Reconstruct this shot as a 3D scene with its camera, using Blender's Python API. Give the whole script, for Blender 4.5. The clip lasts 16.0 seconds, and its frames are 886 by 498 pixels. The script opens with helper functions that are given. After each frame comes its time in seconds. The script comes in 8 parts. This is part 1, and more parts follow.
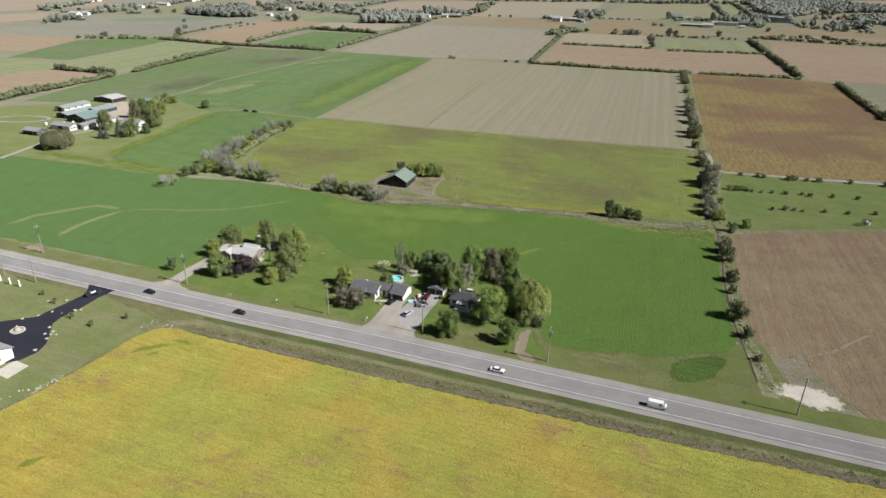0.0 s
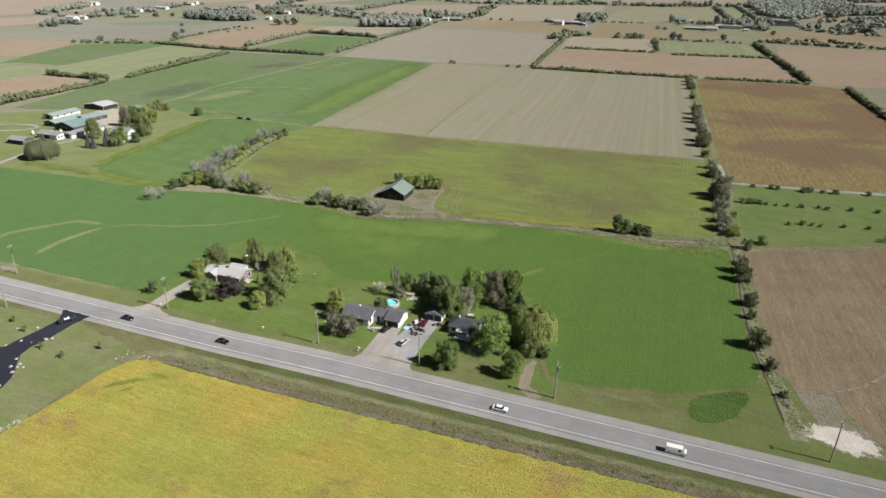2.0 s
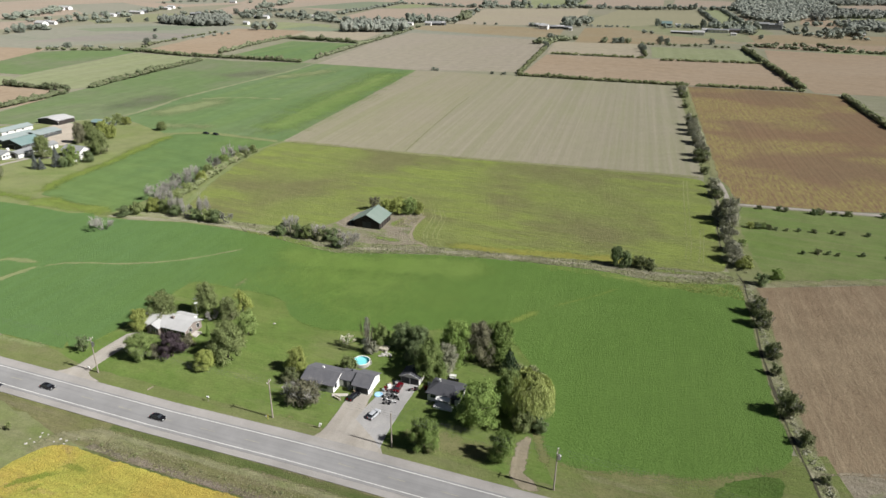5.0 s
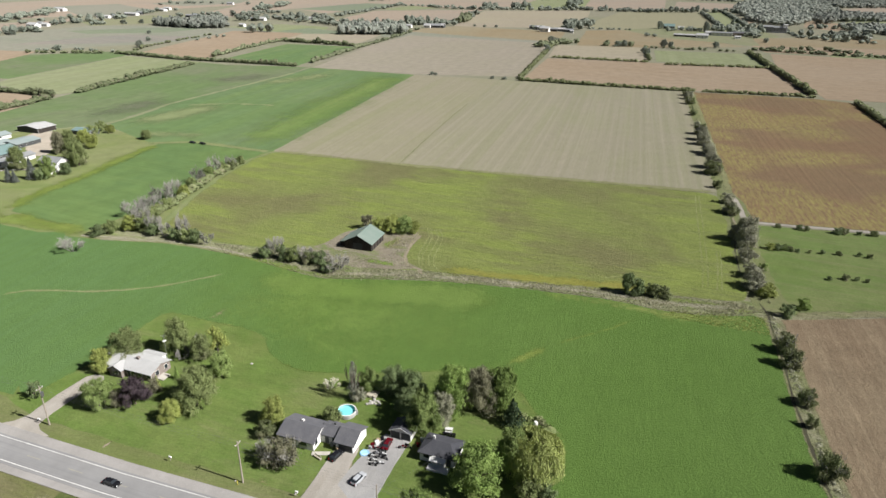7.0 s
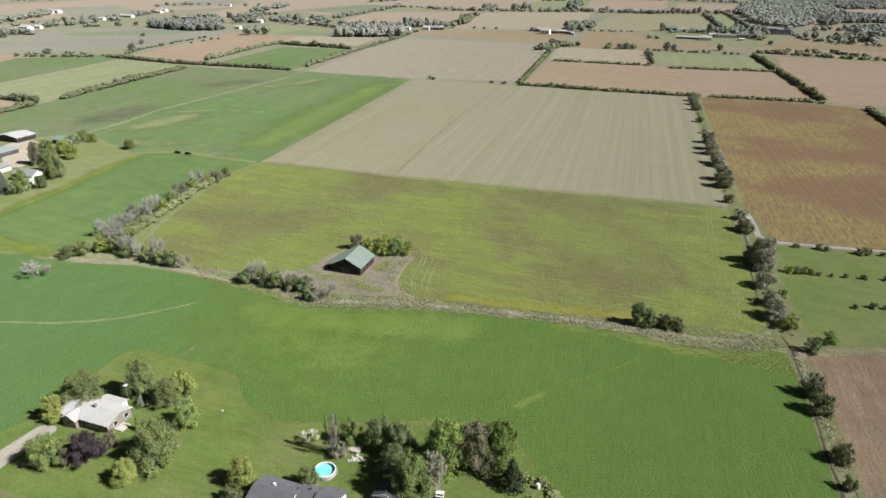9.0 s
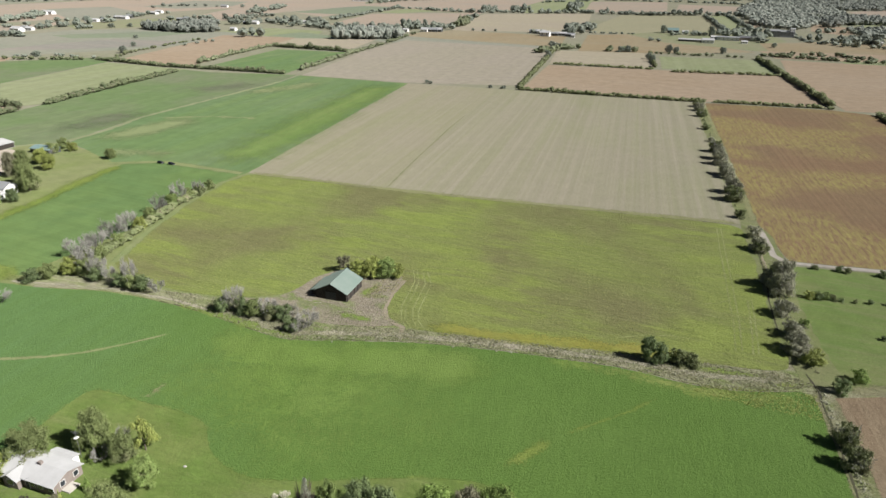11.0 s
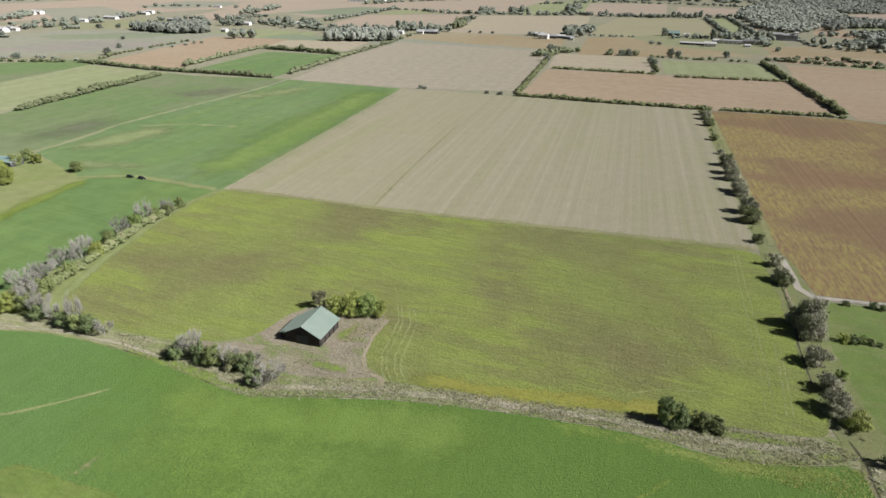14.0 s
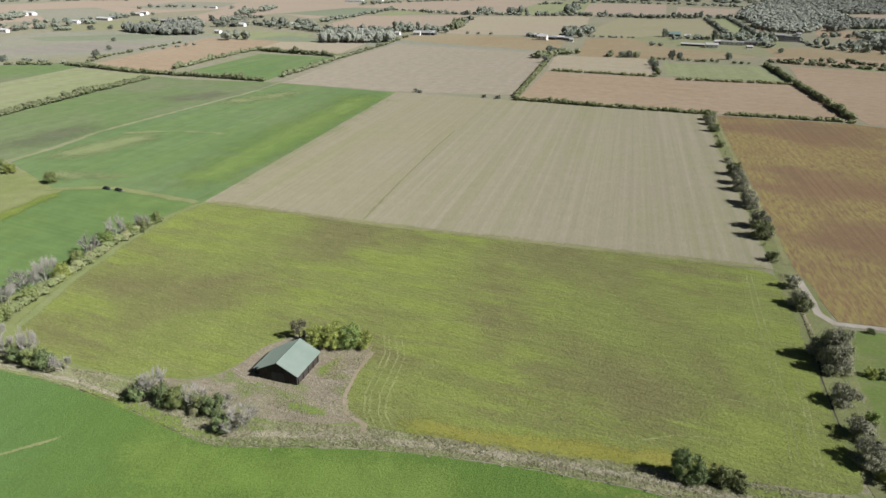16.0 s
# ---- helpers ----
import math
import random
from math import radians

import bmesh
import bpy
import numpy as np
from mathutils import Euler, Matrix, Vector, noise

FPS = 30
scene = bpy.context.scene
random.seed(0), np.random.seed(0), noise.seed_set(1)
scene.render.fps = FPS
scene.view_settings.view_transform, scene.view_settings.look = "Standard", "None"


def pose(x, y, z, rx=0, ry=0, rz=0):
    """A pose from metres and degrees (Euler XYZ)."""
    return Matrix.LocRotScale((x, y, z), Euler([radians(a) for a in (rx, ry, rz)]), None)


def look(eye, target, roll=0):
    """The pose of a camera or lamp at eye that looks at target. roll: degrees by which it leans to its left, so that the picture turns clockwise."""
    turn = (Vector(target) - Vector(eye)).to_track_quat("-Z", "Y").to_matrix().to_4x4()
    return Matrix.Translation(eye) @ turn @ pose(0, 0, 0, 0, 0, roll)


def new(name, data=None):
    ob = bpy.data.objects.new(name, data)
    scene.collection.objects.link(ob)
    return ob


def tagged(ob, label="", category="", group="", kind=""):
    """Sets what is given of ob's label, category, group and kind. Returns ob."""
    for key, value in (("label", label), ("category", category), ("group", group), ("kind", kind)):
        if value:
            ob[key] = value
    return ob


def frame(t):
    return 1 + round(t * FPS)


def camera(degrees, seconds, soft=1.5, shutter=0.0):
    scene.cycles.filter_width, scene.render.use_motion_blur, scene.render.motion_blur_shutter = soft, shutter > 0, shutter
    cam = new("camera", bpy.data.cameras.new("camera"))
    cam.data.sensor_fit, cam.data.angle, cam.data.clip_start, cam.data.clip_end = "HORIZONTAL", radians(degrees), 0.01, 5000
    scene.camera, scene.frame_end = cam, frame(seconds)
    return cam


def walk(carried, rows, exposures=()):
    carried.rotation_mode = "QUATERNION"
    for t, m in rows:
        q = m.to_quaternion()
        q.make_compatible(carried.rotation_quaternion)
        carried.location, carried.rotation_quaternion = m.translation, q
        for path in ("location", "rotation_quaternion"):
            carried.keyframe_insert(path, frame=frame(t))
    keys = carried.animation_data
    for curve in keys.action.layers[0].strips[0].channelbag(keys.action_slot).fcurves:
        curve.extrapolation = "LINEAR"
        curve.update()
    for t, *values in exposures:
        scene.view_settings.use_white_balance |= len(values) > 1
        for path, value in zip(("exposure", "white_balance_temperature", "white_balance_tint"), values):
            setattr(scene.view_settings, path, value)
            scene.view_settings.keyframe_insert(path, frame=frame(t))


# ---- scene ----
cam = camera(69.13, 16.0, soft=1.5)
# seconds, x, y, z, yaw, pitch, lean to the right
ROWS = [
    (0, -0.85, 1.62, 100.39, -0.305, -24.201, -0.846),
    (0.5, -0.72, 4.81, 100.40, -0.262, -24.142, -0.815),
    (1, -0.51, 8.44, 100.27, -0.224, -24.065, -0.783),
    (1.5, -0.40, 12.55, 100.20, -0.225, -23.998, -0.773),
    (2, -0.02, 16.90, 100.30, -0.179, -23.970, -0.765),
    (2.5, 0.26, 21.60, 100.45, -0.327, -23.933, -0.722),
    (3, 0.76, 26.80, 100.36, -0.808, -23.893, -0.721),
    (3.5, 1.17, 31.97, 100.28, -1.317, -23.823, -0.702),
    (4, 1.62, 36.98, 100.40, -1.469, -23.785, -0.681),
    (6.5, 3.59, 63.42, 100.77, -1.546, -23.638, -0.797),
    (7, 3.98, 68.44, 100.78, -1.546, -23.616, -0.817),
    (7.5, 4.52, 73.35, 100.95, -1.528, -23.611, -0.845),
    (8, 5.27, 78.23, 101.04, -1.510, -23.567, -0.817),
    (8.5, 5.87, 83.20, 101.21, -1.505, -23.581, -0.810),
    (9, 6.54, 87.88, 101.36, -1.503, -23.551, -0.781),
    (11.5, 9.55, 111.43, 101.75, -1.626, -23.459, -0.904),
    (12, 10.12, 116.10, 101.78, -1.680, -23.432, -0.969),
    (12.5, 10.77, 120.79, 101.66, -1.717, -23.409, -0.992),
    (13, 11.42, 125.51, 101.59, -1.763, -23.411, -1.032),
    (13.5, 12.10, 130.15, 101.50, -1.769, -23.400, -1.061),
    (14, 12.63, 134.46, 101.52, -1.826, -23.409, -1.099),
    (14.5, 13.44, 138.97, 101.43, -1.879, -23.377, -1.092),
    (15, 14.19, 143.71, 101.43, -1.868, -23.386, -1.087),
    (15.5, 14.92, 148.36, 101.52, -1.909, -23.396, -1.060),
    (16, 15.63, 152.98, 101.57, -1.916, -23.390, -1.050),
]
EXPOSURES = [(0, 0.43), (2, 0.45), (6.5, 0.60), (8, 0.64), (14, 0.62), (16, 0.57)]  # the film's own slow brightening
walk(cam, [(t, pose(x, y, z, 90 + pitch, 0, yaw) @ pose(0, 0, 0, 0, 0, -lean)) for t, x, y, z, yaw, pitch, lean in ROWS], EXPOSURES)

# ---- light ----
SUN_AZ, SUN_EL = -22.5, 41.0  # degrees from +x, and above the horizon
world = bpy.data.worlds.new("sky")
scene.world = world
world.use_nodes = True
wn, wl = world.node_tree.nodes, world.node_tree.links
sky = wn.new("ShaderNodeTexSky")
sky.sky_type, sky.sun_disc = "NISHITA", False
sky.sun_elevation, sky.sun_rotation = radians(SUN_EL), radians(90 - SUN_AZ)
sky.dust_density, sky.air_density = 1.5, 0.6
wl.new(sky.outputs["Color"], wn["Background"].inputs["Color"])
wn["Background"].inputs["Strength"].default_value = 0.027
sun = new("sun", bpy.data.lights.new("sun", "SUN"))
sun.data.energy, sun.data.angle, sun.data.color = 5.0, radians(0.6), (1.0, 0.987, 0.985)
sun_way = Vector((math.cos(radians(SUN_AZ)) * math.cos(radians(SUN_EL)), math.sin(radians(SUN_AZ)) * math.cos(radians(SUN_EL)), math.sin(radians(SUN_EL))))
sun.matrix_world = look(sun_way * 300, (0, 0, 0))

# ---- materials ----
ROAD = radians(-20.69)  # the road's direction in the plan
CA, SA = math.cos(ROAD), math.sin(ROAD)


def rd(u, v):
    """Plan place from metres along the road and across it."""
    return (CA * u - SA * v, SA * u + CA * v)


class Mat:
    """A short hand for node materials in object coordinates."""

    def __init__(self, name, rough=0.9, metal=0.0, spec=0.3):
        self.m = bpy.data.materials.new(name)
        self.m.use_nodes = True
        self.n, self.l = self.m.node_tree.nodes, self.m.node_tree.links
        self.b = self.n["Principled BSDF"]
        self.b.inputs["Roughness"].default_value = rough
        self.b.inputs["Metallic"].default_value = metal
        self.b.inputs["Specular IOR Level"].default_value = spec
        self.tc = self.n.new("ShaderNodeTexCoord")

    def put(self, sock, value):
        if isinstance(value, bpy.types.NodeSocket):
            self.l.new(value, sock)
        elif isinstance(value, tuple) and len(value) == 3 and sock.type == "RGBA":
            sock.default_value = (*value, 1)
        else:
            sock.default_value = value

    def coords(self, angle=0.0, sx=1.0, sy=1.0, sz=1.0, world=False):
        src = self.tc.outputs["Object"]
        if world:
            src = self.n.new("ShaderNodeNewGeometry").outputs["Position"]
        a = self.n.new("ShaderNodeMapping")
        a.vector_type = "TEXTURE"
        a.inputs["Rotation"].default_value = (0, 0, angle)
        self.l.new(src, a.inputs["Vector"])
        b = self.n.new("ShaderNodeMapping")
        b.inputs["Scale"].default_value = (sx, sy, sz)
        self.l.new(a.outputs["Vector"], b.inputs["Vector"])
        return b.outputs["Vector"]

    def noise(self, vec, scale=1.0, detail=4.0, rough=0.6, dist=0.0):
        t = self.n.new("ShaderNodeTexNoise")
        t.inputs["Scale"].default_value, t.inputs["Detail"].default_value = scale, detail
        t.inputs["Roughness"].default_value, t.inputs["Distortion"].default_value = rough, dist
        self.l.new(vec, t.inputs["Vector"])
        return t.outputs["Fac"]

    def ramp(self, fac, lo, hi, a=0.0, b=1.0):
        t = self.n.new("ShaderNodeMapRange")
        t.inputs["From Min"].default_value, t.inputs["From Max"].default_value = lo, hi
        t.inputs["To Min"].default_value, t.inputs["To Max"].default_value = a, b
        self.l.new(fac, t.inputs["Value"])
        return t.outputs["Result"]

    def mix(self, fac, a, b, how="MIX"):
        t = self.n.new("ShaderNodeMix")
        t.data_type, t.blend_type = "RGBA", how
        self.put(t.inputs[0], fac)
        self.put(t.inputs[6], a)
        self.put(t.inputs[7], b)
        return t.outputs[2]

    def math(self, op, a, b=0.0):
        t = self.n.new("ShaderNodeMath")
        t.operation = op
        self.put(t.inputs[0], a)
        self.put(t.inputs[1], b)
        return t.outputs[0]

    def rand(self):
        return self.n.new("ShaderNodeObjectInfo").outputs["Random"]

    def island(self):
        return self.n.new("ShaderNodeNewGeometry").outputs["Random Per Island"]

    def shade(self, col, fac, lo, hi):
        """Multiply a colour by a value that goes from lo to hi."""
        v = self.ramp(fac, 0.0, 1.0, lo, hi)
        c = self.n.new("ShaderNodeCombineColor")
        for k in range(3):
            self.l.new(v, c.inputs[k])
        return self.mix(1.0, col, c.outputs[0], "MULTIPLY")

    def ragged(self, soft=0.6):
        """Let the surface thin out towards the edges of a strip, by its cover attribute."""
        at = self.n.new("ShaderNodeAttribute")
        at.attribute_name = "cover"
        w = self.coords(0)
        broad = self.ramp(self.noise(w, 0.06, 4, 0.6), 0, 1, -0.35, 0.35)
        clumps = self.ramp(self.noise(w, 0.45, 3, 0.6), 0, 1, -0.35, 0.35)
        blades = self.ramp(self.noise(w, 2.4, 4, 0.85), 0.2, 0.8, -0.95 * soft, 0.95 * soft)
        c = self.math("ADD", self.math("ADD", at.outputs["Fac"], broad), self.math("ADD", clumps, blades))
        self.put(self.b.inputs["Alpha"], self.ramp(c, 0.46, 0.54))

    def done(self, col, bump=None, strength=0.3, dist=0.1):
        self.b.inputs["Diffuse Roughness"].default_value = 0.4
        self.put(self.b.inputs["Base Color"], col)
        if bump is not None:
            t = self.n.new("ShaderNodeBump")
            t.inputs["Strength"].default_value, t.inputs["Distance"].default_value = strength, dist
            self.l.new(bump, t.inputs["Height"])
            self.l.new(t.outputs["Normal"], self.b.inputs["Normal"])
        return self.m


def field_mat(name, base, other, streak, angle=0.0, patch=0.012, cover=(0.42, 0.62), rows=0.22, row_amt=0.5, grain=0.25, grain_scale=1.2,
              spots=None, bump=0.5, stretch=0.06, spot_cover=(0.58, 0.7), spot_scale=0.06, spot_stretch=0.35, spot_amt=1.0, west=None, specks=None, ragged=False, mid_amt=0.28, mask=None, weave=0.0, tussock=0.0, lines=None):
    """Farm ground: two colours in broad patches, streaks along the rows, grain and relief."""
    m = Mat(name, 0.95, 0, 0.1)
    w = m.coords(0)
    rot = m.coords(angle, stretch, 1.0)
    big = m.ramp(m.noise(w, patch, 5, 0.6, 0.4), *cover)
    col = m.mix(big, base, other)
    # West side tinted: crop change plus haze and view-dependent light in the colour.
    if west:
        sep = m.n.new("ShaderNodeSeparateXYZ")
        m.l.new(m.tc.outputs["Object"], sep.inputs[0])
        wob = m.math("ADD", sep.outputs[0], m.ramp(m.noise(w, 0.02, 3), 0, 1, -45, 45))
        col = m.mix(m.ramp(wob, -25, -115), col, west)
    st = m.ramp(m.noise(rot, rows, 3, 0.7), 0.42, 0.66, 0, row_amt)
    col = m.mix(st, col, streak)
    if spots:
        sp = m.ramp(m.noise(m.coords(angle, spot_stretch, 1.0), spot_scale, 6, 0.7, 0.4), *spot_cover, 0, spot_amt)
        if mask:
            sp = m.math("MULTIPLY", sp, m.ramp(m.noise(w, mask[0], 2, 0.5, 0.3), mask[1], mask[2]))
        col = m.mix(sp, col, spots)
    if specks:
        col = m.mix(m.ramp(m.noise(w, 0.55, 5, 0.75), 0.6, 0.72, 0, 0.8), col, specks)
    mid = m.noise(w, 0.11, 4, 0.65)
    col = m.shade(col, mid, 1 - mid_amt, 1 + mid_amt)
    if weave:
        col = m.shade(col, m.ramp(m.noise(m.coords(angle, 0.22, 1.0), 0.9, 4, 0.8), 0.3, 0.7), 1 - weave, 1 + weave)
    fine = m.noise(w, grain_scale, 4, 0.75)
    col = m.shade(col, fine, 1 - grain, 1 + grain)
    if lines:
        spacing, amount = lines
        line = m.noise(m.coords(angle, 0.004, 1.0), 1.0 / spacing, 2, 0.5)
        col = m.shade(col, m.ramp(line, 0.36, 0.64), 1 - amount, 1 + amount)
    if ragged:
        m.ragged(ragged)
    tuss = m.noise(m.coords(angle, 0.4, 1.0), 0.4, 3, 0.7)
    return m.done(col, m.math("ADD", fine, m.math("MULTIPLY", tuss, tussock)), bump, 0.4)


def plain_mat(name, col, other=None, rough=0.8, metal=0.0, scale=0.6, grain=0.12, fine=6.0, spec=0.3, bump=0.1):
    """A surface of one colour with stains at one scale and grain at another."""
    m = Mat(name, rough, metal, spec)
    w = m.coords(0)
    c = m.mix(m.ramp(m.noise(w, scale, 5), 0.35, 0.7), col, other or tuple(0.8 * k for k in col))
    f = m.noise(w, fine, 3)
    c = m.shade(c, f, 1 - grain, 1 + grain)
    return m.done(c, f, bump, 0.03)


def leaf_mat(name, a, b, dry=None, translucent=0.2):
    m = Mat(name, 0.7, 0, 0.25)
    c = m.mix(m.island(), a, b)
    if dry:
        c = m.mix(m.ramp(m.noise(m.coords(0), 0.35, 3), 0.5, 0.68), c, dry)
    c = m.shade(c, m.rand(), 0.8, 1.2)
    c = m.shade(c, m.noise(m.coords(0), 1.7, 3), 0.62, 1.38)
    m.b.inputs["Diffuse Roughness"].default_value = 0.4
    m.put(m.b.inputs["Base Color"], c)
    tr = m.n.new("ShaderNodeBsdfTranslucent")
    m.put(tr.inputs["Color"], c)
    mx = m.n.new("ShaderNodeMixShader")
    mx.inputs[0].default_value = translucent
    m.l.new(m.b.outputs[0], mx.inputs[1])
    m.l.new(tr.outputs[0], mx.inputs[2])
    m.l.new(mx.outputs[0], m.n["Material Output"].inputs["Surface"])
    return m.m


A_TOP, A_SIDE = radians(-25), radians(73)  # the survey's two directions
G_GROUND = field_mat("rough_grass", (0.20, 0.19, 0.135), (0.18, 0.18, 0.115), (0.215, 0.205, 0.15), A_TOP, 0.008, rows=0.05, row_amt=0.5, grain=0.2)
G_SOY = field_mat("ripe_soybeans", (0.348, 0.275, 0.06), (0.278, 0.284, 0.058), (0.36, 0.315, 0.076), ROAD, 0.028, (0.42, 0.58), rows=0.35, row_amt=0.3, grain=0.68, grain_scale=2.8, spots=(0.275, 0.19, 0.085), spot_cover=(0.5, 0.62), spot_scale=0.2, spot_stretch=0.6, spot_amt=0.75, mask=(0.035, 0.45, 0.58), bump=1.0, specks=(0.25, 0.2, 0.06), mid_amt=0.22, weave=0.12, tussock=1.2, lines=(0.8, 0.04))
G_SOYGREEN = field_mat("green_soybeans", (0.14, 0.178, 0.03), (0.175, 0.195, 0.036), (0.19, 0.2, 0.04), ROAD, 0.08, grain=0.5, grain_scale=2.4, bump=1.0, ragged=0.8)
G_ALFALFA = field_mat("green_crop", (0.085, 0.145, 0.032), (0.093, 0.153, 0.036), (0.08, 0.138, 0.029), A_SIDE, 0.012, rows=0.3, row_amt=0.3, grain=0.3, grain_scale=1.6, bump=1.0, west=(0.09, 0.154, 0.052), mid_amt=0.1, weave=0.05, tussock=0.35, lines=(1.2, 0.02))
G_ALFALFA_L = field_mat("green_crop_left", (0.092, 0.146, 0.052), (0.105, 0.158, 0.05), (0.118, 0.168, 0.058), A_TOP, 0.012, rows=0.18, row_amt=0.35, grain=0.26, spots=(0.135, 0.175, 0.062), spot_cover=(0.56, 0.8), spot_scale=0.03, spot_stretch=0.3, spot_amt=0.7, lines=(1.5, 0.05))
G_OLIVE = field_mat("cut_hayfield", (0.13, 0.128, 0.055), (0.149, 0.175, 0.052), (0.147, 0.152, 0.064), A_TOP, 0.013, (0.38, 0.56), rows=0.4, row_amt=0.4, grain=0.5, grain_scale=1.2, spots=(0.168, 0.206, 0.05), spot_cover=(0.44, 0.58), spot_scale=0.1, spot_stretch=0.22, spot_amt=0.8, bump=1.0, specks=(0.158, 0.14, 0.078), mask=(0.02, 0.43, 0.55), mid_amt=0.2, weave=0.12, tussock=1.4, stretch=0.02, lines=(2.2, 0.04))
G_BEIGE = field_mat("harvested_field", (0.218, 0.202, 0.14), (0.21, 0.203, 0.128), (0.278, 0.247, 0.19), A_SIDE, 0.008, rows=0.25, row_amt=0.45, grain=0.22, grain_scale=1.1, stretch=0.008, spots=(0.192, 0.20, 0.105), spot_cover=(0.5, 0.72), spot_scale=0.06, spot_stretch=0.03, spot_amt=0.55, mid_amt=0.1, weave=0.07, lines=(5.0, 0.025))
# Far green crops: base colours greyed a little to stand for haze.
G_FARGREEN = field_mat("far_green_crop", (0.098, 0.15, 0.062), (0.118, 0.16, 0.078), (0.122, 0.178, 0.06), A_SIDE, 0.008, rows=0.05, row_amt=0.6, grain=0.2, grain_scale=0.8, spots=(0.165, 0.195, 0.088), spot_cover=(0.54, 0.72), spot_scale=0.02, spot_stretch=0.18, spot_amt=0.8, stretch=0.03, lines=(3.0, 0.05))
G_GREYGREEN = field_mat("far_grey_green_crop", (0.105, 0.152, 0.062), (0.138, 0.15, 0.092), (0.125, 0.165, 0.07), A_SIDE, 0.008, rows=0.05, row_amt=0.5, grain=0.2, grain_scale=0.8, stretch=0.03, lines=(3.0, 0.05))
G_RUST = field_mat("ripe_brown_crop", (0.162, 0.106, 0.062), (0.152, 0.106, 0.062), (0.176, 0.128, 0.07), A_SIDE, 0.012, rows=0.5, row_amt=0.4, grain=0.3, grain_scale=1.6, stretch=0.015, spots=(0.232, 0.205, 0.07), spot_cover=(0.42, 0.58), spot_scale=0.7, spot_stretch=0.22, spot_amt=0.8, specks=(0.18, 0.142, 0.076), mid_amt=0.12, mask=(0.014, 0.45, 0.58), weave=0.1, lines=(1.6, 0.06))
G_BARE = field_mat("bare_soil", (0.17, 0.126, 0.08), (0.188, 0.144, 0.092), (0.225, 0.178, 0.115), A_SIDE, 0.015, rows=0.5, row_amt=0.7, grain=0.35, stretch=0.02, bump=0.8, weave=0.1, tussock=1.0)
# Far fields, paled towards grey: distance haze is put into the base colours.
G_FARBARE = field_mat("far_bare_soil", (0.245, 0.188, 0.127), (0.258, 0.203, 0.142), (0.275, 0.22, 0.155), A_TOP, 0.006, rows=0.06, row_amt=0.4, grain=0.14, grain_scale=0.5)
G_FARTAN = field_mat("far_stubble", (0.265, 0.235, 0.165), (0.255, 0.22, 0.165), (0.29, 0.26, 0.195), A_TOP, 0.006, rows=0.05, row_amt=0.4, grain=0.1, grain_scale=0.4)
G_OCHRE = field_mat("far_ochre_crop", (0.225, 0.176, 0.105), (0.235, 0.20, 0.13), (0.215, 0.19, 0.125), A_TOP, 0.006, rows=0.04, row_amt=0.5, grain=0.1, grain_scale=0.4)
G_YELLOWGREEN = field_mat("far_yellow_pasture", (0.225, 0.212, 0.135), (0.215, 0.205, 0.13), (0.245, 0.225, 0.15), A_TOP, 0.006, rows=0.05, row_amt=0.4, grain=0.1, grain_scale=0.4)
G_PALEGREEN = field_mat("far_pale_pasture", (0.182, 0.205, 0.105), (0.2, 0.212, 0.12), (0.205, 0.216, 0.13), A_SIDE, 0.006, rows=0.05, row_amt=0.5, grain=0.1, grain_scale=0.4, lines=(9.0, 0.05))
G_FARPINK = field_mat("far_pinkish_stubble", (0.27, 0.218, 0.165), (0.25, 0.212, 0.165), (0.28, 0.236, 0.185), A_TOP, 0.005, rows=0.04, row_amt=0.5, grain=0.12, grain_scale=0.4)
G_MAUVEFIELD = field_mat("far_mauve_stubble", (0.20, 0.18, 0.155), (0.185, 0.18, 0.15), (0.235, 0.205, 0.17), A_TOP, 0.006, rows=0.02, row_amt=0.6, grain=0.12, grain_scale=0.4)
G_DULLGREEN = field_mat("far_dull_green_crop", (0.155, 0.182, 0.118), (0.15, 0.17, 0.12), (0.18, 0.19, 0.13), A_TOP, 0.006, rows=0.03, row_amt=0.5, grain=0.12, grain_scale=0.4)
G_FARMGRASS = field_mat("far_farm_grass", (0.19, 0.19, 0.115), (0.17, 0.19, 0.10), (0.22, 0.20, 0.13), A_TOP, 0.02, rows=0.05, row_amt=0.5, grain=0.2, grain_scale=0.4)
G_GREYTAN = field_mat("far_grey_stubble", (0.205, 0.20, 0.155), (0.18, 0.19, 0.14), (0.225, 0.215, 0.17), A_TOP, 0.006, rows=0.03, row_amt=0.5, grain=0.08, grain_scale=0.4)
G_LAWN = field_mat("mown_lawn", (0.094, 0.141, 0.033), (0.125, 0.156, 0.046), (0.112, 0.152, 0.043), ROAD, 0.05, rows=0.5, row_amt=0.5, grain=0.42, grain_scale=1.6, spots=(0.158, 0.162, 0.072), spot_cover=(0.5, 0.68), spot_scale=0.09, spot_stretch=0.35, spot_amt=0.8, mask=(0.03, 0.42, 0.6), specks=(0.15, 0.155, 0.07), weave=0.12, tussock=0.8)
G_DRYLAWN = field_mat("dry_lawn", (0.148, 0.16, 0.072), (0.13, 0.155, 0.055), (0.178, 0.175, 0.095), ROAD, 0.06, rows=0.3, row_amt=0.4, grain=0.4, grain_scale=1.5, spots=(0.17, 0.165, 0.10), spot_cover=(0.52, 0.75), spot_scale=0.06, weave=0.1)
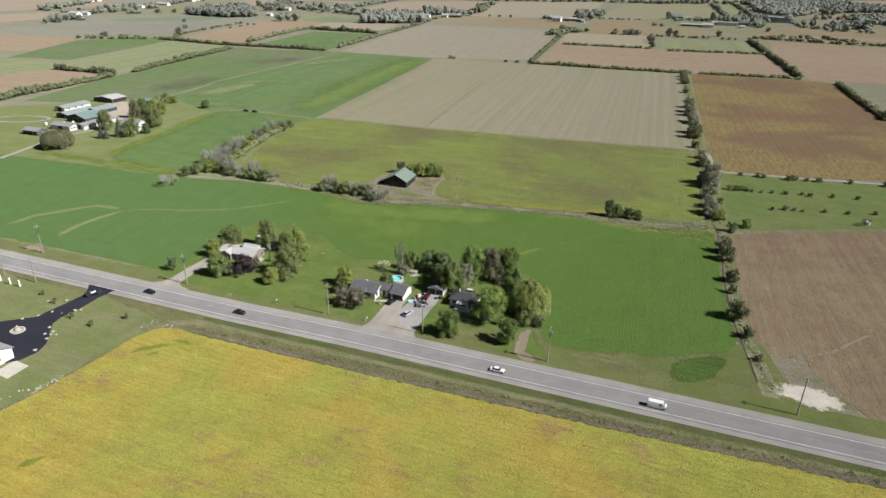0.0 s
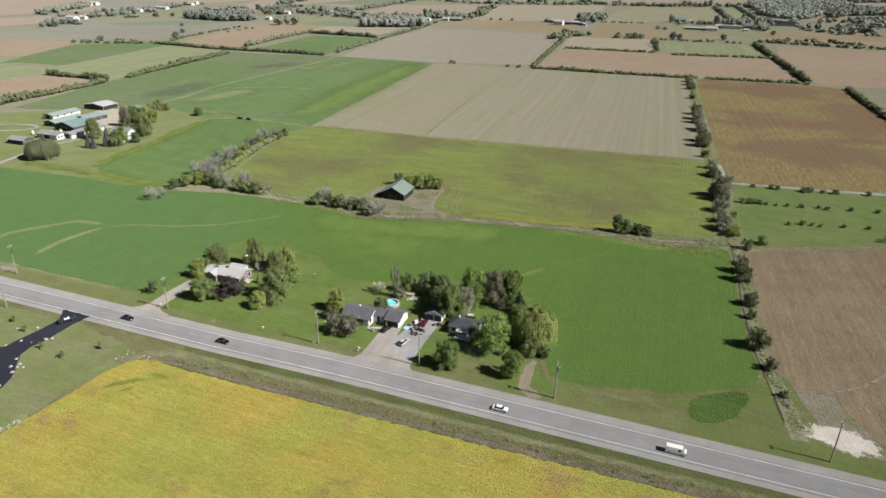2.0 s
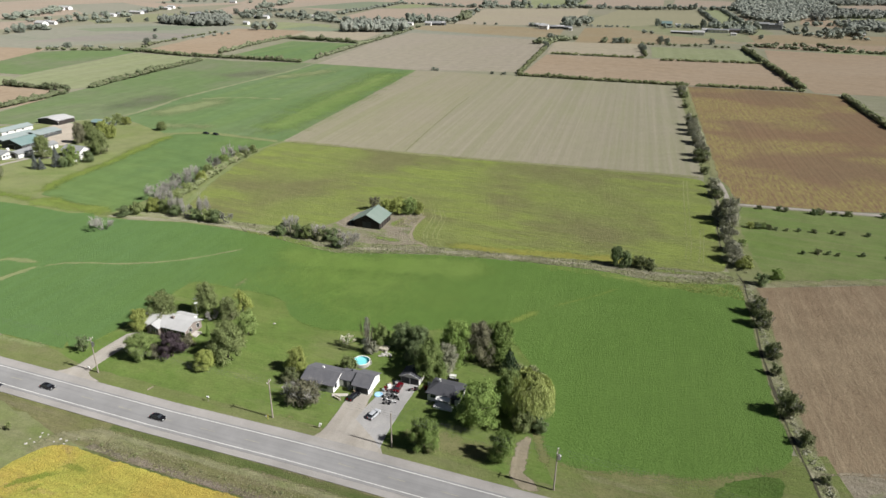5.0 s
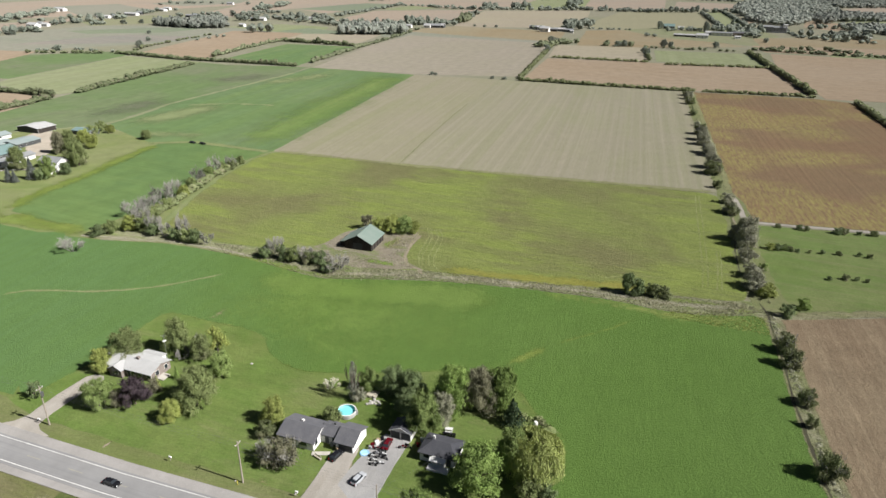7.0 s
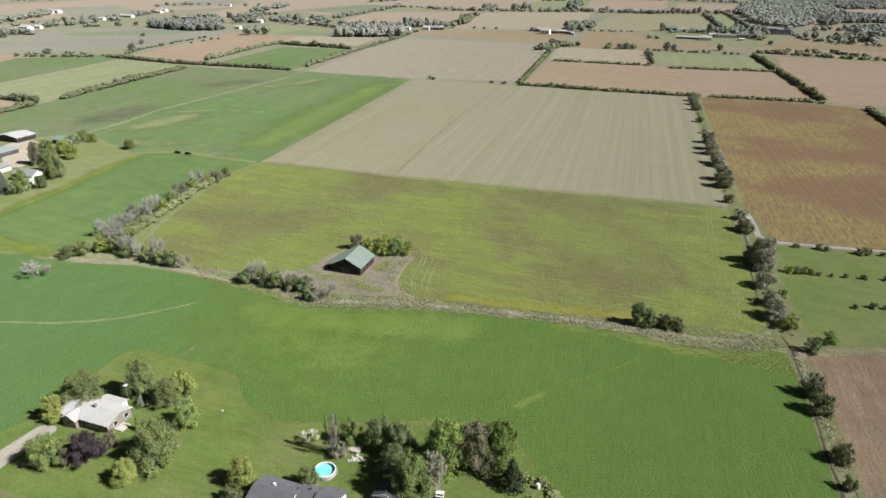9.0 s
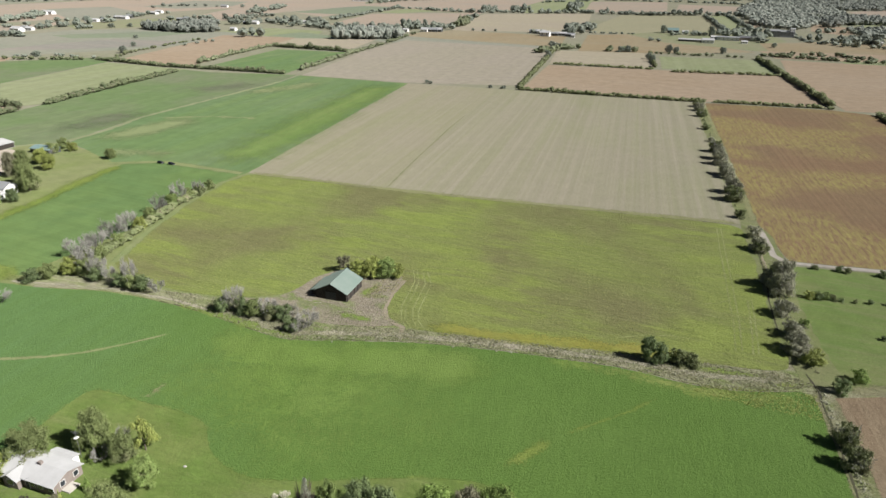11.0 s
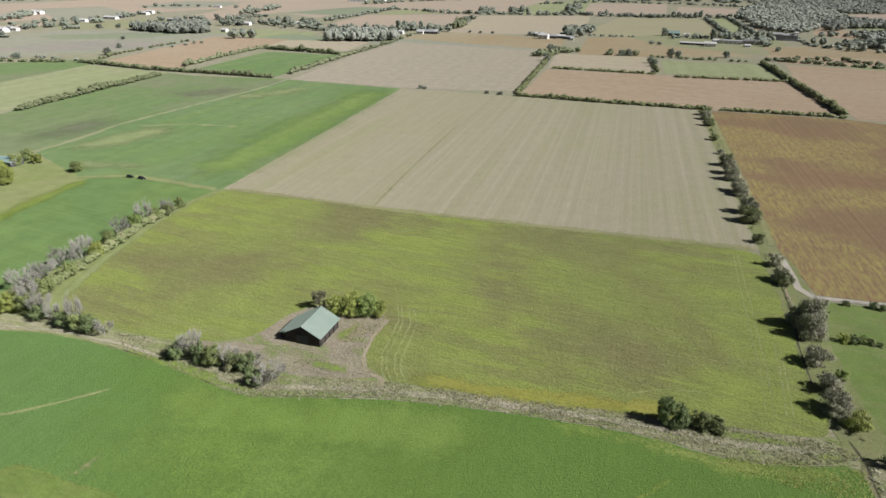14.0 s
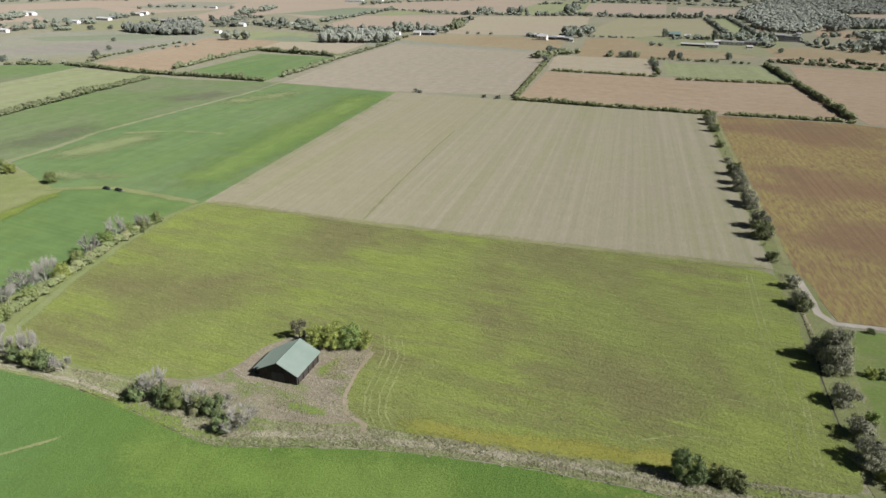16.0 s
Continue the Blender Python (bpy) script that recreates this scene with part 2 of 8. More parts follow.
G_VERGE = field_mat("road_verge", (0.105, 0.115, 0.04), (0.14, 0.135, 0.062), (0.15, 0.132, 0.08), ROAD, 0.05, rows=0.7, row_amt=0.6, grain=0.45, grain_scale=1.6, bump=0.8, spots=(0.15, 0.13, 0.085), spot_cover=(0.5, 0.66), spot_scale=0.09, spot_stretch=0.2, spot_amt=0.8, weave=0.15, tussock=1.0)
G_WEED = field_mat("dry_weeds", (0.215, 0.205, 0.13), (0.165, 0.182, 0.08), (0.275, 0.255, 0.18), A_TOP, 0.06, rows=0.6, row_amt=0.6, grain=0.5, grain_scale=1.2, bump=1.0, spots=(0.135, 0.17, 0.055), spot_cover=(0.5, 0.64), spot_scale=0.12, spot_stretch=0.4, weave=0.2, tussock=1.5)
G_WEEDBAND = field_mat("dead_weeds", (0.17, 0.165, 0.088), (0.135, 0.15, 0.062), (0.205, 0.19, 0.125), ROAD, 0.06, rows=0.6, row_amt=0.5, grain=0.5, grain_scale=1.2, bump=1.0, ragged=0.6, weave=0.2)
G_MAUVE = field_mat("withered_weeds", (0.19, 0.165, 0.12), (0.20, 0.175, 0.125), (0.245, 0.22, 0.17), A_TOP, 0.06, rows=0.6, row_amt=0.4, grain=0.45, grain_scale=1.2, bump=1.0, spots=(0.135, 0.165, 0.06), spot_cover=(0.5, 0.62), spot_scale=0.1, spot_stretch=0.7, weave=0.15)
G_GOLD = field_mat("golden_weeds", (0.185, 0.182, 0.04), (0.17, 0.185, 0.042), (0.205, 0.185, 0.055), A_TOP, 0.05, rows=0.5, row_amt=0.5, grain=0.5, spots=(0.14, 0.165, 0.05), spot_cover=(0.52, 0.7), spot_scale=0.1, ragged=0.6, weave=0.15)
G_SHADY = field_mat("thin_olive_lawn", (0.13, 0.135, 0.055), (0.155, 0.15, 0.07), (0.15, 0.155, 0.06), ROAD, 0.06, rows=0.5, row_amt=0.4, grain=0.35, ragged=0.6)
G_PATH = field_mat("bare_earth", (0.24, 0.205, 0.145), (0.20, 0.175, 0.12), (0.27, 0.23, 0.17), A_SIDE, 0.08, rows=0.5, ragged=0.25)
G_BRIGHT = field_mat("bright_grass", (0.125, 0.175, 0.04), (0.15, 0.185, 0.05), (0.145, 0.195, 0.05), A_TOP, 0.05, rows=0.5, row_amt=0.5, grain=0.4, spots=(0.165, 0.18, 0.06), spot_cover=(0.5, 0.7), spot_scale=0.1, ragged=0.6)
G_PASTURE = field_mat("rough_pasture", (0.106, 0.154, 0.043), (0.132, 0.158, 0.057), (0.155, 0.16, 0.075), A_TOP, 0.03, rows=0.4, row_amt=0.5, grain=0.35, spots=(0.115, 0.16, 0.042), spot_cover=(0.55, 0.68), spot_scale=0.03, spot_stretch=0.3)
M_ASPHALT = field_mat("worn_asphalt", (0.222, 0.218, 0.21), (0.235, 0.23, 0.222), (0.19, 0.188, 0.184), ROAD, 0.03, rows=1.3, row_amt=0.7, grain=0.07, grain_scale=3.0, stretch=0.01, bump=0.1)
M_SHOULDER = field_mat("worn_paved_shoulder", (0.275, 0.26, 0.24), (0.255, 0.242, 0.222), (0.295, 0.28, 0.26), ROAD, 0.06, rows=0.9, row_amt=0.5, grain=0.15, grain_scale=2.5, bump=0.3)
M_GRAVEL = field_mat("gravel_drive", (0.31, 0.285, 0.245), (0.275, 0.25, 0.21), (0.35, 0.325, 0.285), A_SIDE, 0.09, rows=0.6, row_amt=0.4, grain=0.15, grain_scale=2.0)
M_BLACKTOP = field_mat("fresh_blacktop", (0.022, 0.024, 0.034), (0.027, 0.028, 0.036), (0.03, 0.03, 0.036), ROAD, 0.08, rows=0.6, row_amt=0.3, grain=0.15, grain_scale=3.0, bump=0.1)
M_GREYTOP = field_mat("old_driveway_asphalt", (0.30, 0.292, 0.28), (0.325, 0.315, 0.295), (0.25, 0.243, 0.23), A_SIDE, 0.15, rows=0.8, row_amt=0.5, grain=0.12, grain_scale=3.0)
M_CONCRETE = plain_mat("concrete", (0.46, 0.43, 0.37), (0.38, 0.35, 0.30))
M_LINE = plain_mat("road_paint", (0.62, 0.61, 0.57), (0.42, 0.41, 0.38), scale=0.4, grain=0.1)
M_YELLOW_LINE = plain_mat("yellow_road_paint", (0.31, 0.285, 0.21), (0.25, 0.24, 0.2), scale=0.4, grain=0.1)
M_WHITE = plain_mat("white_siding", (0.72, 0.71, 0.68), (0.62, 0.61, 0.57))
M_BRICK = plain_mat("buff_brick", (0.20, 0.165, 0.142), (0.26, 0.22, 0.19), fine=9)
M_SHINGLE = plain_mat("grey_shingles", (0.10, 0.10, 0.107), (0.13, 0.127, 0.132), scale=0.5, grain=0.25, fine=4.0, bump=0.3)
M_DARKSHINGLE = plain_mat("charcoal_shingles", (0.052, 0.053, 0.06), (0.07, 0.07, 0.076), scale=0.5, grain=0.25, fine=4.0, bump=0.3)
M_PALE_ROOF = plain_mat("pale_metal_roof", (0.44, 0.435, 0.42), (0.38, 0.375, 0.36), rough=0.5, scale=0.3)
M_GREEN_ROOF = plain_mat("green_metal_roof", (0.175, 0.225, 0.19), (0.21, 0.25, 0.215), rough=0.45, scale=0.25, grain=0.06, fine=3)
M_TEAL_ROOF = plain_mat("teal_metal_roof", (0.15, 0.23, 0.215), (0.20, 0.26, 0.245), rough=0.45, scale=0.2, grain=0.08, fine=3)
M_PALETEAL = plain_mat("pale_grey_green_metal_roof", (0.24, 0.285, 0.27), (0.28, 0.315, 0.30), rough=0.45, scale=0.2, grain=0.08, fine=3)
M_YARD = plain_mat("dusty_yard", (0.40, 0.345, 0.275), (0.31, 0.275, 0.215), scale=0.12, grain=0.2, fine=1.2)
M_GREY_ROOF = plain_mat("grey_metal_roof", (0.27, 0.275, 0.27), (0.22, 0.225, 0.22), rough=0.5, scale=0.2)
M_OLDBOARD = plain_mat("weathered_boards", (0.035, 0.03, 0.026), (0.06, 0.05, 0.042), scale=0.8, grain=0.3)
M_GREYWALL = plain_mat("grey_siding", (0.27, 0.275, 0.28), (0.22, 0.225, 0.23))
M_DARKWALL = plain_mat("dark_siding", (0.06, 0.065, 0.065), (0.09, 0.09, 0.085))
M_POLE = plain_mat("weathered_pole", (0.33, 0.29, 0.24), (0.24, 0.21, 0.17))
M_WIRE = plain_mat("wire", (0.12, 0.12, 0.12))
M_GLASS = plain_mat("window_glass", (0.03, 0.035, 0.04), rough=0.1, spec=0.6, bump=0.0)
M_RUBBER = plain_mat("tyre_rubber", (0.02, 0.02, 0.02), rough=0.8)
M_CHROME = plain_mat("rim_metal", (0.5, 0.5, 0.5), rough=0.3, metal=0.9, bump=0)
M_BARK = plain_mat("bark", (0.13, 0.105, 0.08), (0.18, 0.15, 0.12), scale=1.5, grain=0.3, bump=0.5)
M_TWIG = plain_mat("bare_twigs", (0.336, 0.323, 0.281), (0.260, 0.248, 0.214), scale=1.0, grain=0.15)
M_PALETWIG = plain_mat("pale_twigs", (0.74, 0.70, 0.58), (0.66, 0.62, 0.50), scale=1.0, grain=0.15)
M_WATER = plain_mat("pool_water", (0.17, 0.56, 0.58), (0.22, 0.62, 0.64), rough=0.1, scale=0.4, grain=0.05, spec=0.5, bump=0.02)
G_TRACK = field_mat("dry_track", (0.148, 0.178, 0.072), (0.168, 0.188, 0.085), (0.178, 0.19, 0.092), A_SIDE, 0.05, ragged=0.6)
G_WHEEL = field_mat("pressed_hay", (0.195, 0.215, 0.085), (0.2, 0.218, 0.09), (0.195, 0.222, 0.08), A_SIDE, 0.05, ragged=0.7)
G_MARGIN = field_mat("field_margin", (0.18, 0.182, 0.088), (0.185, 0.19, 0.085), (0.20, 0.20, 0.11), A_SIDE, 0.05, ragged=0.6)
G_BAND = field_mat("pale_crop_band", (0.168, 0.2, 0.092), (0.178, 0.206, 0.098), (0.18, 0.208, 0.1), A_SIDE, 0.03, ragged=0.95)
G_LUSH = field_mat("lush_green", (0.115, 0.178, 0.05), (0.132, 0.19, 0.058), (0.155, 0.196, 0.066), A_SIDE, 0.02, (0.42, 0.6), rows=0.12, row_amt=0.8, stretch=0.01, ragged=0.95)
M_STONE = plain_mat("field_stone", (0.42, 0.40, 0.36), (0.32, 0.30, 0.26))
L_GREEN = leaf_mat("leaves_green", (0.167, 0.238, 0.067), (0.274, 0.333, 0.116))
L_MAPLE = leaf_mat("leaves_maple", (0.167, 0.251, 0.061), (0.262, 0.345, 0.100))
L_YELLOW = leaf_mat("leaves_yellow", (0.243, 0.290, 0.072), (0.331, 0.356, 0.109))
L_OLIVE = leaf_mat("leaves_olive", (0.182, 0.230, 0.081), (0.255, 0.291, 0.114), (0.245, 0.245, 0.135))
L_DARK = leaf_mat("leaves_dark", (0.135, 0.184, 0.077), (0.207, 0.255, 0.112))
L_PURPLE = leaf_mat("leaves_purple", (0.065, 0.051, 0.058), (0.102, 0.072, 0.080))
L_RUSSET = leaf_mat("leaves_russet", (0.16, 0.158, 0.096), (0.225, 0.215, 0.13))
L_WILLOW = leaf_mat("leaves_willow", (0.325, 0.382, 0.123), (0.445, 0.477, 0.180))
L_WILLOWGREY = leaf_mat("leaves_grey_willow", (0.17, 0.185, 0.095), (0.235, 0.24, 0.135))
L_BLUESPRUCE = leaf_mat("blue_needles", (0.10, 0.115, 0.10), (0.16, 0.17, 0.15))
L_SPRUCE = leaf_mat("needles", (0.043, 0.072, 0.036), (0.065, 0.094, 0.043))
L_HEDGE = leaf_mat("leaves_hedge", (0.148, 0.177, 0.076), (0.230, 0.252, 0.114), (0.241, 0.224, 0.137))
# From mid distance out, leaf colours greyed and blued to stand for haze.
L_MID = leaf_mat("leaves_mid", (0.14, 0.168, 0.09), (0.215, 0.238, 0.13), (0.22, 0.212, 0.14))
L_FAR = leaf_mat("hazed_leaves_far", (0.171, 0.200, 0.156), (0.248, 0.270, 0.207), (0.248, 0.253, 0.204))
L_WOOD = leaf_mat("hazed_leaves_wood", (0.19, 0.215, 0.175), (0.27, 0.285, 0.235), (0.275, 0.265, 0.225))
L_ROW = leaf_mat("leaves_hedgerow", (0.108, 0.135, 0.066), (0.168, 0.19, 0.094), (0.175, 0.165, 0.105))
L_WEED = leaf_mat("weed_tufts", (0.40, 0.375, 0.255), (0.29, 0.31, 0.16), translucent=0.5)
L_VERGE = leaf_mat("verge_tufts", (0.32, 0.33, 0.14), (0.45, 0.41, 0.26), translucent=0.5)
L_SOY = leaf_mat("soy_leaves", (0.47, 0.40, 0.085), (0.39, 0.37, 0.09), (0.36, 0.25, 0.10), 0.45)
L_BEANWEED = leaf_mat("withered_bean_weeds", (0.19, 0.125, 0.045), (0.15, 0.15, 0.04))
L_SCRUB = leaf_mat("leaves_grey_scrub", (0.245, 0.253, 0.162), (0.379, 0.373, 0.267), (0.435, 0.415, 0.329))
L_POPLAR = leaf_mat("leaves_pale_poplar", (0.235, 0.245, 0.185), (0.33, 0.335, 0.265))
G_FARMLAWN = field_mat("farm_grass", (0.145, 0.172, 0.062), (0.165, 0.18, 0.08), (0.17, 0.185, 0.085), A_TOP, 0.03, rows=0.3, row_amt=0.4, grain=0.35, spots=(0.12, 0.16, 0.05), spot_cover=(0.55, 0.75), spot_scale=0.05)
G_LIME = field_mat("pale_green_crop", (0.112, 0.172, 0.038), (0.118, 0.175, 0.042), (0.122, 0.178, 0.044), A_SIDE, 0.03, grain=0.4, grain_scale=1.5, bump=1.0, ragged=0.95)
G_YELLOWCROP = field_mat("yellowing_crop", (0.138, 0.182, 0.04), (0.15, 0.186, 0.046), (0.125, 0.175, 0.036), A_SIDE, 0.06, grain=0.4, grain_scale=1.5, bump=1.0, ragged=0.8)
G_SANDY = field_mat("scattered_pale_sand", (0.52, 0.48, 0.41), (0.44, 0.40, 0.33), (0.48, 0.44, 0.37), ROAD, 0.08, rows=0.4, row_amt=0.5, grain=0.3, ragged=0.25)
G_BEIGEDARK = field_mat("green_tinged_stubble", (0.22, 0.202, 0.138), (0.212, 0.203, 0.126), (0.25, 0.226, 0.165), A_SIDE, 0.008, rows=0.4, row_amt=0.6, grain=0.22, grain_scale=1.1, stretch=0.008, spots=(0.188, 0.198, 0.10), spot_cover=(0.5, 0.72), spot_scale=0.06, spot_stretch=0.03, spot_amt=0.55, mid_amt=0.1, weave=0.07)
G_DUSKY = field_mat("thin_dusky_crop", (0.125, 0.14, 0.085), (0.14, 0.145, 0.095), (0.118, 0.14, 0.08), A_SIDE, 0.02, rows=0.2, ragged=0.95)
G_DARKVERGE = field_mat("dark_grass_and_edge_shade", (0.075, 0.098, 0.03), (0.1, 0.115, 0.042), (0.115, 0.115, 0.05), ROAD, 0.08, rows=0.7, grain=0.5, grain_scale=1.8, bump=1.0, ragged=0.6)
G_DEADSTEM = field_mat("dead_purplish_stems", (0.17, 0.142, 0.108), (0.14, 0.125, 0.085), (0.21, 0.18, 0.14), ROAD, 0.08, rows=0.9, row_amt=0.6, grain=0.5, grain_scale=2.0, bump=1.0, weave=0.2, ragged=0.6)
G_ROADGRASS = field_mat("roadside_grass", (0.118, 0.142, 0.045), (0.145, 0.15, 0.066), (0.105, 0.142, 0.036), ROAD, 0.06, rows=0.6, row_amt=0.6, grain=0.42, grain_scale=1.6, spots=(0.185, 0.165, 0.105), spot_cover=(0.54, 0.7), spot_scale=0.1, spot_stretch=0.3, bump=0.8, weave=0.12)
G_DARKCROP = field_mat("rank_green_weeds", (0.066, 0.115, 0.024), (0.08, 0.125, 0.03), (0.09, 0.13, 0.034), ROAD, 0.1, grain=0.5, grain_scale=1.8, bump=1.2, tussock=1.4)
G_FARBEIGE = field_mat("far_grey_beige_stubble", (0.24, 0.213, 0.165), (0.232, 0.21, 0.155), (0.262, 0.232, 0.185), A_SIDE, 0.008, rows=0.2, row_amt=0.5, grain=0.15, stretch=0.01)
# Near-black colour for the shadow in the ditches, which are not cut.
G_DITCHSHADE = field_mat("ditch_shade", (0.06, 0.055, 0.038), (0.075, 0.075, 0.04), (0.05, 0.045, 0.034), A_SIDE, 0.08, grain=0.5, ragged=0.25)
L_HAY = leaf_mat("hay_tufts", (0.23, 0.27, 0.075), (0.28, 0.29, 0.10), None, 0.45)
G_NORTHVERGE = field_mat("dry_road_verge", (0.12, 0.142, 0.048), (0.15, 0.152, 0.072), (0.11, 0.14, 0.042), ROAD, 0.03, rows=0.8, row_amt=0.6, grain=0.4, grain_scale=1.6, bump=0.6)

G_SEAM = field_mat("green_seam", (0.15, 0.155, 0.08), (0.17, 0.17, 0.095), (0.16, 0.16, 0.09), A_SIDE, 0.05, grain=0.4, ragged=0.6)
G_STRAW = field_mat("pale_straw", (0.27, 0.25, 0.18), (0.23, 0.225, 0.145), (0.31, 0.285, 0.215), A_TOP, 0.08, rows=0.8, row_amt=0.6, grain=0.5, grain_scale=1.8, bump=1.0, ragged=0.6, weave=0.2)

# ---- ground and fields ----


def mesh_ob(name, verts, faces, mat, parent=None, label=""):
    me = bpy.data.meshes.new(name)
    me.from_pydata(verts, [], faces)
    me.materials.append(mat)
    ob = new(name, me)
    if parent:
        ob.parent = parent
    if label:
        ob["label"] = label
    return ob


def outline(pts, step, wobble, seed):
    """A closed plan line cut into short steps that wander a little, as a field's edge does."""
    r = random.Random(seed)
    out = []
    for k, a in enumerate(pts):
        b = pts[(k + 1) % len(pts)]
        n = max(1, min(80, int(math.dist(a, b) / step)))
        dx, dy = (b[0] - a[0]) / (math.dist(a, b) + 1e-6), (b[1] - a[1]) / (math.dist(a, b) + 1e-6)
        for i in range(n):
            f = i / n
            w = wobble * (noise.noise((a[0] + (b[0] - a[0]) * f * 1.0, (a[1] + (b[1] - a[1]) * f) * 0.11, seed)) + r.uniform(-0.5, 0.5)) if i else 0
            out.append((a[0] + (b[0] - a[0]) * f - dy * w, a[1] + (b[1] - a[1]) * f + dx * w))
    return out


LEVEL = [0.012, 0.001]  # the height of the newest piece of ground, and the step to the next


def rounded(pts, times):
    """A closed plan line with its corners cut off again and again."""
    for _ in range(times):
        q = []
        for a, b in zip(pts, pts[1:] + pts[:1]):
            k = min(0.25, 6.0 / (math.dist(a, b) + 0.01))
            q += [(a[0] + (b[0] - a[0]) * k, a[1] + (b[1] - a[1]) * k), (b[0] + (a[0] - b[0]) * k, b[1] + (a[1] - b[1]) * k)]
        pts = q
    return pts


def patch(name, pts, mat, label, z=None, step=5.0, wobble=0.6, category="field", smooth=0):
    """A piece of ground: a low slab with a skirt, its edges a little uneven."""
    pts = rounded(pts, smooth)
    LEVEL[0] += LEVEL[1]
    z = LEVEL[0] if z is None else z
    p = outline(pts, step, wobble, len(bpy.data.objects))
    n = len(p)
    v = [(x, y, z) for x, y in p] + [(x, y, -0.05) for x, y in p]
    f = [tuple(range(n))] + [(i, i + n, (i + 1) % n + n, (i + 1) % n) for i in range(n)]
    ob = mesh_ob(name, v, f, mat)
    me = ob.data
    if me.polygons[0].normal.z < 0:
        me.flip_normals()
    return tagged(ob, label, category, kind="structure")


def strip(name, pts, width, mat, label, z=None, wobble=0.15, category="track", ends=1.0, peak=1.0):
    """A band along a plan line."""
    LEVEL[0] += LEVEL[1]
    z = LEVEL[0] if z is None else z
    q = []
    for a, b in zip(pts, pts[1:]):
        n = max(1, int(math.dist(a, b) / 4))
        q += [(a[0] + (b[0] - a[0]) * i / n, a[1] + (b[1] - a[1]) * i / n) for i in range(n)]
    q.append(pts[-1])
    r = random.Random(len(bpy.data.objects))
    v, f, cover = [], [], []
    for i, p in enumerate(q):
        a, b = q[max(0, i - 1)], q[min(len(q) - 1, i + 1)]
        d = math.dist(a, b)
        nx, ny = -(b[1] - a[1]) / d, (b[0] - a[0]) / d
        w = width / 2 * (ends if i in (0, len(q) - 1) else 1)
        l, k = w + r.uniform(-wobble, wobble), w + r.uniform(-wobble, wobble)
        near = min(math.dist(p, q[0]), math.dist(p, q[-1]))  # thin out towards the ends
        end = peak * min(1.0, near / (width * 0.6)) if ends < 1 else peak
        for o in (l, l * 0.15, -k * 0.15, -k):
            v.append((p[0] + nx * o, p[1] + ny * o, z))
        cover += [0.0, end, end, 0.0]
        if i:
            f += [(4 * i - 4 + j, 4 * i - 3 + j, 4 * i + 1 + j, 4 * i + j) for j in range(3)]
    ob = mesh_ob(name, v, f, mat)
    ob.data.attributes.new("cover", "FLOAT", "POINT").data.foreach_set("value", cover)
    return tagged(ob, label, category, kind="structure")


S = 9000
tagged(mesh_ob("ground", [(-S, -S, 0), (S, -S, 0), (S, S, 0), (-S, S, 0)], [(0, 1, 2, 3)], G_GROUND), "flat farmland ground of rough green and tan grass", "ground", kind="structure")

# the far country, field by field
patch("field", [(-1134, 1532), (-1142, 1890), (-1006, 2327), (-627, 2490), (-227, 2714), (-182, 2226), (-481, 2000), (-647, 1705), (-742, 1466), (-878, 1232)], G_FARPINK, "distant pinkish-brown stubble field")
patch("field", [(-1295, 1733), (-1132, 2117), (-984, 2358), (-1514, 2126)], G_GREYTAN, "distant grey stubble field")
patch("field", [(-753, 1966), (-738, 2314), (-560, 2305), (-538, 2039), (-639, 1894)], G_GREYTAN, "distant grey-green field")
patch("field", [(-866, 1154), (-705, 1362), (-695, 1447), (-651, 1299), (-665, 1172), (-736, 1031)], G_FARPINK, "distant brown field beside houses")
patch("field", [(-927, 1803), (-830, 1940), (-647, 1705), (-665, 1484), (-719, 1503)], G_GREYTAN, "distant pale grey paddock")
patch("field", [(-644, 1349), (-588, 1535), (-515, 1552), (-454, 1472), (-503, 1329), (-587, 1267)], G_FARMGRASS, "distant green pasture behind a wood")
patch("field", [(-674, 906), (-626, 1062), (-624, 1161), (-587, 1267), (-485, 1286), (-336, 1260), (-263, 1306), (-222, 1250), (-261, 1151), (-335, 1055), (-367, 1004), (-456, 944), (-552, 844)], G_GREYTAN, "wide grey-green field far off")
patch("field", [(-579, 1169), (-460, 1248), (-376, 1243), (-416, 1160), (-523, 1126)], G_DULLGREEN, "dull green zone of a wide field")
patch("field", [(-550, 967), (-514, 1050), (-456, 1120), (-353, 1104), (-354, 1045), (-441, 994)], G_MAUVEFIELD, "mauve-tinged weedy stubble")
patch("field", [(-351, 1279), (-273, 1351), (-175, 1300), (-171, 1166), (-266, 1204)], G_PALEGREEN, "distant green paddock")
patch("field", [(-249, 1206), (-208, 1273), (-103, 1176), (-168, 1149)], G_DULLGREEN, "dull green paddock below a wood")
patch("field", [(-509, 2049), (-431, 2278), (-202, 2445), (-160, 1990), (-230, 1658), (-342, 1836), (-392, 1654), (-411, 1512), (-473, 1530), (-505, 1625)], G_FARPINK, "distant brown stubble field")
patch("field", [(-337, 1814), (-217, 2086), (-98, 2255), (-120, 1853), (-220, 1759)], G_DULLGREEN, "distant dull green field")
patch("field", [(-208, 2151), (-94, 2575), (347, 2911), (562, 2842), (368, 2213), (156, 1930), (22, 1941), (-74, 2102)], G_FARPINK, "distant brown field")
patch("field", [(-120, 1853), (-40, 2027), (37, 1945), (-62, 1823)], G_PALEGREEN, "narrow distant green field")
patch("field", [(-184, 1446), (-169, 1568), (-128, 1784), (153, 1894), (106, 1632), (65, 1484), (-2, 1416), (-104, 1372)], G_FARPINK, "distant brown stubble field")
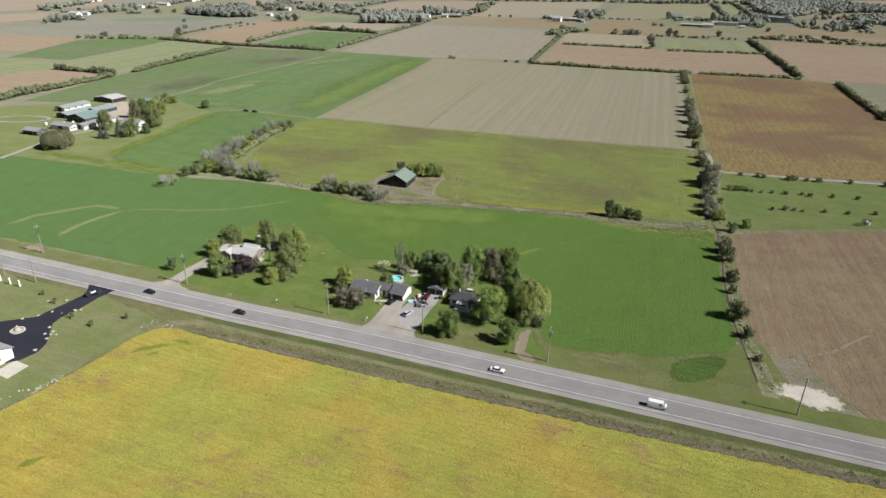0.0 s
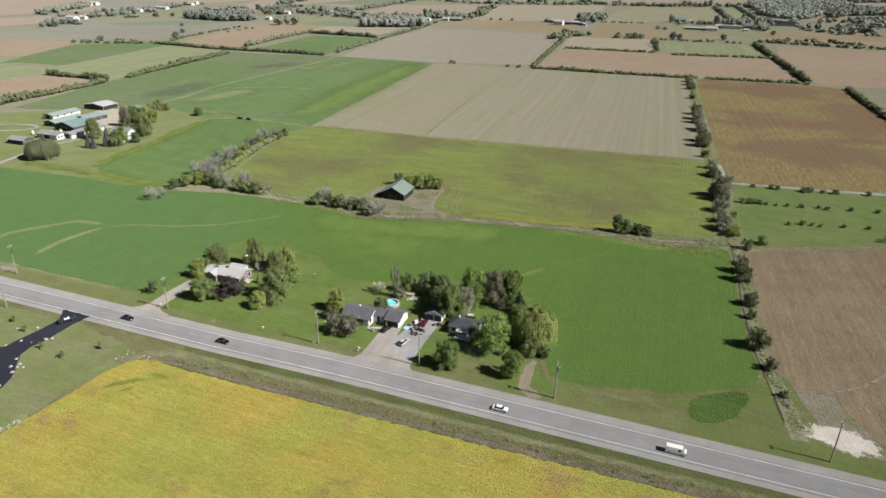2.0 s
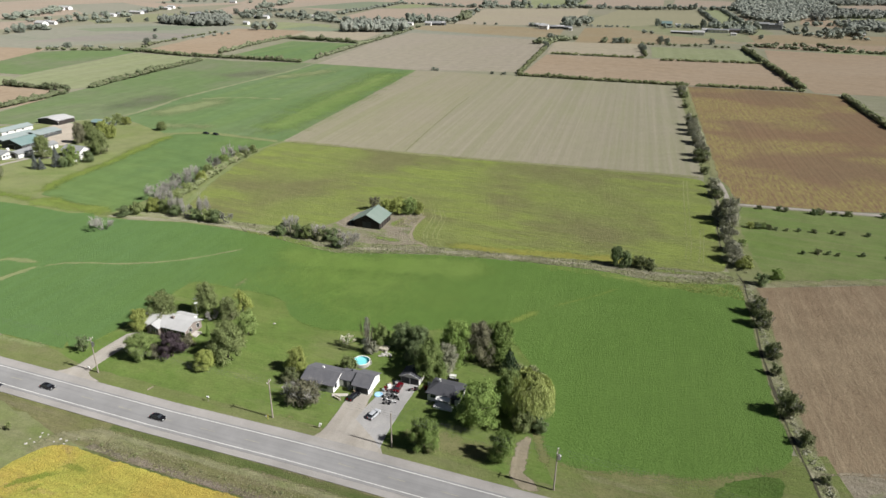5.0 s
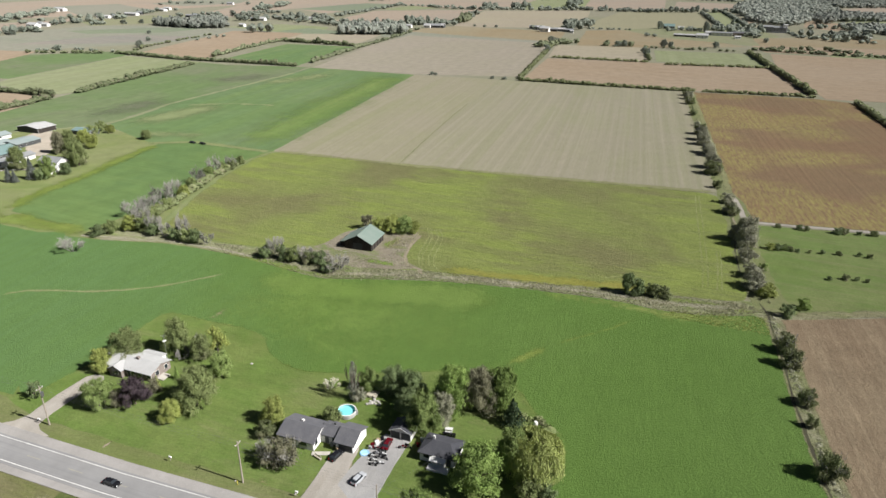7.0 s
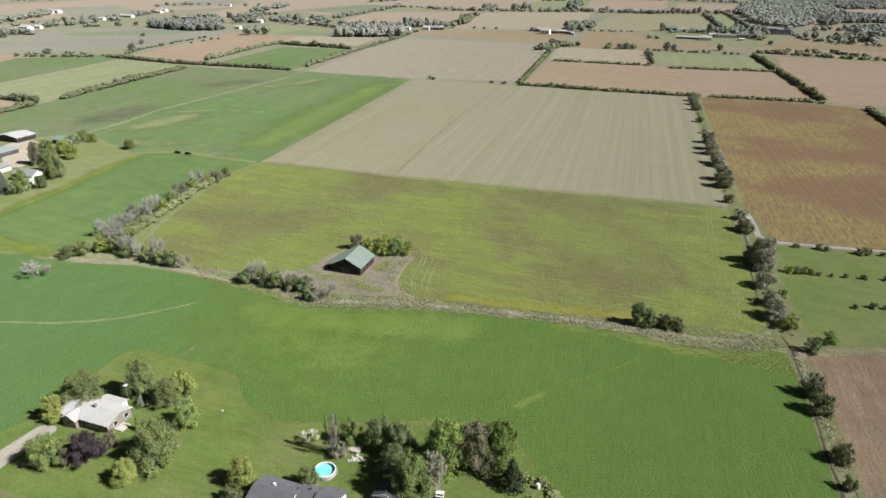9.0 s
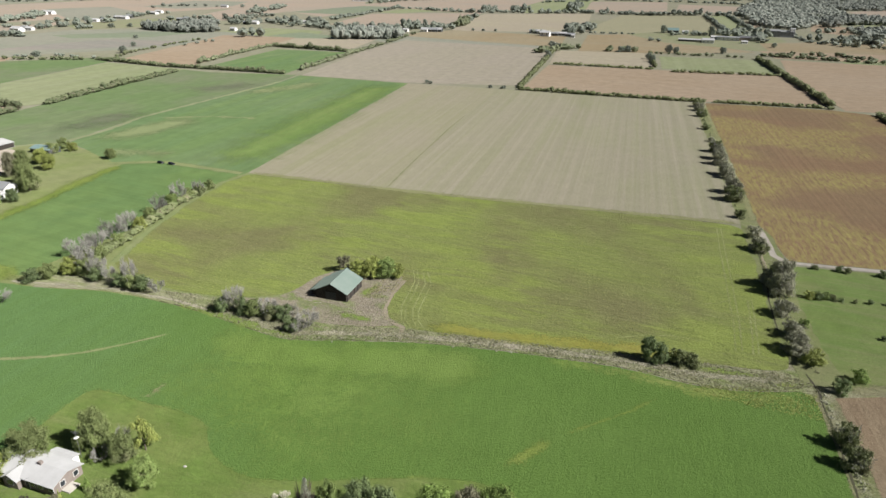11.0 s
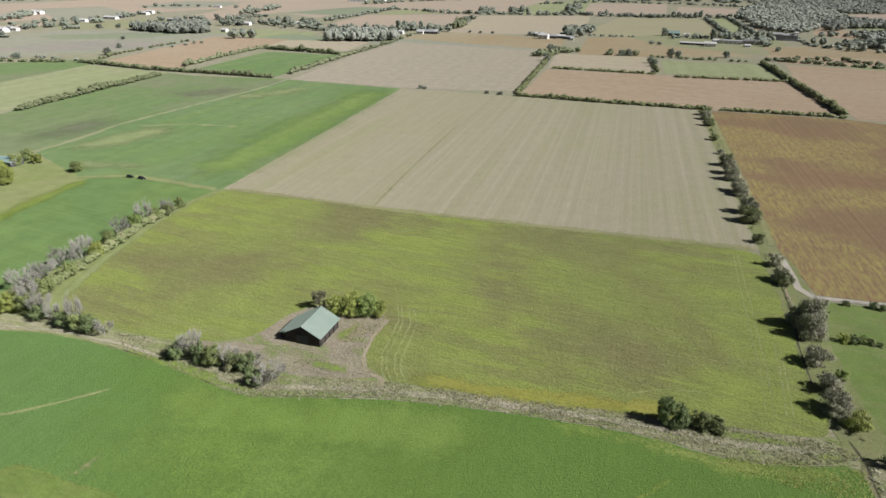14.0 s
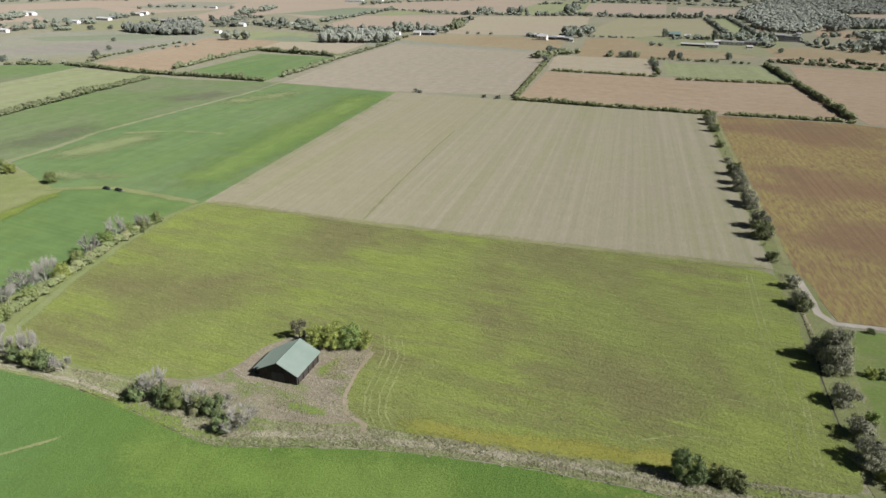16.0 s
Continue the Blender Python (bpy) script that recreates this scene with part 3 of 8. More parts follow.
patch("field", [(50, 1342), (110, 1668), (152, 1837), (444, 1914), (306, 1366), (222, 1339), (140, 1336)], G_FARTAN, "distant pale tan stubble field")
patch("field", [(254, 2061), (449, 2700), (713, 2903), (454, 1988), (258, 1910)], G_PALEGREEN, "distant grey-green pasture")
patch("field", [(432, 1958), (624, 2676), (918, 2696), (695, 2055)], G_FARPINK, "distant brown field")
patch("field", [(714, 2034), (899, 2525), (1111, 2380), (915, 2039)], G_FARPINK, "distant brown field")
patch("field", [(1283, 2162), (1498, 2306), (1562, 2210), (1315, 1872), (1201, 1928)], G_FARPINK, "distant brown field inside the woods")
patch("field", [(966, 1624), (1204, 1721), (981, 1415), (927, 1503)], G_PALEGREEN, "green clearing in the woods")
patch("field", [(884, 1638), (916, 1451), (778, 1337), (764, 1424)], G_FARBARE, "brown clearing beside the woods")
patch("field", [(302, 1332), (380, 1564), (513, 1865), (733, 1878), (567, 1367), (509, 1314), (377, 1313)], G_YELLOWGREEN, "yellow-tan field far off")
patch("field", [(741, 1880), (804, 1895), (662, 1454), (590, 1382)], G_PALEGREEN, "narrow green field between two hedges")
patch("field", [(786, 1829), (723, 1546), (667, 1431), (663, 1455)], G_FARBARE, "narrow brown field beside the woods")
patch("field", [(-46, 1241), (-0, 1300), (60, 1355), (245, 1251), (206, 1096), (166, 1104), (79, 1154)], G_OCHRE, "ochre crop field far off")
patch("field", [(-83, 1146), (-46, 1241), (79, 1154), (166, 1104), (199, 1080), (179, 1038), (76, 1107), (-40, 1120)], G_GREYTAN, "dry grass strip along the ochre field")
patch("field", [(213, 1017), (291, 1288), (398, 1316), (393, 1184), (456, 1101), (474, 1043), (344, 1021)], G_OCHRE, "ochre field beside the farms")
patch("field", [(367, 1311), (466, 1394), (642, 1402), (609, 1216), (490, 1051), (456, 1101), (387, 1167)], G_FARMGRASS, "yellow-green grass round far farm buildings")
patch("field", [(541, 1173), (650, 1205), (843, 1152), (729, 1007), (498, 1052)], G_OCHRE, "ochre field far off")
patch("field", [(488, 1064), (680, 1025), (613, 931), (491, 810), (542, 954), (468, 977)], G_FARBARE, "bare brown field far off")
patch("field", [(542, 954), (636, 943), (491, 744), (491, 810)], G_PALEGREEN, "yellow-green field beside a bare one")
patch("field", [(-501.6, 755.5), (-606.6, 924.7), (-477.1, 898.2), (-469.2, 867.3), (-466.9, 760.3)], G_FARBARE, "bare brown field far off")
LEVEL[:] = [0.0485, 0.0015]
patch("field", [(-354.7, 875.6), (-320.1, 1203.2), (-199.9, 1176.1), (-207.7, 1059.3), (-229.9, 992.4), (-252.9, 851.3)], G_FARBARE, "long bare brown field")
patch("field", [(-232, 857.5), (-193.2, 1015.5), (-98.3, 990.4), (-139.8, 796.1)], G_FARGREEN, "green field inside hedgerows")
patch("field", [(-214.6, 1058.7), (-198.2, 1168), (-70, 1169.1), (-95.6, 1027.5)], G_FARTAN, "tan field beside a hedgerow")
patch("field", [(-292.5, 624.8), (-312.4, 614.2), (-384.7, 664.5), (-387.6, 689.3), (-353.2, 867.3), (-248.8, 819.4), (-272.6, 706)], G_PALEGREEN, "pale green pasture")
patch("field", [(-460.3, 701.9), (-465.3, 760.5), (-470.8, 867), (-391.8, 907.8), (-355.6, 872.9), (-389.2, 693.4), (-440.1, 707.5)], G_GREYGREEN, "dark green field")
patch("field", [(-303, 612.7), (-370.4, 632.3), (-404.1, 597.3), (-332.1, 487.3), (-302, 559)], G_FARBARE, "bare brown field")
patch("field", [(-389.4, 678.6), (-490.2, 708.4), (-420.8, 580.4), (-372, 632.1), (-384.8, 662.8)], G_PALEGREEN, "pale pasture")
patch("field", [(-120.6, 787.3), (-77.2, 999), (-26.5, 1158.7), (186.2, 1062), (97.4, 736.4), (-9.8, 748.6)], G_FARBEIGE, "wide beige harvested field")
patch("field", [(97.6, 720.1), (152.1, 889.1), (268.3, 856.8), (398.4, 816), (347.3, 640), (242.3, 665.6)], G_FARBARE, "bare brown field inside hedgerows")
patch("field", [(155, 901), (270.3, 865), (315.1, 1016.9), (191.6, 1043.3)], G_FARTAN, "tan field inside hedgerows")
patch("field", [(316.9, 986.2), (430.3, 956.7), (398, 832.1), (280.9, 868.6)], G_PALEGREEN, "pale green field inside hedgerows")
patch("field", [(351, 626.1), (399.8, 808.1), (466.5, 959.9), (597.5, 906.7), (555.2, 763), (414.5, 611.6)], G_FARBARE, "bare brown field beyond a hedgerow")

patch("pasture", [(-330, 372), (-300, 352), (-180, 312), (-126, 300), (-126, 330), (-180, 350), (-320, 400)], G_FARMLAWN, "grass strip below the farmyard", z=0.03, category="ground")
patch("pasture", [(-313.5, 467.5), (-278.6, 478.2), (-218.2, 504.4), (-158, 461), (-167.8, 420), (-171.8, 390.2), (-182, 355.4), (-178.7, 338.2), (-135.8, 314.6), (-177.6, 326.3), (-306.2, 365.8), (-348.9, 391.7)], G_FARMLAWN, "rough yellow-green grass round the farmyard", category="ground")


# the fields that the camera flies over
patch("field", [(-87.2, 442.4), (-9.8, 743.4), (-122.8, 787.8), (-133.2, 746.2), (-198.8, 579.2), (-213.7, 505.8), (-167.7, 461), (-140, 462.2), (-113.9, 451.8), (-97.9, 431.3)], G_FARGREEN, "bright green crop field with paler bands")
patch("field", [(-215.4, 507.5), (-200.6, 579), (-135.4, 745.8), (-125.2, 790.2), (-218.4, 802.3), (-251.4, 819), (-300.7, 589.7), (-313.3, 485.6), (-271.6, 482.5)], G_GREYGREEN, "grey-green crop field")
patch("field", [(-179.2, 338.8), (-182.7, 355.2), (-172.3, 390.1), (-168.2, 419.9), (-160, 458), (-140, 460.7), (-91.3, 439.8), (-99.8, 416.8), (-109.3, 384.5), (-116, 358.2), (-128.3, 331.4), (-135.8, 315.6)], G_ALFALFA_L, "green crop field beside the farmyard")
patch("field", [(-87.2, 442.4), (-9.8, 743.4), (240.8, 665.6), (148.9, 369.1), (-9, 415)], G_BEIGE, "wide beige harvested field with pale drill rows")
patch("field", [(244.6, 657), (342.1, 629.2), (366, 608.4), (316.3, 456.4), (248.5, 337.8), (229.4, 317.1), (197.2, 319.3), (161, 327.3), (149.4, 330.6), (151.4, 341.9), (154.3, 357.2), (155.2, 372.5)], G_RUST, "rust-brown ripening crop field with yellow patches")
patch("field", [(-60.6, 299.9), (-79.9, 305.5), (-97.1, 316.1), (-109, 326.9), (-108.4, 357.7), (-104.6, 389.7), (-97, 424.7), (-87.2, 441.5), (-9, 414.2), (147.9, 368.2), (141.9, 347.8), (130.9, 313.3), (120.8, 285.3), (112.8, 258.6), (107.7, 255.3), (88, 259.9), (66.5, 264.9),
                (32.6, 271.9), (4.9, 278.5), (2.8, 280.9), (-5.6, 286.9), (-3.9, 300), (1.4, 316.4), (-12.9, 323.4), (-27.6, 320.5), (-33.4, 306.4), (-43.2, 299.9)], G_OLIVE, "olive cut hayfield with lighter green patches", step=4, wobble=0.4, smooth=2)
Z_HAY = LEVEL[0]
patch("field", [(145.3, 326.3), (197.3, 314.1), (243.7, 306.5), (315.6, 291.8), (294.2, 254.4), (151.6, 247.2), (122.3, 246.8), (126.1, 279.5), (136.2, 307.5)], G_PASTURE, "rough green pasture with rows of shrubs")
patch("field", [(115.1, 243.4), (146.4, 244.4), (250.2, 250.8), (253, 103.7), (145, 105.7), (104.4, 127.5), (101.4, 135.8), (100.3, 146), (101.7, 153.1), (95.1, 154), (86.7, 154.1), (93, 172.8), (101.5, 200.6), (108.6, 221.3)], G_BARE, "bare brown tilled field")
patch("rough_corner", [(88.3, 133.3), (123.8, 115.6), (166.4, 95.7), (145.1, 104.7), (104.4, 127.5), (101.4, 135.8), (100.3, 146), (101.7, 153.1), (95.1, 154), (86.7, 154.1), (86, 153.7)], G_MAUVE, "rough grass and weeds in the field corner", category="ground", step=2, wobble=0.9)
patch("grass_margin", [(-140, 312), (-100, 300), (-30, 277), (30, 268), (30, 300), (-60, 330), (-80, 440), (-112, 452), (-118, 400), (-130, 330)], G_FARMLAWN, "rough grass between hedge and hayfield", z=0.028, category="ground")
patch("weedy_ground", [(100, 238), (128, 236), (134, 262), (124, 272), (108, 262)], G_WEED, "rough weedy ground where the ditches meet", z=0.03, category="ground", step=3)
patch("weedy_ground", [(-60.6, 299.9), (-43.2, 298), (-35.4, 305.3), (-29.6, 318.4), (-9.9, 322.6), (1.9, 317.4), (-2.9, 300), (-4.9, 286.9), (3.1, 280.4), (-29.4, 279.1), (-47, 286)], G_MAUVE, "dry weedy ground round the old barn", category="ground", step=2, wobble=0.8, smooth=2)
patch("ditch_bank", [(-79.9, 303.6), (-60.6, 299.9), (-43.1, 290.1), (-27.5, 282.2), (4.9, 278.5), (32.6, 271.9), (66.5, 264.9), (88, 259.9), (109.8, 254.4), (114, 248.5), (101.6, 246.4), (84.6, 248.1), (65.3, 257.7), (50.9, 261.5), (32.1, 266.6), (4.9, 271.4), (-18.6, 272.5),
                     (-32.9, 272.5), (-44.1, 278.3), (-58.2, 286.8), (-73.2, 294.3), (-98, 304.5), (-120.8, 306), (-138.6, 310.6), (-125.5, 316.3), (-97.1, 314.2)], G_WEED, "ditch bank of dry weeds and tall grass", category="ground", step=2, wobble=0.7, smooth=2)
patch("hedge_bank", [(112.9, 248.4), (117.1, 247.6), (109.1, 221.3), (102.1, 200.6), (93.5, 172.8), (90.4, 155.9), (85.2, 131.2), (81.5, 133.1), (86, 155.7), (89.4, 172.9), (97.9, 201.5), (104.9, 221.9)], G_WEED, "dry grass strip under the hedge", category="ground", step=2, wobble=0.8)
patch("hedge_bank", [(110.3, 249.3), (112.8, 259.6), (119.8, 284.3), (129.8, 313.2), (140.9, 347.3), (147.9, 369.4), (240.1, 666.4), (247.7, 663.3), (156.2, 370.5), (154.4, 352.2), (150.4, 339.8), (145.4, 323.3), (137.2, 305.5), (126.3, 264.3), (122.3, 246.8)], G_DRYLAWN, "rough grass strip under the hedge", category="ground", step=4, wobble=1.0)
GREEN = [(29.2, 158.8), (41.5, 154.7), (62.7, 152), (84.9, 155.7), (88.9, 172.8), (97.4, 201.5), (104.4, 221.9), (112.4, 246.4), (101.6, 245.9), (84.6, 247.1), (65.3, 257.2), (50.9, 261), (32.1, 266.1), (4.9, 271.1), (-18.6, 271.8), (-32.9, 272),
         (-44.1, 277.8), (-58.2, 286.4), (-73.2, 293.8), (-98, 303.5), (-120.8, 305.5), (-138.6, 309.7), (-153.6, 314.5), (-116.2, 261.8), (-101, 205), (-94.3, 207.9), (-85, 225.8), (-83.1, 235.9), (-81.1, 242.2), (-78.6, 248.3), (-73, 246.9), (-64.4, 243.2), (-60.2, 241.5), (-52.4, 238.9), (-46, 235.7), (-43.3, 231.7), (-42.1, 227.9), (-40.3, 224.3), (-36.5, 219.9), (-32, 217), (-27.4, 215.2), (-13.5, 214.5),
         (7.8, 215.9), (26.6, 213.3), (31.9, 193.7), (35.7, 188.7), (34.2, 174.4), (28, 172.1)]
patch("field", GREEN, G_ALFALFA, "bright green alfalfa field", z=0.10, step=2.0, wobble=0.35, smooth=2)
patch("field", [(-154.5, 314.4), (-175.7, 323.5), (-306.2, 363), (-384.3, 307.2), (-125.7, 214.7), (-101, 205.5), (-108.6, 262.2), (-144.2, 315.1)], G_ALFALFA, "green crop field crossed by a pale track", z=0.095, step=3)
patch("field", [rd(-135.1, 126.6), rd(-123.6, 125.6), rd(-96.4, 126), rd(-67.1, 126.4), rd(-27.3, 127.3), rd(2.9, 128.2), rd(64.5, 130.6), rd(192.2, 134), (279.9, -128.6), (-183.8, -118), (-126, 85.4), (-105.9, 125.3), (-101.5, 132), (-96.7, 141.6), (-91.4, 152.3), (-88.6, 159.3)], G_SOY,
      "golden-yellow ripe soybean field", z=0.5, step=1.0, wobble=0.5, smooth=2)
patch("grass_margin", [rd(-190, 150), rd(-190, 190), (-98, 226), (-87, 256), (-58, 254), (-28, 225), (36, 220), (40, 170), rd(30, 149)], G_LAWN, "rough grass between lawn and crop", z=0.06, category="ground")
patch("lawn", [(-102, 204.5), (-94.3, 207.3), (-85, 225.2), (-83.1, 235.3), (-81, 241.6), (-78.5, 247.6), (-73, 246.3), (-64.4, 242.6), (-60.2, 240.9), (-52.4, 238.3), (-46.5, 235.3), (-43.9, 231.4), (-42.7, 227.7), (-40.8, 224), (-36.8, 219.4), (-32.3, 216.4), (-27.5, 214.6), (-13.5, 213.9), (7.8, 215.3), (26.4, 212.8), (31.6, 193.4), (35.2, 188.5), (33.7, 174.3), (27.7, 172.1), (28.8, 154.5), rd(-24, 150.7), rd(-153.9, 150.5)], G_LAWN,
      "mown green lawn round the houses", z=0.096, category="lawn", step=3, wobble=0.3, smooth=1)
patch("lawn", [(-89, 159.3), (-91.8, 152.3), (-97.2, 141.6), (-102, 132), (-106.4, 125.3), (-127, 85.4), (-219.8, 59.5), (-246.5, 145.7), rd(-247.3, 135.2), rd(-168.3, 135.1), rd(-127.3, 134.6), rd(-120.6, 128.6)], G_DRYLAWN, "thin dry lawn beside the black driveway", category="lawn", step=3, wobble=0.4, smooth=2)
patch("roadside_grass", [(28.4, 176), (24, 158), rd(-32, 148.6), rd(36, 148.6), (90, 131), (93, 160), (75, 161), (40, 161)], G_ROADGRASS, "rough roadside grass between crop and road", z=0.09, category="ground")
patch("verge", [rd(-389.2, 146.8), rd(-389.1, 153.9), rd(-168, 155.4), rd(-153.8, 151.7), rd(-24, 151.9), rd(-22.9, 155.8), rd(23.7, 159), rd(27.8, 155.9), rd(75.3, 156), rd(281.5, 157.6), rd(281.3, 147.4)], G_NORTHVERGE, "dry grass verge along the road", category="ground", step=4)
patch("verge", [rd(-389.2, 138.3), rd(-163.5, 138.1), rd(-57, 138), rd(3, 137.9), rd(281.1, 137.6), rd(281, 134.9), rd(85.3, 131.6), rd(2.9, 128.7), rd(-57.2, 127.2), rd(-106.2, 126.5), rd(-130.3, 127.1), rd(-163.5, 133.6), rd(-389.3, 133.6)], G_VERGE, "weedy ditch verge between road and soybeans", category="ground", step=3, wobble=0.8)
EDGE = ((-128, 126.2), (-96.4, 126), (-67.1, 126.4), (-27.3, 127.3), (2.9, 128.2), (64.5, 130.6), (192.2, 134))  # edge of the soybeans, along and across the road
strip("weed_band", [rd(u, 132.6 + 0.004 * (u + 128)) for u, v in EDGE], 3.4, G_WEEDBAND, "band of pale dead weeds along the ditch", wobble=0.6, category="ground")
strip("ditch_grass", [rd(u, 134.9 + 0.006 * (u + 128)) for u, v in EDGE[:-1]] + [rd(160, 136)], 4.2, G_DARKVERGE, "dark green grass on the ditch slope beside the road", wobble=0.4, category="ground", peak=0.95)
strip("stem_band", [rd(u, v + 1.6) for u, v in EDGE[:-1]], 4.4, G_DEADSTEM, "purplish-brown dead weed stems beside the soybeans", wobble=0.6, category="ground", peak=0.75)
# dark weeds, with the soybeans' cast shadow painted into the same line
strip("ditch_grass", [rd(u, v + 0.2) for u, v in EDGE], 1.3, G_DARKVERGE, "dark line of weeds and painted shade at the edge of the soybeans", z=0.149, wobble=0.3, category="ground", peak=0.9)
strip("sandy_patch", [(82, 139.3), (86.5, 138.6), (93, 135.6), (98.7, 133), (105, 130)], 17, G_SANDY, "bare pale sandy patch with streaks of weeds", z=0.118, wobble=1.8, category="ground", ends=0.4)
patch("weedy_patch", [(60.6, 144.8), (63.3, 149.9), (68.7, 152.6), (76, 153.7), (79.6, 153), (77.3, 148.9), (72.1, 143.5), (67.9, 141.3), (62.1, 141.2)], G_DARKCROP, "patch of darker green weeds", z=0.119, category="ground", step=1.0, wobble=0.9, smooth=1)
strip("earth_path", [(28, 170.5), (24.6, 164.3), (22.7, 158.9), (22.1, 155.2), (23.6, 151.9), (27.6, 149.6)], 5.6, G_PATH, "worn brown earth path beside the willow", z=0.121, wobble=0.6, ends=0.4)
strip("bare_patch", [(-160.5, 222.9), (-153.6, 222), (-149, 223.2), (-148.1, 226.4)], 13, G_PATH, "bare pale earth at the field's edge", z=0.1115, wobble=1.5, category="ground", ends=0.5)

strip("bare_patch", [(-70.3, 184.0), (-69.0, 186.4), (-67.3, 189.6)], 1.8, G_PATH, "worn pale scrape in the lawn", z=0.16, wobble=0.4, category="ground", ends=0.3, peak=0.8)

# tracks
strip("farm_track", [(-278.6, 478.2), (-218.2, 504.4), (-206.3, 533.3), (-199.7, 579.1), (-133.6, 746.1)], 3.4, G_PALEGREEN, "pale grass farm track between crops", wobble=1)
strip("farm_track", [(-169.5, 459), (-140, 462.6), (-113.9, 451.8), (-90.4, 441)], 8, G_TRACK, "grass track at the head of the field", wobble=0.8)
strip("farm_track", [(-237.5, 336.4), (-233.7, 365.7), (-226.3, 389.6), (-218.1, 402.4)], 3, M_GRAVEL, "pale gravel lane to the farmyard")
strip("field_track", [(153.2, 364.3), (151.2, 354), (148.2, 343.7), (145.7, 335.4), (147.4, 329), (161.1, 325.2), (197.2, 316.7), (244.8, 306.6)], 2.6, M_GRAVEL, "sandy track round the corner of the field", wobble=0.3)
strip("field_track", [(-179.2, 242.7), (-174.4, 246.5), (-172, 252.9), (-165.6, 257.7), (-159.5, 262), (-152.4, 266.4), (-143.8, 264.6), (-136.3, 262.7)], 5.0, G_TRACK, "faint dry track across the green field", z=0.104, wobble=0.6, ends=0.4)
strip("field_track", [(-149.8, 229.1), (-149.3, 235.8), (-147.3, 245.4), (-143.6, 252.4), (-140.3, 257.1), (-136.3, 262.7)], 4.4, G_TRACK, "faint dry track leading to the roadside", z=0.106, wobble=0.6, ends=0.6)
strip("field_track", [(-138.7, 256.4), (-134.3, 261), (-129.3, 262.8), (-120.5, 262.9), (-111.3, 262.1), (-98.4, 263.1), (-88.8, 265.4), (-79.9, 269.4), (-71.3, 274.2), (-65.4, 278.6)], 2.4, G_TRACK, "faint dry track across the green field", z=0.108, wobble=0.4, ends=0.3, peak=0.85)
strip("grass_strip", [(-184.1, 331.5), (-169.6, 327.6), (-155.7, 322.5), (-133.2, 313.7)], 14, G_BRIGHT, "yellow-green grass strip between two crops", z=0.110, wobble=1.5, ends=0.5, category="ground")
strip("field_edge", [(-107.5, 327), (-107.5, 357.8), (-103.6, 389.7), (-96, 424.8), (-86.1, 441.9)], 5, G_TRACK, "pale grass edge of the hayfield", z=Z_HAY + 0.012, wobble=0.7)
patch("field", [(-86.2, 441.6), (-8.8, 743.2), (71.5, 716.5), (60.9, 666.1), (38.3, 598.3), (23.1, 548), (3.2, 475.2), (-11.6, 416.5)], G_BEIGEDARK, "green-tinged part of the harvested field", z=Z_HAY - 0.0006)
strip("field_line", [(-11.6, 417.3), (3.2, 475.2), (23.1, 548), (38.3, 598.3)], 2.0, G_SEAM, "dark green seam between two drillings", z=Z_HAY + 0.001, wobble=0.4, peak=0.75, ends=0.6)
strip("bare_path", [(1.2, 272.9), (1.6, 279.8), (-3.4, 284.5), (-4.4, 292.4), (-2.5, 302.3), (1, 312.4)], 2.6, G_PATH, "bare earth path beside the weeds", z=Z_HAY + 0.02, wobble=0.4)

strip("bright_edge", [(6.1, 281.1), (32.6, 274.6), (66.5, 267.3), (87, 262.3)], 13.0, G_GOLD, "golden yellow strip of weeds along the hayfield", z=Z_HAY + 0.012, wobble=1.6, category="ground", ends=0.2, peak=0.72)
strip("bright_edge", [(-29.4, 274.2), (-47, 282.1), (-73.2, 296.2)], 6.0, G_BRIGHT, "bright grass edge along the ditch", z=0.108, wobble=0.8, category="ground", ends=0.2)
strip("bright_edge", [(40.2, 262), (64.6, 254.7), (81, 246.9), (96.4, 244.1), (109.9, 243.2)], 11.0, G_BRIGHT, "bright weedy edge of the green field", z=0.108, wobble=1.6, category="ground", ends=0.2, peak=0.55)

strip("green_weeds", [(82.9, 258.1), (93.2, 255.1), (103.6, 251.5), (110.9, 247.3)], 6.0, G_BRIGHT, "green weeds in the ditch", z=0.115, wobble=0.8, category="ground", ends=0.4, peak=0.8)
strip("green_weeds", [(-21.6, 289.4), (-13.7, 285.9), (-5.8, 283.4)], 7.0, G_BRIGHT, "green weeds in front of the barn", z=Z_HAY + 0.02, wobble=0.8, category="ground", ends=0.4, peak=0.7)
strip("green_weeds", [(-13.8, 298.7), (-9.9, 305.9), (-6.9, 311)], 5.0, G_BRIGHT, "green weeds beside the barn", z=Z_HAY + 0.02, wobble=0.8, category="ground", ends=0.4, peak=0.8)

strip("pale_zone", [(-85, 262), (-40, 254), (0, 246), (40, 240)], 90, G_LIME, "paler zone in the green crop", z=0.106, wobble=3, category="ground", ends=0.4, peak=0.65)
strip("pale_zone", [(-60, 277), (-41, 267), (-18, 262), (6, 261), (34, 254)], 28, G_LIME, "paler zone of the crop along the ditch", z=0.1075, wobble=2, category="ground", ends=0.4, peak=0.95)

strip("dry_grass_band", [(-45.1, 281.7), (-29.4, 276.7), (-7.8, 275.9), (5.1, 274.6), (32.1, 269), (51.3, 264.7), (66.6, 260.9), (86, 253.7), (109.8, 250.8)], 4.4, G_STRAW, "band of pale dry grass along the ditch", z=0.1165, wobble=0.6, category="ground", ends=0.4, peak=0.85)
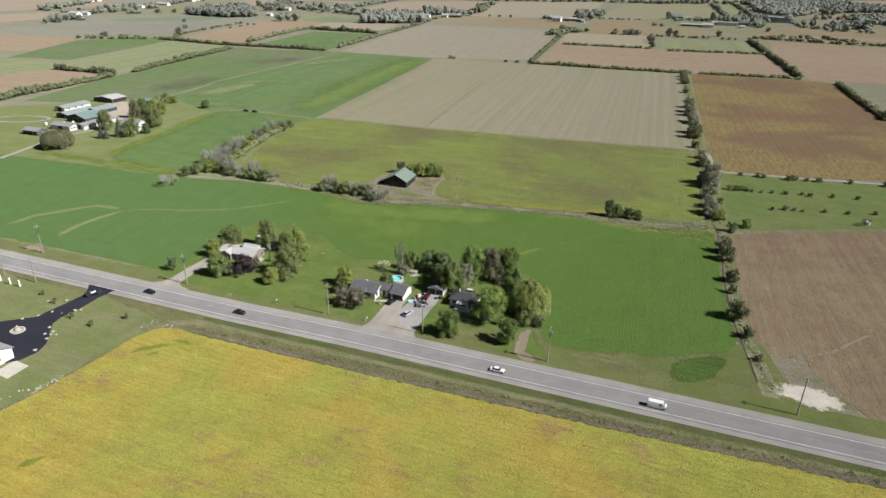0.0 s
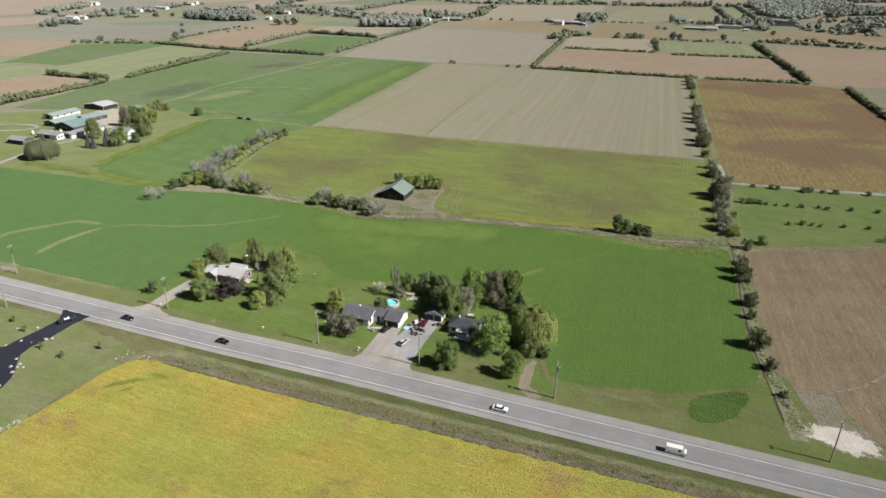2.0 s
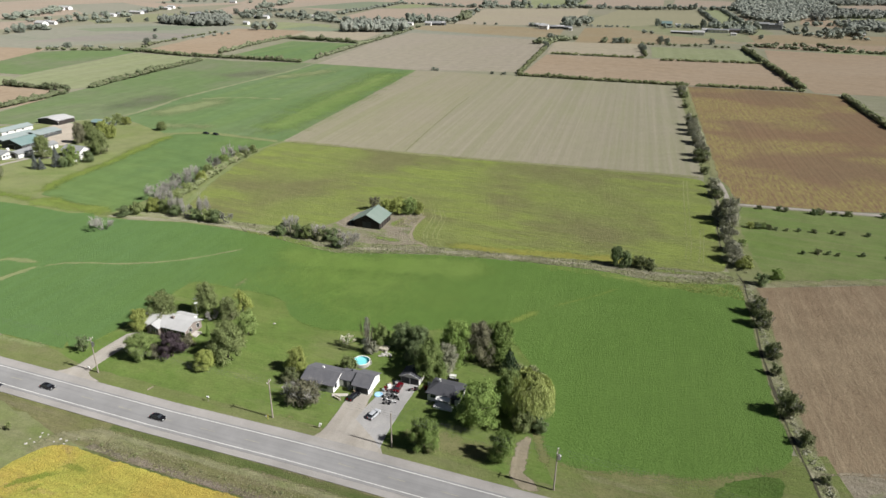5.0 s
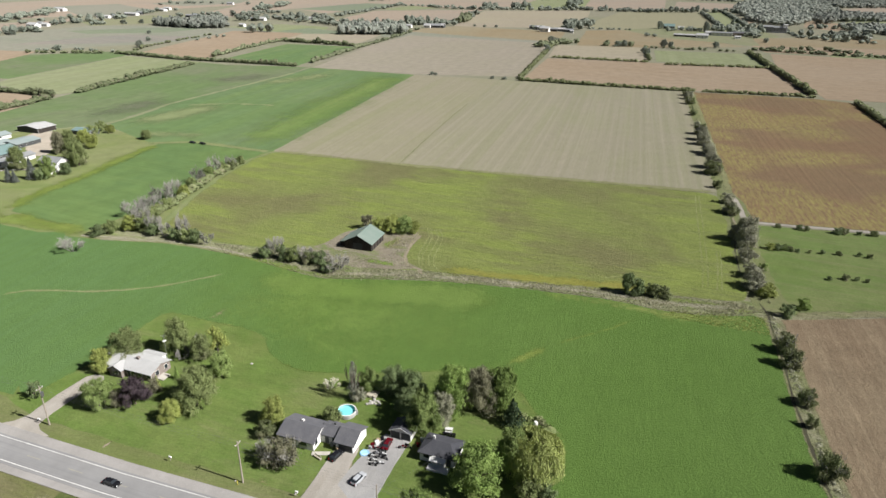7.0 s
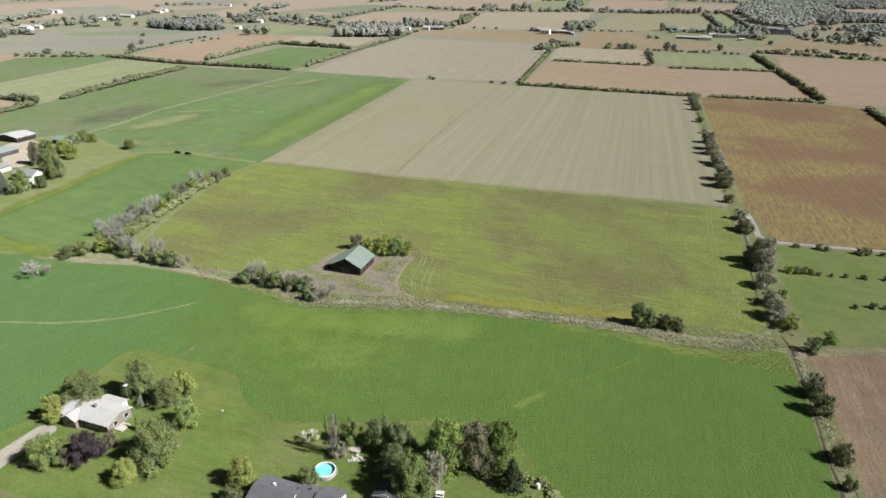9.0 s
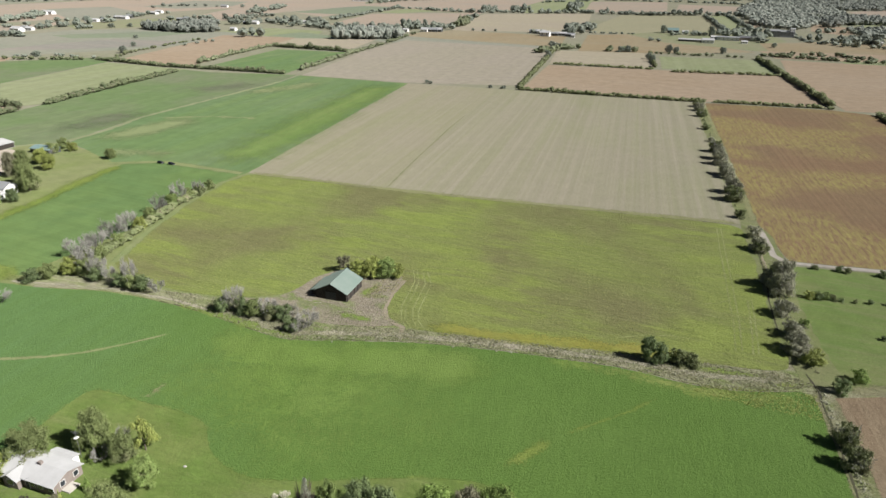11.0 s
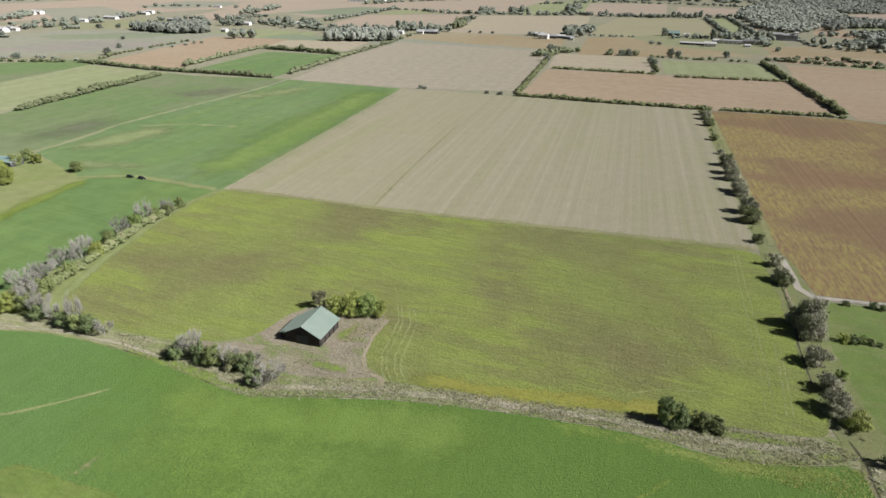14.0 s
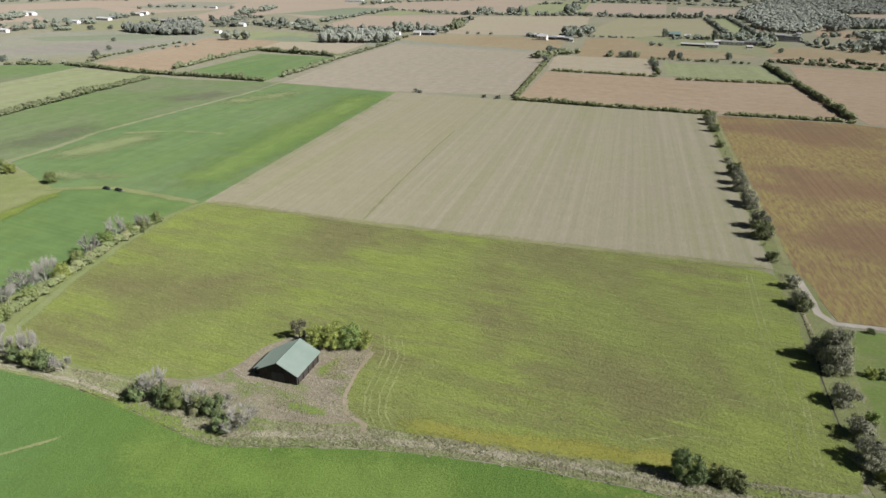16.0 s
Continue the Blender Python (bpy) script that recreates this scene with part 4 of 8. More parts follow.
strip("dry_grass_band", [(-138.6, 311.6), (-116.1, 308.2), (-97.1, 305), (-74.1, 297.1), (-58.7, 289.3)], 2.6, G_STRAW, "band of pale dry grass along the ditch", z=0.1165, wobble=0.4, category="ground", ends=0.4, peak=0.7)

# soft margins between crops
BANDS = (([(-205.8, 508.5), (-185.3, 530.5), (-172, 557.5), (-152.4, 579.7)], 26, G_BAND, 0.85), ([(-184.6, 576.6), (-150.4, 584.5), (-113.9, 577.8)], 5, G_BAND, 0.8), ([(-155.1, 677.6), (-123.3, 707.5), (-86.6, 748.1)], 26, G_BAND, 0.7),
         ([(-189.4, 485.1), (-162.1, 482.1), (-134.4, 477.3)], 16, G_BAND, 0.6), ([(-242.4, 523.2), (-223.7, 560.6), (-203.5, 614.1)], 34, G_DUSKY, 0.6), ([(-210.8, 682.6), (-177.4, 709.4), (-146.6, 743.3)], 34, G_DUSKY, 0.6))
for k, (pts, w, mt, pk) in enumerate((
    ([(-86.6, 442.8), (-9, 415.6), (67.4, 393.1), (148.9, 370)], 9, G_MARGIN, 0.7),
    ([(-106.4, 445.8), (-68.6, 593.5), (-29, 745.8)], 62, G_LUSH, 0.72),
    ([(-101, 205), (-94.3, 207.9), (-85, 225.8), (-83.1, 235.9), (-81.1, 242.2), (-78.6, 248.3), (-73, 246.9), (-64.4, 243.2), (-60.2, 241.5), (-52.4, 238.9), (-46, 235.7), (-43.3, 231.7), (-42.1, 227.9), (-40.3, 224.3), (-36.5, 219.9), (-32, 217), (-27.4, 215.2), (-13.5, 214.6), (7.8, 215.7), (26.4, 212.8), (31.9, 193.7), (35.7, 188.7), (34.2, 174.4)], 3.4, G_BRIGHT, 0.4),
    ([rd(-389.1, 153.9), rd(-237.9, 154.7), rd(-169, 155.4)], 4, G_TRACK, 0.6),
    ([(28.8, 158.5), (41.5, 154.7), (62.7, 152), (73.6, 153.8), (86, 155.7)], 7, G_SHADY, 0.5),
    ([(30.9, 152), (61.4, 143.8), (84.1, 137.3)], 9, G_SHADY, 0.6),
) + (
    ([(-88.6, 159.3), (-91.4, 152.3), (-96.7, 141.6), (-101.5, 132), (-105.9, 125.3), (-126, 85.4)], 5, G_SHADY, 1.0),
    ([(29, 155), (28.4, 164.1), (27.9, 172.1), (34.2, 175.4)], 5, G_SHADY, 0.8),
    ([rd(-66.7, 155.7), rd(-48.8, 156.7), rd(-32.9, 156.8)], 13, G_SHADY, 0.75),
    ([rd(-96.1, 152.6), rd(-84.4, 152.6)], 5, G_SHADY, 0.6),
    ([(-87.8, 162.3), (-81.5, 167.5), (-74.4, 169), (-58, 162.2)], 7, G_WEEDBAND, 1.002),
    ([(-87, 150.3), (-83.6, 153.4), (-79, 155), (-73.5, 157.2)], 3.6, G_SOYGREEN, 1.001),
    ([(-82.5, 149.6), (-79, 151.6), (-76.7, 153.9)], 2.6, G_SOYGREEN, 1.0),
    ([(-78.4, 158), (-73.8, 157.6), (-68.5, 155.1)], 3, G_SOYGREEN, 1.0),
    ([(-90.8, 106.7), (-88.8, 109), (-85.6, 111.8)], 3, G_SOYGREEN, 1.0),
) + (
    ([(244.6, 656), (155.2, 371.5)], 6, G_MARGIN, 0.8),
    ([(120.2, 246.2), (153.7, 247.3), (261.1, 253.4)], 8, G_WEEDBAND, 0.9),
    ([(90.6, 157.9), (93.5, 173.3), (102.1, 200.6), (109.1, 221.3), (116.1, 244.5)], 3, G_WEEDBAND, 0.8),
    ([(86, 155.7), (89.4, 172.9), (97.9, 201.5), (104.9, 221.9), (112.9, 248.4)], 2.4, G_WEEDBAND, 0.8),
    ([(-176.6, 335.8), (-153.5, 322.1), (-135.8, 313.7)], 12, G_YELLOWCROP, 0.7),
    ([(-226.6, 351.2), (-175.7, 330.2)], 12, G_YELLOWCROP, 0.7),
    ([(-179.2, 338.8), (-182.7, 355.2), (-172.3, 390.1), (-168.2, 419.9), (-160, 458)], 14, G_YELLOWCROP, 0.7),
    ([(-65.5, 242), (-62.4, 245), (-60.8, 248.2), (-59.6, 254.5)], 5, G_MARGIN, 0.5),
    ([(25.4, 218.2), (29.8, 221.2), (35.6, 225.4), (40.5, 228.4)], 5, G_YELLOWCROP, 0.75),
    ([(39.9, 228), (46.4, 231.6), (53.3, 234.8), (61.5, 238.8), (70, 244.3)], 2.2, G_YELLOWCROP, 0.6),
) + (
    ([(84.3, 154.1), (94.7, 154.3), (102.1, 153.8), (111.6, 156.7), (129.2, 167.1)], 3, G_PATH, 0.55),
)):
    strip("field_margin", pts, w, mt, "soft grassy margin between crops", z=(0.112 if pk < 1 else 0.506 if mt is G_SOYGREEN else 0.146) + 0.0008 * k, wobble=w * 0.12, category="ground", ends=0.5, peak=pk)
for pts, w, mt, pk in BANDS:
    strip("crop_band", pts, w * 1.5, mt, "pale band in the far green crop" if mt is G_BAND else "dull thin band in the far green crop", wobble=3, category="ground", ends=0.5, peak=pk)

# flat dark strips painted as the shade inside the ditches
strip("field_ditch", [(114.4, 254.6), (113.3, 246.4), (105.1, 221.6), (98.1, 201.5), (89.7, 173.2), (86.4, 156.7), (83, 141.3)], 1.3, G_DITCHSHADE, "narrow strip of painted ditch shade beside the hedge", z=0.138, wobble=0.4, category="ditch", peak=0.8)
strip("field_ditch", [(-97.1, 303.1), (-73.2, 294.1), (-57.7, 286.7), (-44.1, 278.1), (-32.4, 272.4), (-18.6, 272.1), (5.1, 271.3)], 0.8, G_DITCHSHADE, "narrow strip of painted ditch shade along the green field", z=0.138, wobble=0.2, category="ditch", peak=0.45)
strip("field_ditch", [(5.1, 271.3), (32.1, 266.4), (51.3, 261.3), (65.6, 257.4), (85.1, 247.7), (101.6, 246.2), (113, 246.4)], 0.7, G_DITCHSHADE, "narrow strip of painted ditch shade along the green field", z=0.138, wobble=0.2, category="ditch", peak=0.4)

strip("field_ditch", [(140.8, 338.7), (136.6, 325.8), (131.2, 311.2), (125.5, 298.2), (121.8, 287.7), (118.5, 278.2)], 0.9, G_DITCHSHADE, "narrow strip of painted ditch shade beside the hedge", z=0.138, wobble=0.25, category="ditch", peak=0.75)
strip("bare_path", [(141.6, 337.5), (137.5, 325.0), (135.6, 318.9)], 1.8, G_PATH, "bare earth beside the hedge ditch", z=0.1385, wobble=0.3, category="ground", ends=0.5, peak=0.8)


# the road
def band(name, u0, u1, v0, v1, z, mat, label, category):
    n = max(1, int((u1 - u0) / 12))
    vs = []
    for i in range(n + 1):
        u = u0 + (u1 - u0) * i / n
        b = -min(1.0, max(0.0, (-80 - u) / 40))  # the road's slight bend
        vs += [(*rd(u, v0 + b), z), (*rd(u, v1 + b), z), (*rd(u, v0 + b), z - 0.15), (*rd(u, v1 + b), z - 0.15)]
    f = []
    for i in range(n):
        k = 4 * i
        f += [(k, k + 4, k + 5, k + 1), (k + 2, k + 6, k + 4, k), (k + 1, k + 5, k + 7, k + 3)]
    return tagged(mesh_ob(name, vs, f, mat), label, category, kind="structure")


band("road_shoulder", -900, 600, 136.7, 148.4, 0.22, M_SHOULDER, "pale worn paved shoulders of the road", "road")
band("road", -900, 600, 138.5, 145.8, 0.26, M_ASPHALT, "grey two-lane asphalt road with worn wheel tracks", "road")
for v in (139.3, 145.15):
    band("edge_line", -900, 600, v - 0.09, v + 0.09, 0.266, M_LINE, "white painted edge line on the road", "road marking")
for k in range(-50, 34):
    band("centre_dash", k * 12, k * 12 + 4, 142.15, 142.29, 0.266, M_YELLOW_LINE, "faded centre dash on the road", "road marking")["group"] = "centre dashes of the road"

# ---- plants ----


def empty(name, m, label, category, group=""):
    ob = new(name)
    ob.empty_display_size = 0.5
    ob.matrix_basis = m
    return tagged(ob, label, category, group)


def tube(v, f, a, b, ra, rb, n=5):
    """Add a tapered tube from a to b to the lists."""
    a, b = Vector(a), Vector(b)
    d = (b - a).normalized()
    x = d.orthogonal().normalized()
    y = d.cross(x)
    k = len(v)
    for p, r in ((a, ra), (b, rb)):
        for i in range(n):
            t = 2 * math.pi * i / n
            v.append(tuple(p + (x * math.cos(t) + y * math.sin(t)) * r))
    for i in range(n):
        j = (i + 1) % n
        f.append((k + i, k + j, k + n + j, k + n + i))
    f.append(tuple(k + n + i for i in range(n)))


def leaf(v, f, p, nrm, size, r, droop=0.0):
    """Add one folded spray of leaves."""
    n = Vector((nrm[0] + r.uniform(-0.9, 0.9), nrm[1] + r.uniform(-0.9, 0.9), nrm[2] + r.uniform(-0.6, 0.9))).normalized()
    x = n.orthogonal().normalized()
    x.rotate(Matrix.Rotation(r.uniform(0, 6.28), 3, n))
    y = n.cross(x)
    s, w = size * r.uniform(0.6, 1.2), size * r.uniform(0.45, 0.9)
    p = Vector(p)
    k = len(v)
    v += [tuple(p - x * s), tuple(p - y * w - n * s * 0.25), tuple(p + x * s - Vector((0, 0, droop))), tuple(p + y * w - n * s * 0.2)]
    f += [(k, k + 1, k + 2), (k, k + 2, k + 3)]


def on_ball(r):
    z = r.uniform(-1, 1)
    t = r.uniform(0, 6.283)
    q = math.sqrt(1 - z * z)
    return Vector((q * math.cos(t), q * math.sin(t), z))


def lobed(seed, count, leaves, size, low=0.18, gap=0.12, point=0.0, fat=1.0):
    """A crown 2 wide and 1 high over the ground: clumps of sprays over an uneven egg, dark gaps between them."""
    r = random.Random(seed)
    lobes = []
    for i in range(count):
        a = 2.4 * i + r.uniform(-0.5, 0.5)
        z = low + 0.1 + (0.8 - low) * ((i + 0.5) / count) ** 0.8
        edge = math.sqrt(max(0.0, 1 - ((z - 0.42) / 0.62) ** 2)) * (1 - point * z)
        q = edge * r.uniform(0.45, 0.82) if i % 3 else edge * r.uniform(0.1, 0.4)
        h = r.uniform(0.17, 0.32) * (1.15 - 0.4 * z) * fat
        lobes.append((Vector((q * math.cos(a), q * math.sin(a), z)), h, h * r.uniform(0.42, 0.62)))
    weight = [h * w for _, h, w in lobes]
    v, f = [], []
    n = 0
    while n < leaves:
        c, h, w = r.choices(lobes, weight)[0]
        d = on_ball(r)
        if d.z < -0.35 and r.random() < 0.6:
            continue
        if noise.noise(Vector((d.x * 2 + c.x * 5, d.y * 2 + seed, d.z * 2 + c.z * 5))) < -0.5 + gap * 2:
            if r.random() < 0.8:
                n += 0.3
                continue
        k = r.uniform(0.55, 1.3) if r.random() < 0.86 else r.uniform(1.1, 1.6)
        p = c + Vector((d.x * h * k, d.y * h * k, d.z * w * k))
        if p.z < low:
            p.z = low + r.uniform(0, 0.08)
        leaf(v, f, p, (d.x * 1.3 + c.x * 0.7, d.y * 1.3 + c.y * 0.7, d.z * 1.2 + 0.35), size, r)
        n += 1
    for c, h, w in lobes:  # the dense inside of each clump
        for _ in range(9):
            d = on_ball(r) * r.uniform(0.1, 0.55)
            leaf(v, f, c + Vector((d.x * h, d.y * h, d.z * w)), (d.x, d.y, d.z), h * 0.55, r)
    return v, f


def stem(seed, top=0.7, spread=0.5, r0=0.05):
    r = random.Random(seed)
    v, f = [], []
    fork = Vector((r.uniform(-0.03, 0.03), r.uniform(-0.03, 0.03), 0.28))
    tube(v, f, (0, 0, -0.02), fork, r0, r0 * 0.75, 7)
    for i in range(5):
        a = 6.283 * i / 5 + r.uniform(-0.4, 0.4)
        q = r.uniform(0.2, spread)
        m = fork + Vector((q * 0.5 * math.cos(a), q * 0.5 * math.sin(a), 0.16))
        e = Vector((q * math.cos(a), q * math.sin(a), r.uniform(top - 0.2, top)))
        tube(v, f, fork, m, r0 * 0.55, r0 * 0.35, 5)
        tube(v, f, m, e, r0 * 0.35, r0 * 0.1, 4)
    return v, f


def bare(seed, levels=4, width=0.008, lean=0.85):
    """Leafless boughs and twigs, 2 wide and 1 high."""
    r = random.Random(seed)
    v, f = [], []

    def grow(p, d, length, rad, lev):
        q = p + d * length
        tube(v, f, p, q, rad, rad * 0.6, 4 if lev > 2 else 3)
        if lev == 0:
            return
        for _ in range(4 if lev > 1 else 6):
            e = (d + Vector((r.uniform(-1, 1), r.uniform(-1, 1), r.uniform(-0.25, 0.7))) * lean).normalized()
            grow(p + d * length * r.uniform(0.55, 1.0), e, length * r.uniform(0.55, 0.9), max(rad * 0.6, 0.003), lev - 1)

    for i in range(6):
        a = 6.283 * i / 6 + r.uniform(-0.6, 0.6)
        grow(Vector((0.1 * math.cos(a), 0.1 * math.sin(a), -0.02)), Vector((0.8 * math.cos(a), 0.8 * math.sin(a), 0.8)).normalized(), 0.30, width * 1.6, levels)
    zs = max(p[2] for p in v)
    xs = max(max(abs(p[0]), abs(p[1])) for p in v)
    return [(p[0] / xs, p[1] / xs, p[2] / zs) for p in v], f


def weeping(seed, strands=620):
    """A domed crown whose outer twigs hang down in curtains of uneven length."""
    r = random.Random(seed)
    v, f = [], []
    for _ in range(strands):
        a, q = r.uniform(0, 6.283), math.sqrt(r.random()) * 0.88
        lump = 0.75 + 0.5 * noise.noise(Vector((2.2 * math.cos(a) + seed, 2.2 * math.sin(a), 2.5 * q)))
        top = 0.56 + 0.42 * math.sqrt(max(0, 1 - (q / 0.95) ** 2)) * min(1.0, lump * r.uniform(0.85, 1.05))
        x, y = q * math.cos(a), q * math.sin(a)
        n = r.randint(7, 17)
        reach = r.uniform(0.2, 0.72) * lump if q > 0.45 else r.uniform(0.08, 0.25)
        sway = r.uniform(-0.05, 0.05)
        for i in range(n):
            k = (i + r.random()) / n
            z, o = top - reach * k, 1 + 0.16 * math.sqrt(k)
            if z > 0.05:
                leaf(v, f, (x * o + sway * k + r.uniform(-0.035, 0.035), y * o - sway * k + r.uniform(-0.035, 0.035), z), (math.cos(a), math.sin(a), 0.5), 0.021, r, 0.05)
    return v, f


def conical(seed, leaves=1100, size=0.06, power=1.0, tiers=0.28):
    r = random.Random(seed)
    v, f = [], []
    for _ in range(leaves):
        z = 1 - math.sqrt(r.random()) * 0.95
        a = r.uniform(0, 6.283)
        q = ((1 - z) ** power) * (1 - tiers + tiers * math.sin(z * 46 + a * 1.0)) * r.uniform(0.75, 1.05)
        leaf(v, f, (q * math.cos(a), q * math.sin(a), z), (math.cos(a), math.sin(a), 0.2), size, r, 0.03)
    return v, f


def airy(seed, leaves):
    """A narrow upright crown of loose sprays that thins out to bare tips."""
    r = random.Random(seed)
    v, f = [], []
    for _ in range(leaves):
        z = 0.06 + 0.86 * r.random() ** 1.35
        a = r.uniform(0, 6.283)
        q = (0.95 - 0.75 * z) * (0.75 + 0.5 * noise.noise(Vector((math.cos(a), math.sin(a), z * 6 + seed)))) * math.sqrt(r.random()) * 1.1
        leaf(v, f, (q * math.cos(a), q * math.sin(a), z), (math.cos(a), math.sin(a), 0.4), 0.036, r, 0.01)
    return v, f


PLANTS = {}
KINDS = {
    "broad": lambda s: (stem(s), lobed(s, 42, 9800, 0.0245, 0.04, 0.12, 0.15, 0.92)),
    "tall": lambda s: (stem(s, 0.85, 0.4), lobed(s + 50, 56, 11500, 0.0225, 0.02, 0.12, 0.3, 0.88)),
    "thin": lambda s: (stem(s, 0.85, 0.6), lobed(s + 80, 18, 1800, 0.042, 0.12, 0.25)),
    "shrub": lambda s: (stem(s, 0.5, 0.6, 0.04), lobed(s + 20, 18, 2000, 0.052, 0.0, 0.05, 0.0, 1.3)),
    "bare": lambda s: (stem(s, 0.4, 0.3, 0.035), bare(s, 4, 0.007, 0.62)),
    "scrub": lambda s: (bare(s, 3, 0.007), lobed(s + 65, 24, 2500, 0.042, 0.0, 0.1, 0.0, 1.3)),
    "willow": lambda s: (stem(s, 0.8, 0.6, 0.07), weeping(s, 2300)),
    "spruce": lambda s: (([], []), conical(s)),
    "poplar": lambda s: (bare(s, 3, 0.005, 0.3), airy(s, 1150)),
    "far": lambda s: (stem(s, 0.5, 0.4, 0.05), lobed(s + 30, 20, 1500, 0.055, 0.0, 0.05, 0.0, 1.25)),
}


def plant(name, kind, x, y, h, r, mat, label, category="tree", group="", variant=None, z=0.0):
    """A tree or bush at a plan place, h high with a crown of radius r."""
    rnd = random.Random(int(x * 31 + y * 17))
    s = (variant if variant is not None else rnd.randint(0, 2)) + 3 * list(KINDS).index(kind)
    key = (kind, s, mat.name)
    if key not in PLANTS:
        a, b = KINDS[kind](s + 11)
        made = []
        for nm, (v, f), mt in (("trunk", a, M_TWIG if kind in ("bare", "scrub") else M_BARK), ("crown", b, mat)):
            if not v:
                v, f = [], []
                tube(v, f, (0, 0, -0.02), (0, 0, 0.5), 0.06, 0.03, 6)
            me = bpy.data.meshes.new(nm)
            me.from_pydata(v, [], f)
            me.materials.append(mt)
            made.append((nm, me))
        PLANTS[key] = made
    root = empty(name, pose(x, y, z, 0, 0, rnd.uniform(0, 360)) @ Matrix.Diagonal((r, r, h, 1)), label, category, group)
    for nm, me in PLANTS[key]:
        ob = new(nm, me)
        ob.parent = root
    return root


def inside(x, y, pts):
    """Whether a plan place lies within an outline."""
    c = False
    for (x1, y1), (x2, y2) in zip(pts, pts[1:] + pts[:1]):
        if (y1 > y) != (y2 > y) and x < (x2 - x1) * (y - y1) / (y2 - y1) + x1:
            c = not c
    return c


def unit_blob():
    bm = bmesh.new()
    bmesh.ops.create_icosphere(bm, subdivisions=2, radius=1)
    v = [w.co.copy() for w in bm.verts]
    f = [tuple(w.index for w in p.verts) for p in bm.faces]
    bm.free()
    return v, f


BLOB_V, BLOB_F = unit_blob()


def far_tree(v, f, x, y, hh, rr, leaves, size, rn):
    """A tree some way off: a tapered stem, a lumpy mass of foliage with hollows, and loose sprays round it."""
    if rr < 1.3:  # low weeds have no stem and no solid heart
        for _ in range(leaves):
            d = on_ball(rn) * rn.uniform(0.4, 1.1)
            leaf(v, f, (x + d.x * rr, y + d.y * rr, max(0.08, hh * (0.4 + 0.45 * d.z))), (d.x, d.y, d.z + 0.4), 0.3 * rr, rn)
        return
    tube(v, f, (x, y, -0.1), (x, y, hh * 0.6), 0.05 * rr, 0.02 * rr, 4)
    k = len(v)
    shift = Vector((rn.uniform(0, 90), rn.uniform(0, 90), rn.uniform(0, 90)))
    mid, high = hh * rn.uniform(0.48, 0.56), hh * 0.46
    shape = []
    for d in BLOB_V:
        q = 0.86 + 0.52 * noise.noise(d * 1.9 + shift) + 0.25 * noise.noise(d * 4.3 + shift)
        shape.append(q)
        v.append((x + d.x * rr * q, y + d.y * rr * q, max(0.1, mid + d.z * high * q)))
    f += [tuple(k + i for i in p) for p in BLOB_F]
    for _ in range(leaves):
        n = rn.randrange(len(BLOB_V))
        d, q = (BLOB_V[n] + on_ball(rn) * 0.25).normalized(), shape[n] * rn.uniform(0.92, 1.2)
        leaf(v, f, (x + d.x * rr * q, y + d.y * rr * q, max(0.2, mid + d.z * high * q)), (d.x, d.y, d.z + 0.2), size * rr, rn)


def belt(name, pts, h, r, mat, label, gap=3.2, seed=1, leaves=30, missing=0.06, category="hedge", depth=0.0, kind="stuff", size=0.2):
    """A hedgerow or belt of trees along a plan line, with uneven heights and gaps."""
    rn = random.Random(seed)
    v, f = [], []
    for a, b in zip(pts, pts[1:]):
        n = max(1, int(math.dist(a, b) / gap))
        for i in range(n):
            if rn.random() < missing:
                continue
            t = (i + rn.random()) / n
            x, y = a[0] + (b[0] - a[0]) * t + rn.gauss(0, 0.4 + depth), a[1] + (b[1] - a[1]) * t + rn.gauss(0, 0.4 + depth)
            hh, rr = h * rn.uniform(0.6, 1.2), r * rn.uniform(0.7, 1.2)
            if noise.noise(Vector((x * 0.02, y * 0.02, seed))) > 0.25:
                hh *= 1.35
            far_tree(v, f, x, y, hh, rr, int(leaves * 1.6), size, rn)
    return tagged(mesh_ob(name, v, f, mat), label, category, kind=kind)


def wood(name, pts, gap, h, r, mat, label, seed):
    """A wood that fills a plan outline."""
    rn = random.Random(seed)
    v, f = [], []
    x = min(p[0] for p in pts)
    while x < max(p[0] for p in pts):
        y = min(p[1] for p in pts)
        while y < max(p[1] for p in pts):
            px, py = x + rn.uniform(-0.6, 0.6) * gap, y + rn.uniform(-0.6, 0.6) * gap
            if inside(px, py, pts) and noise.noise(Vector((px * 0.012, py * 0.012, seed))) > -0.42:
                far_tree(v, f, px, py, h * rn.uniform(0.65, 1.2), r * rn.uniform(0.6, 1.15), 11, 0.24, rn)
            y += gap
        x += gap
    return tagged(mesh_ob(name, v, f, mat), label, "woods", kind="stuff")


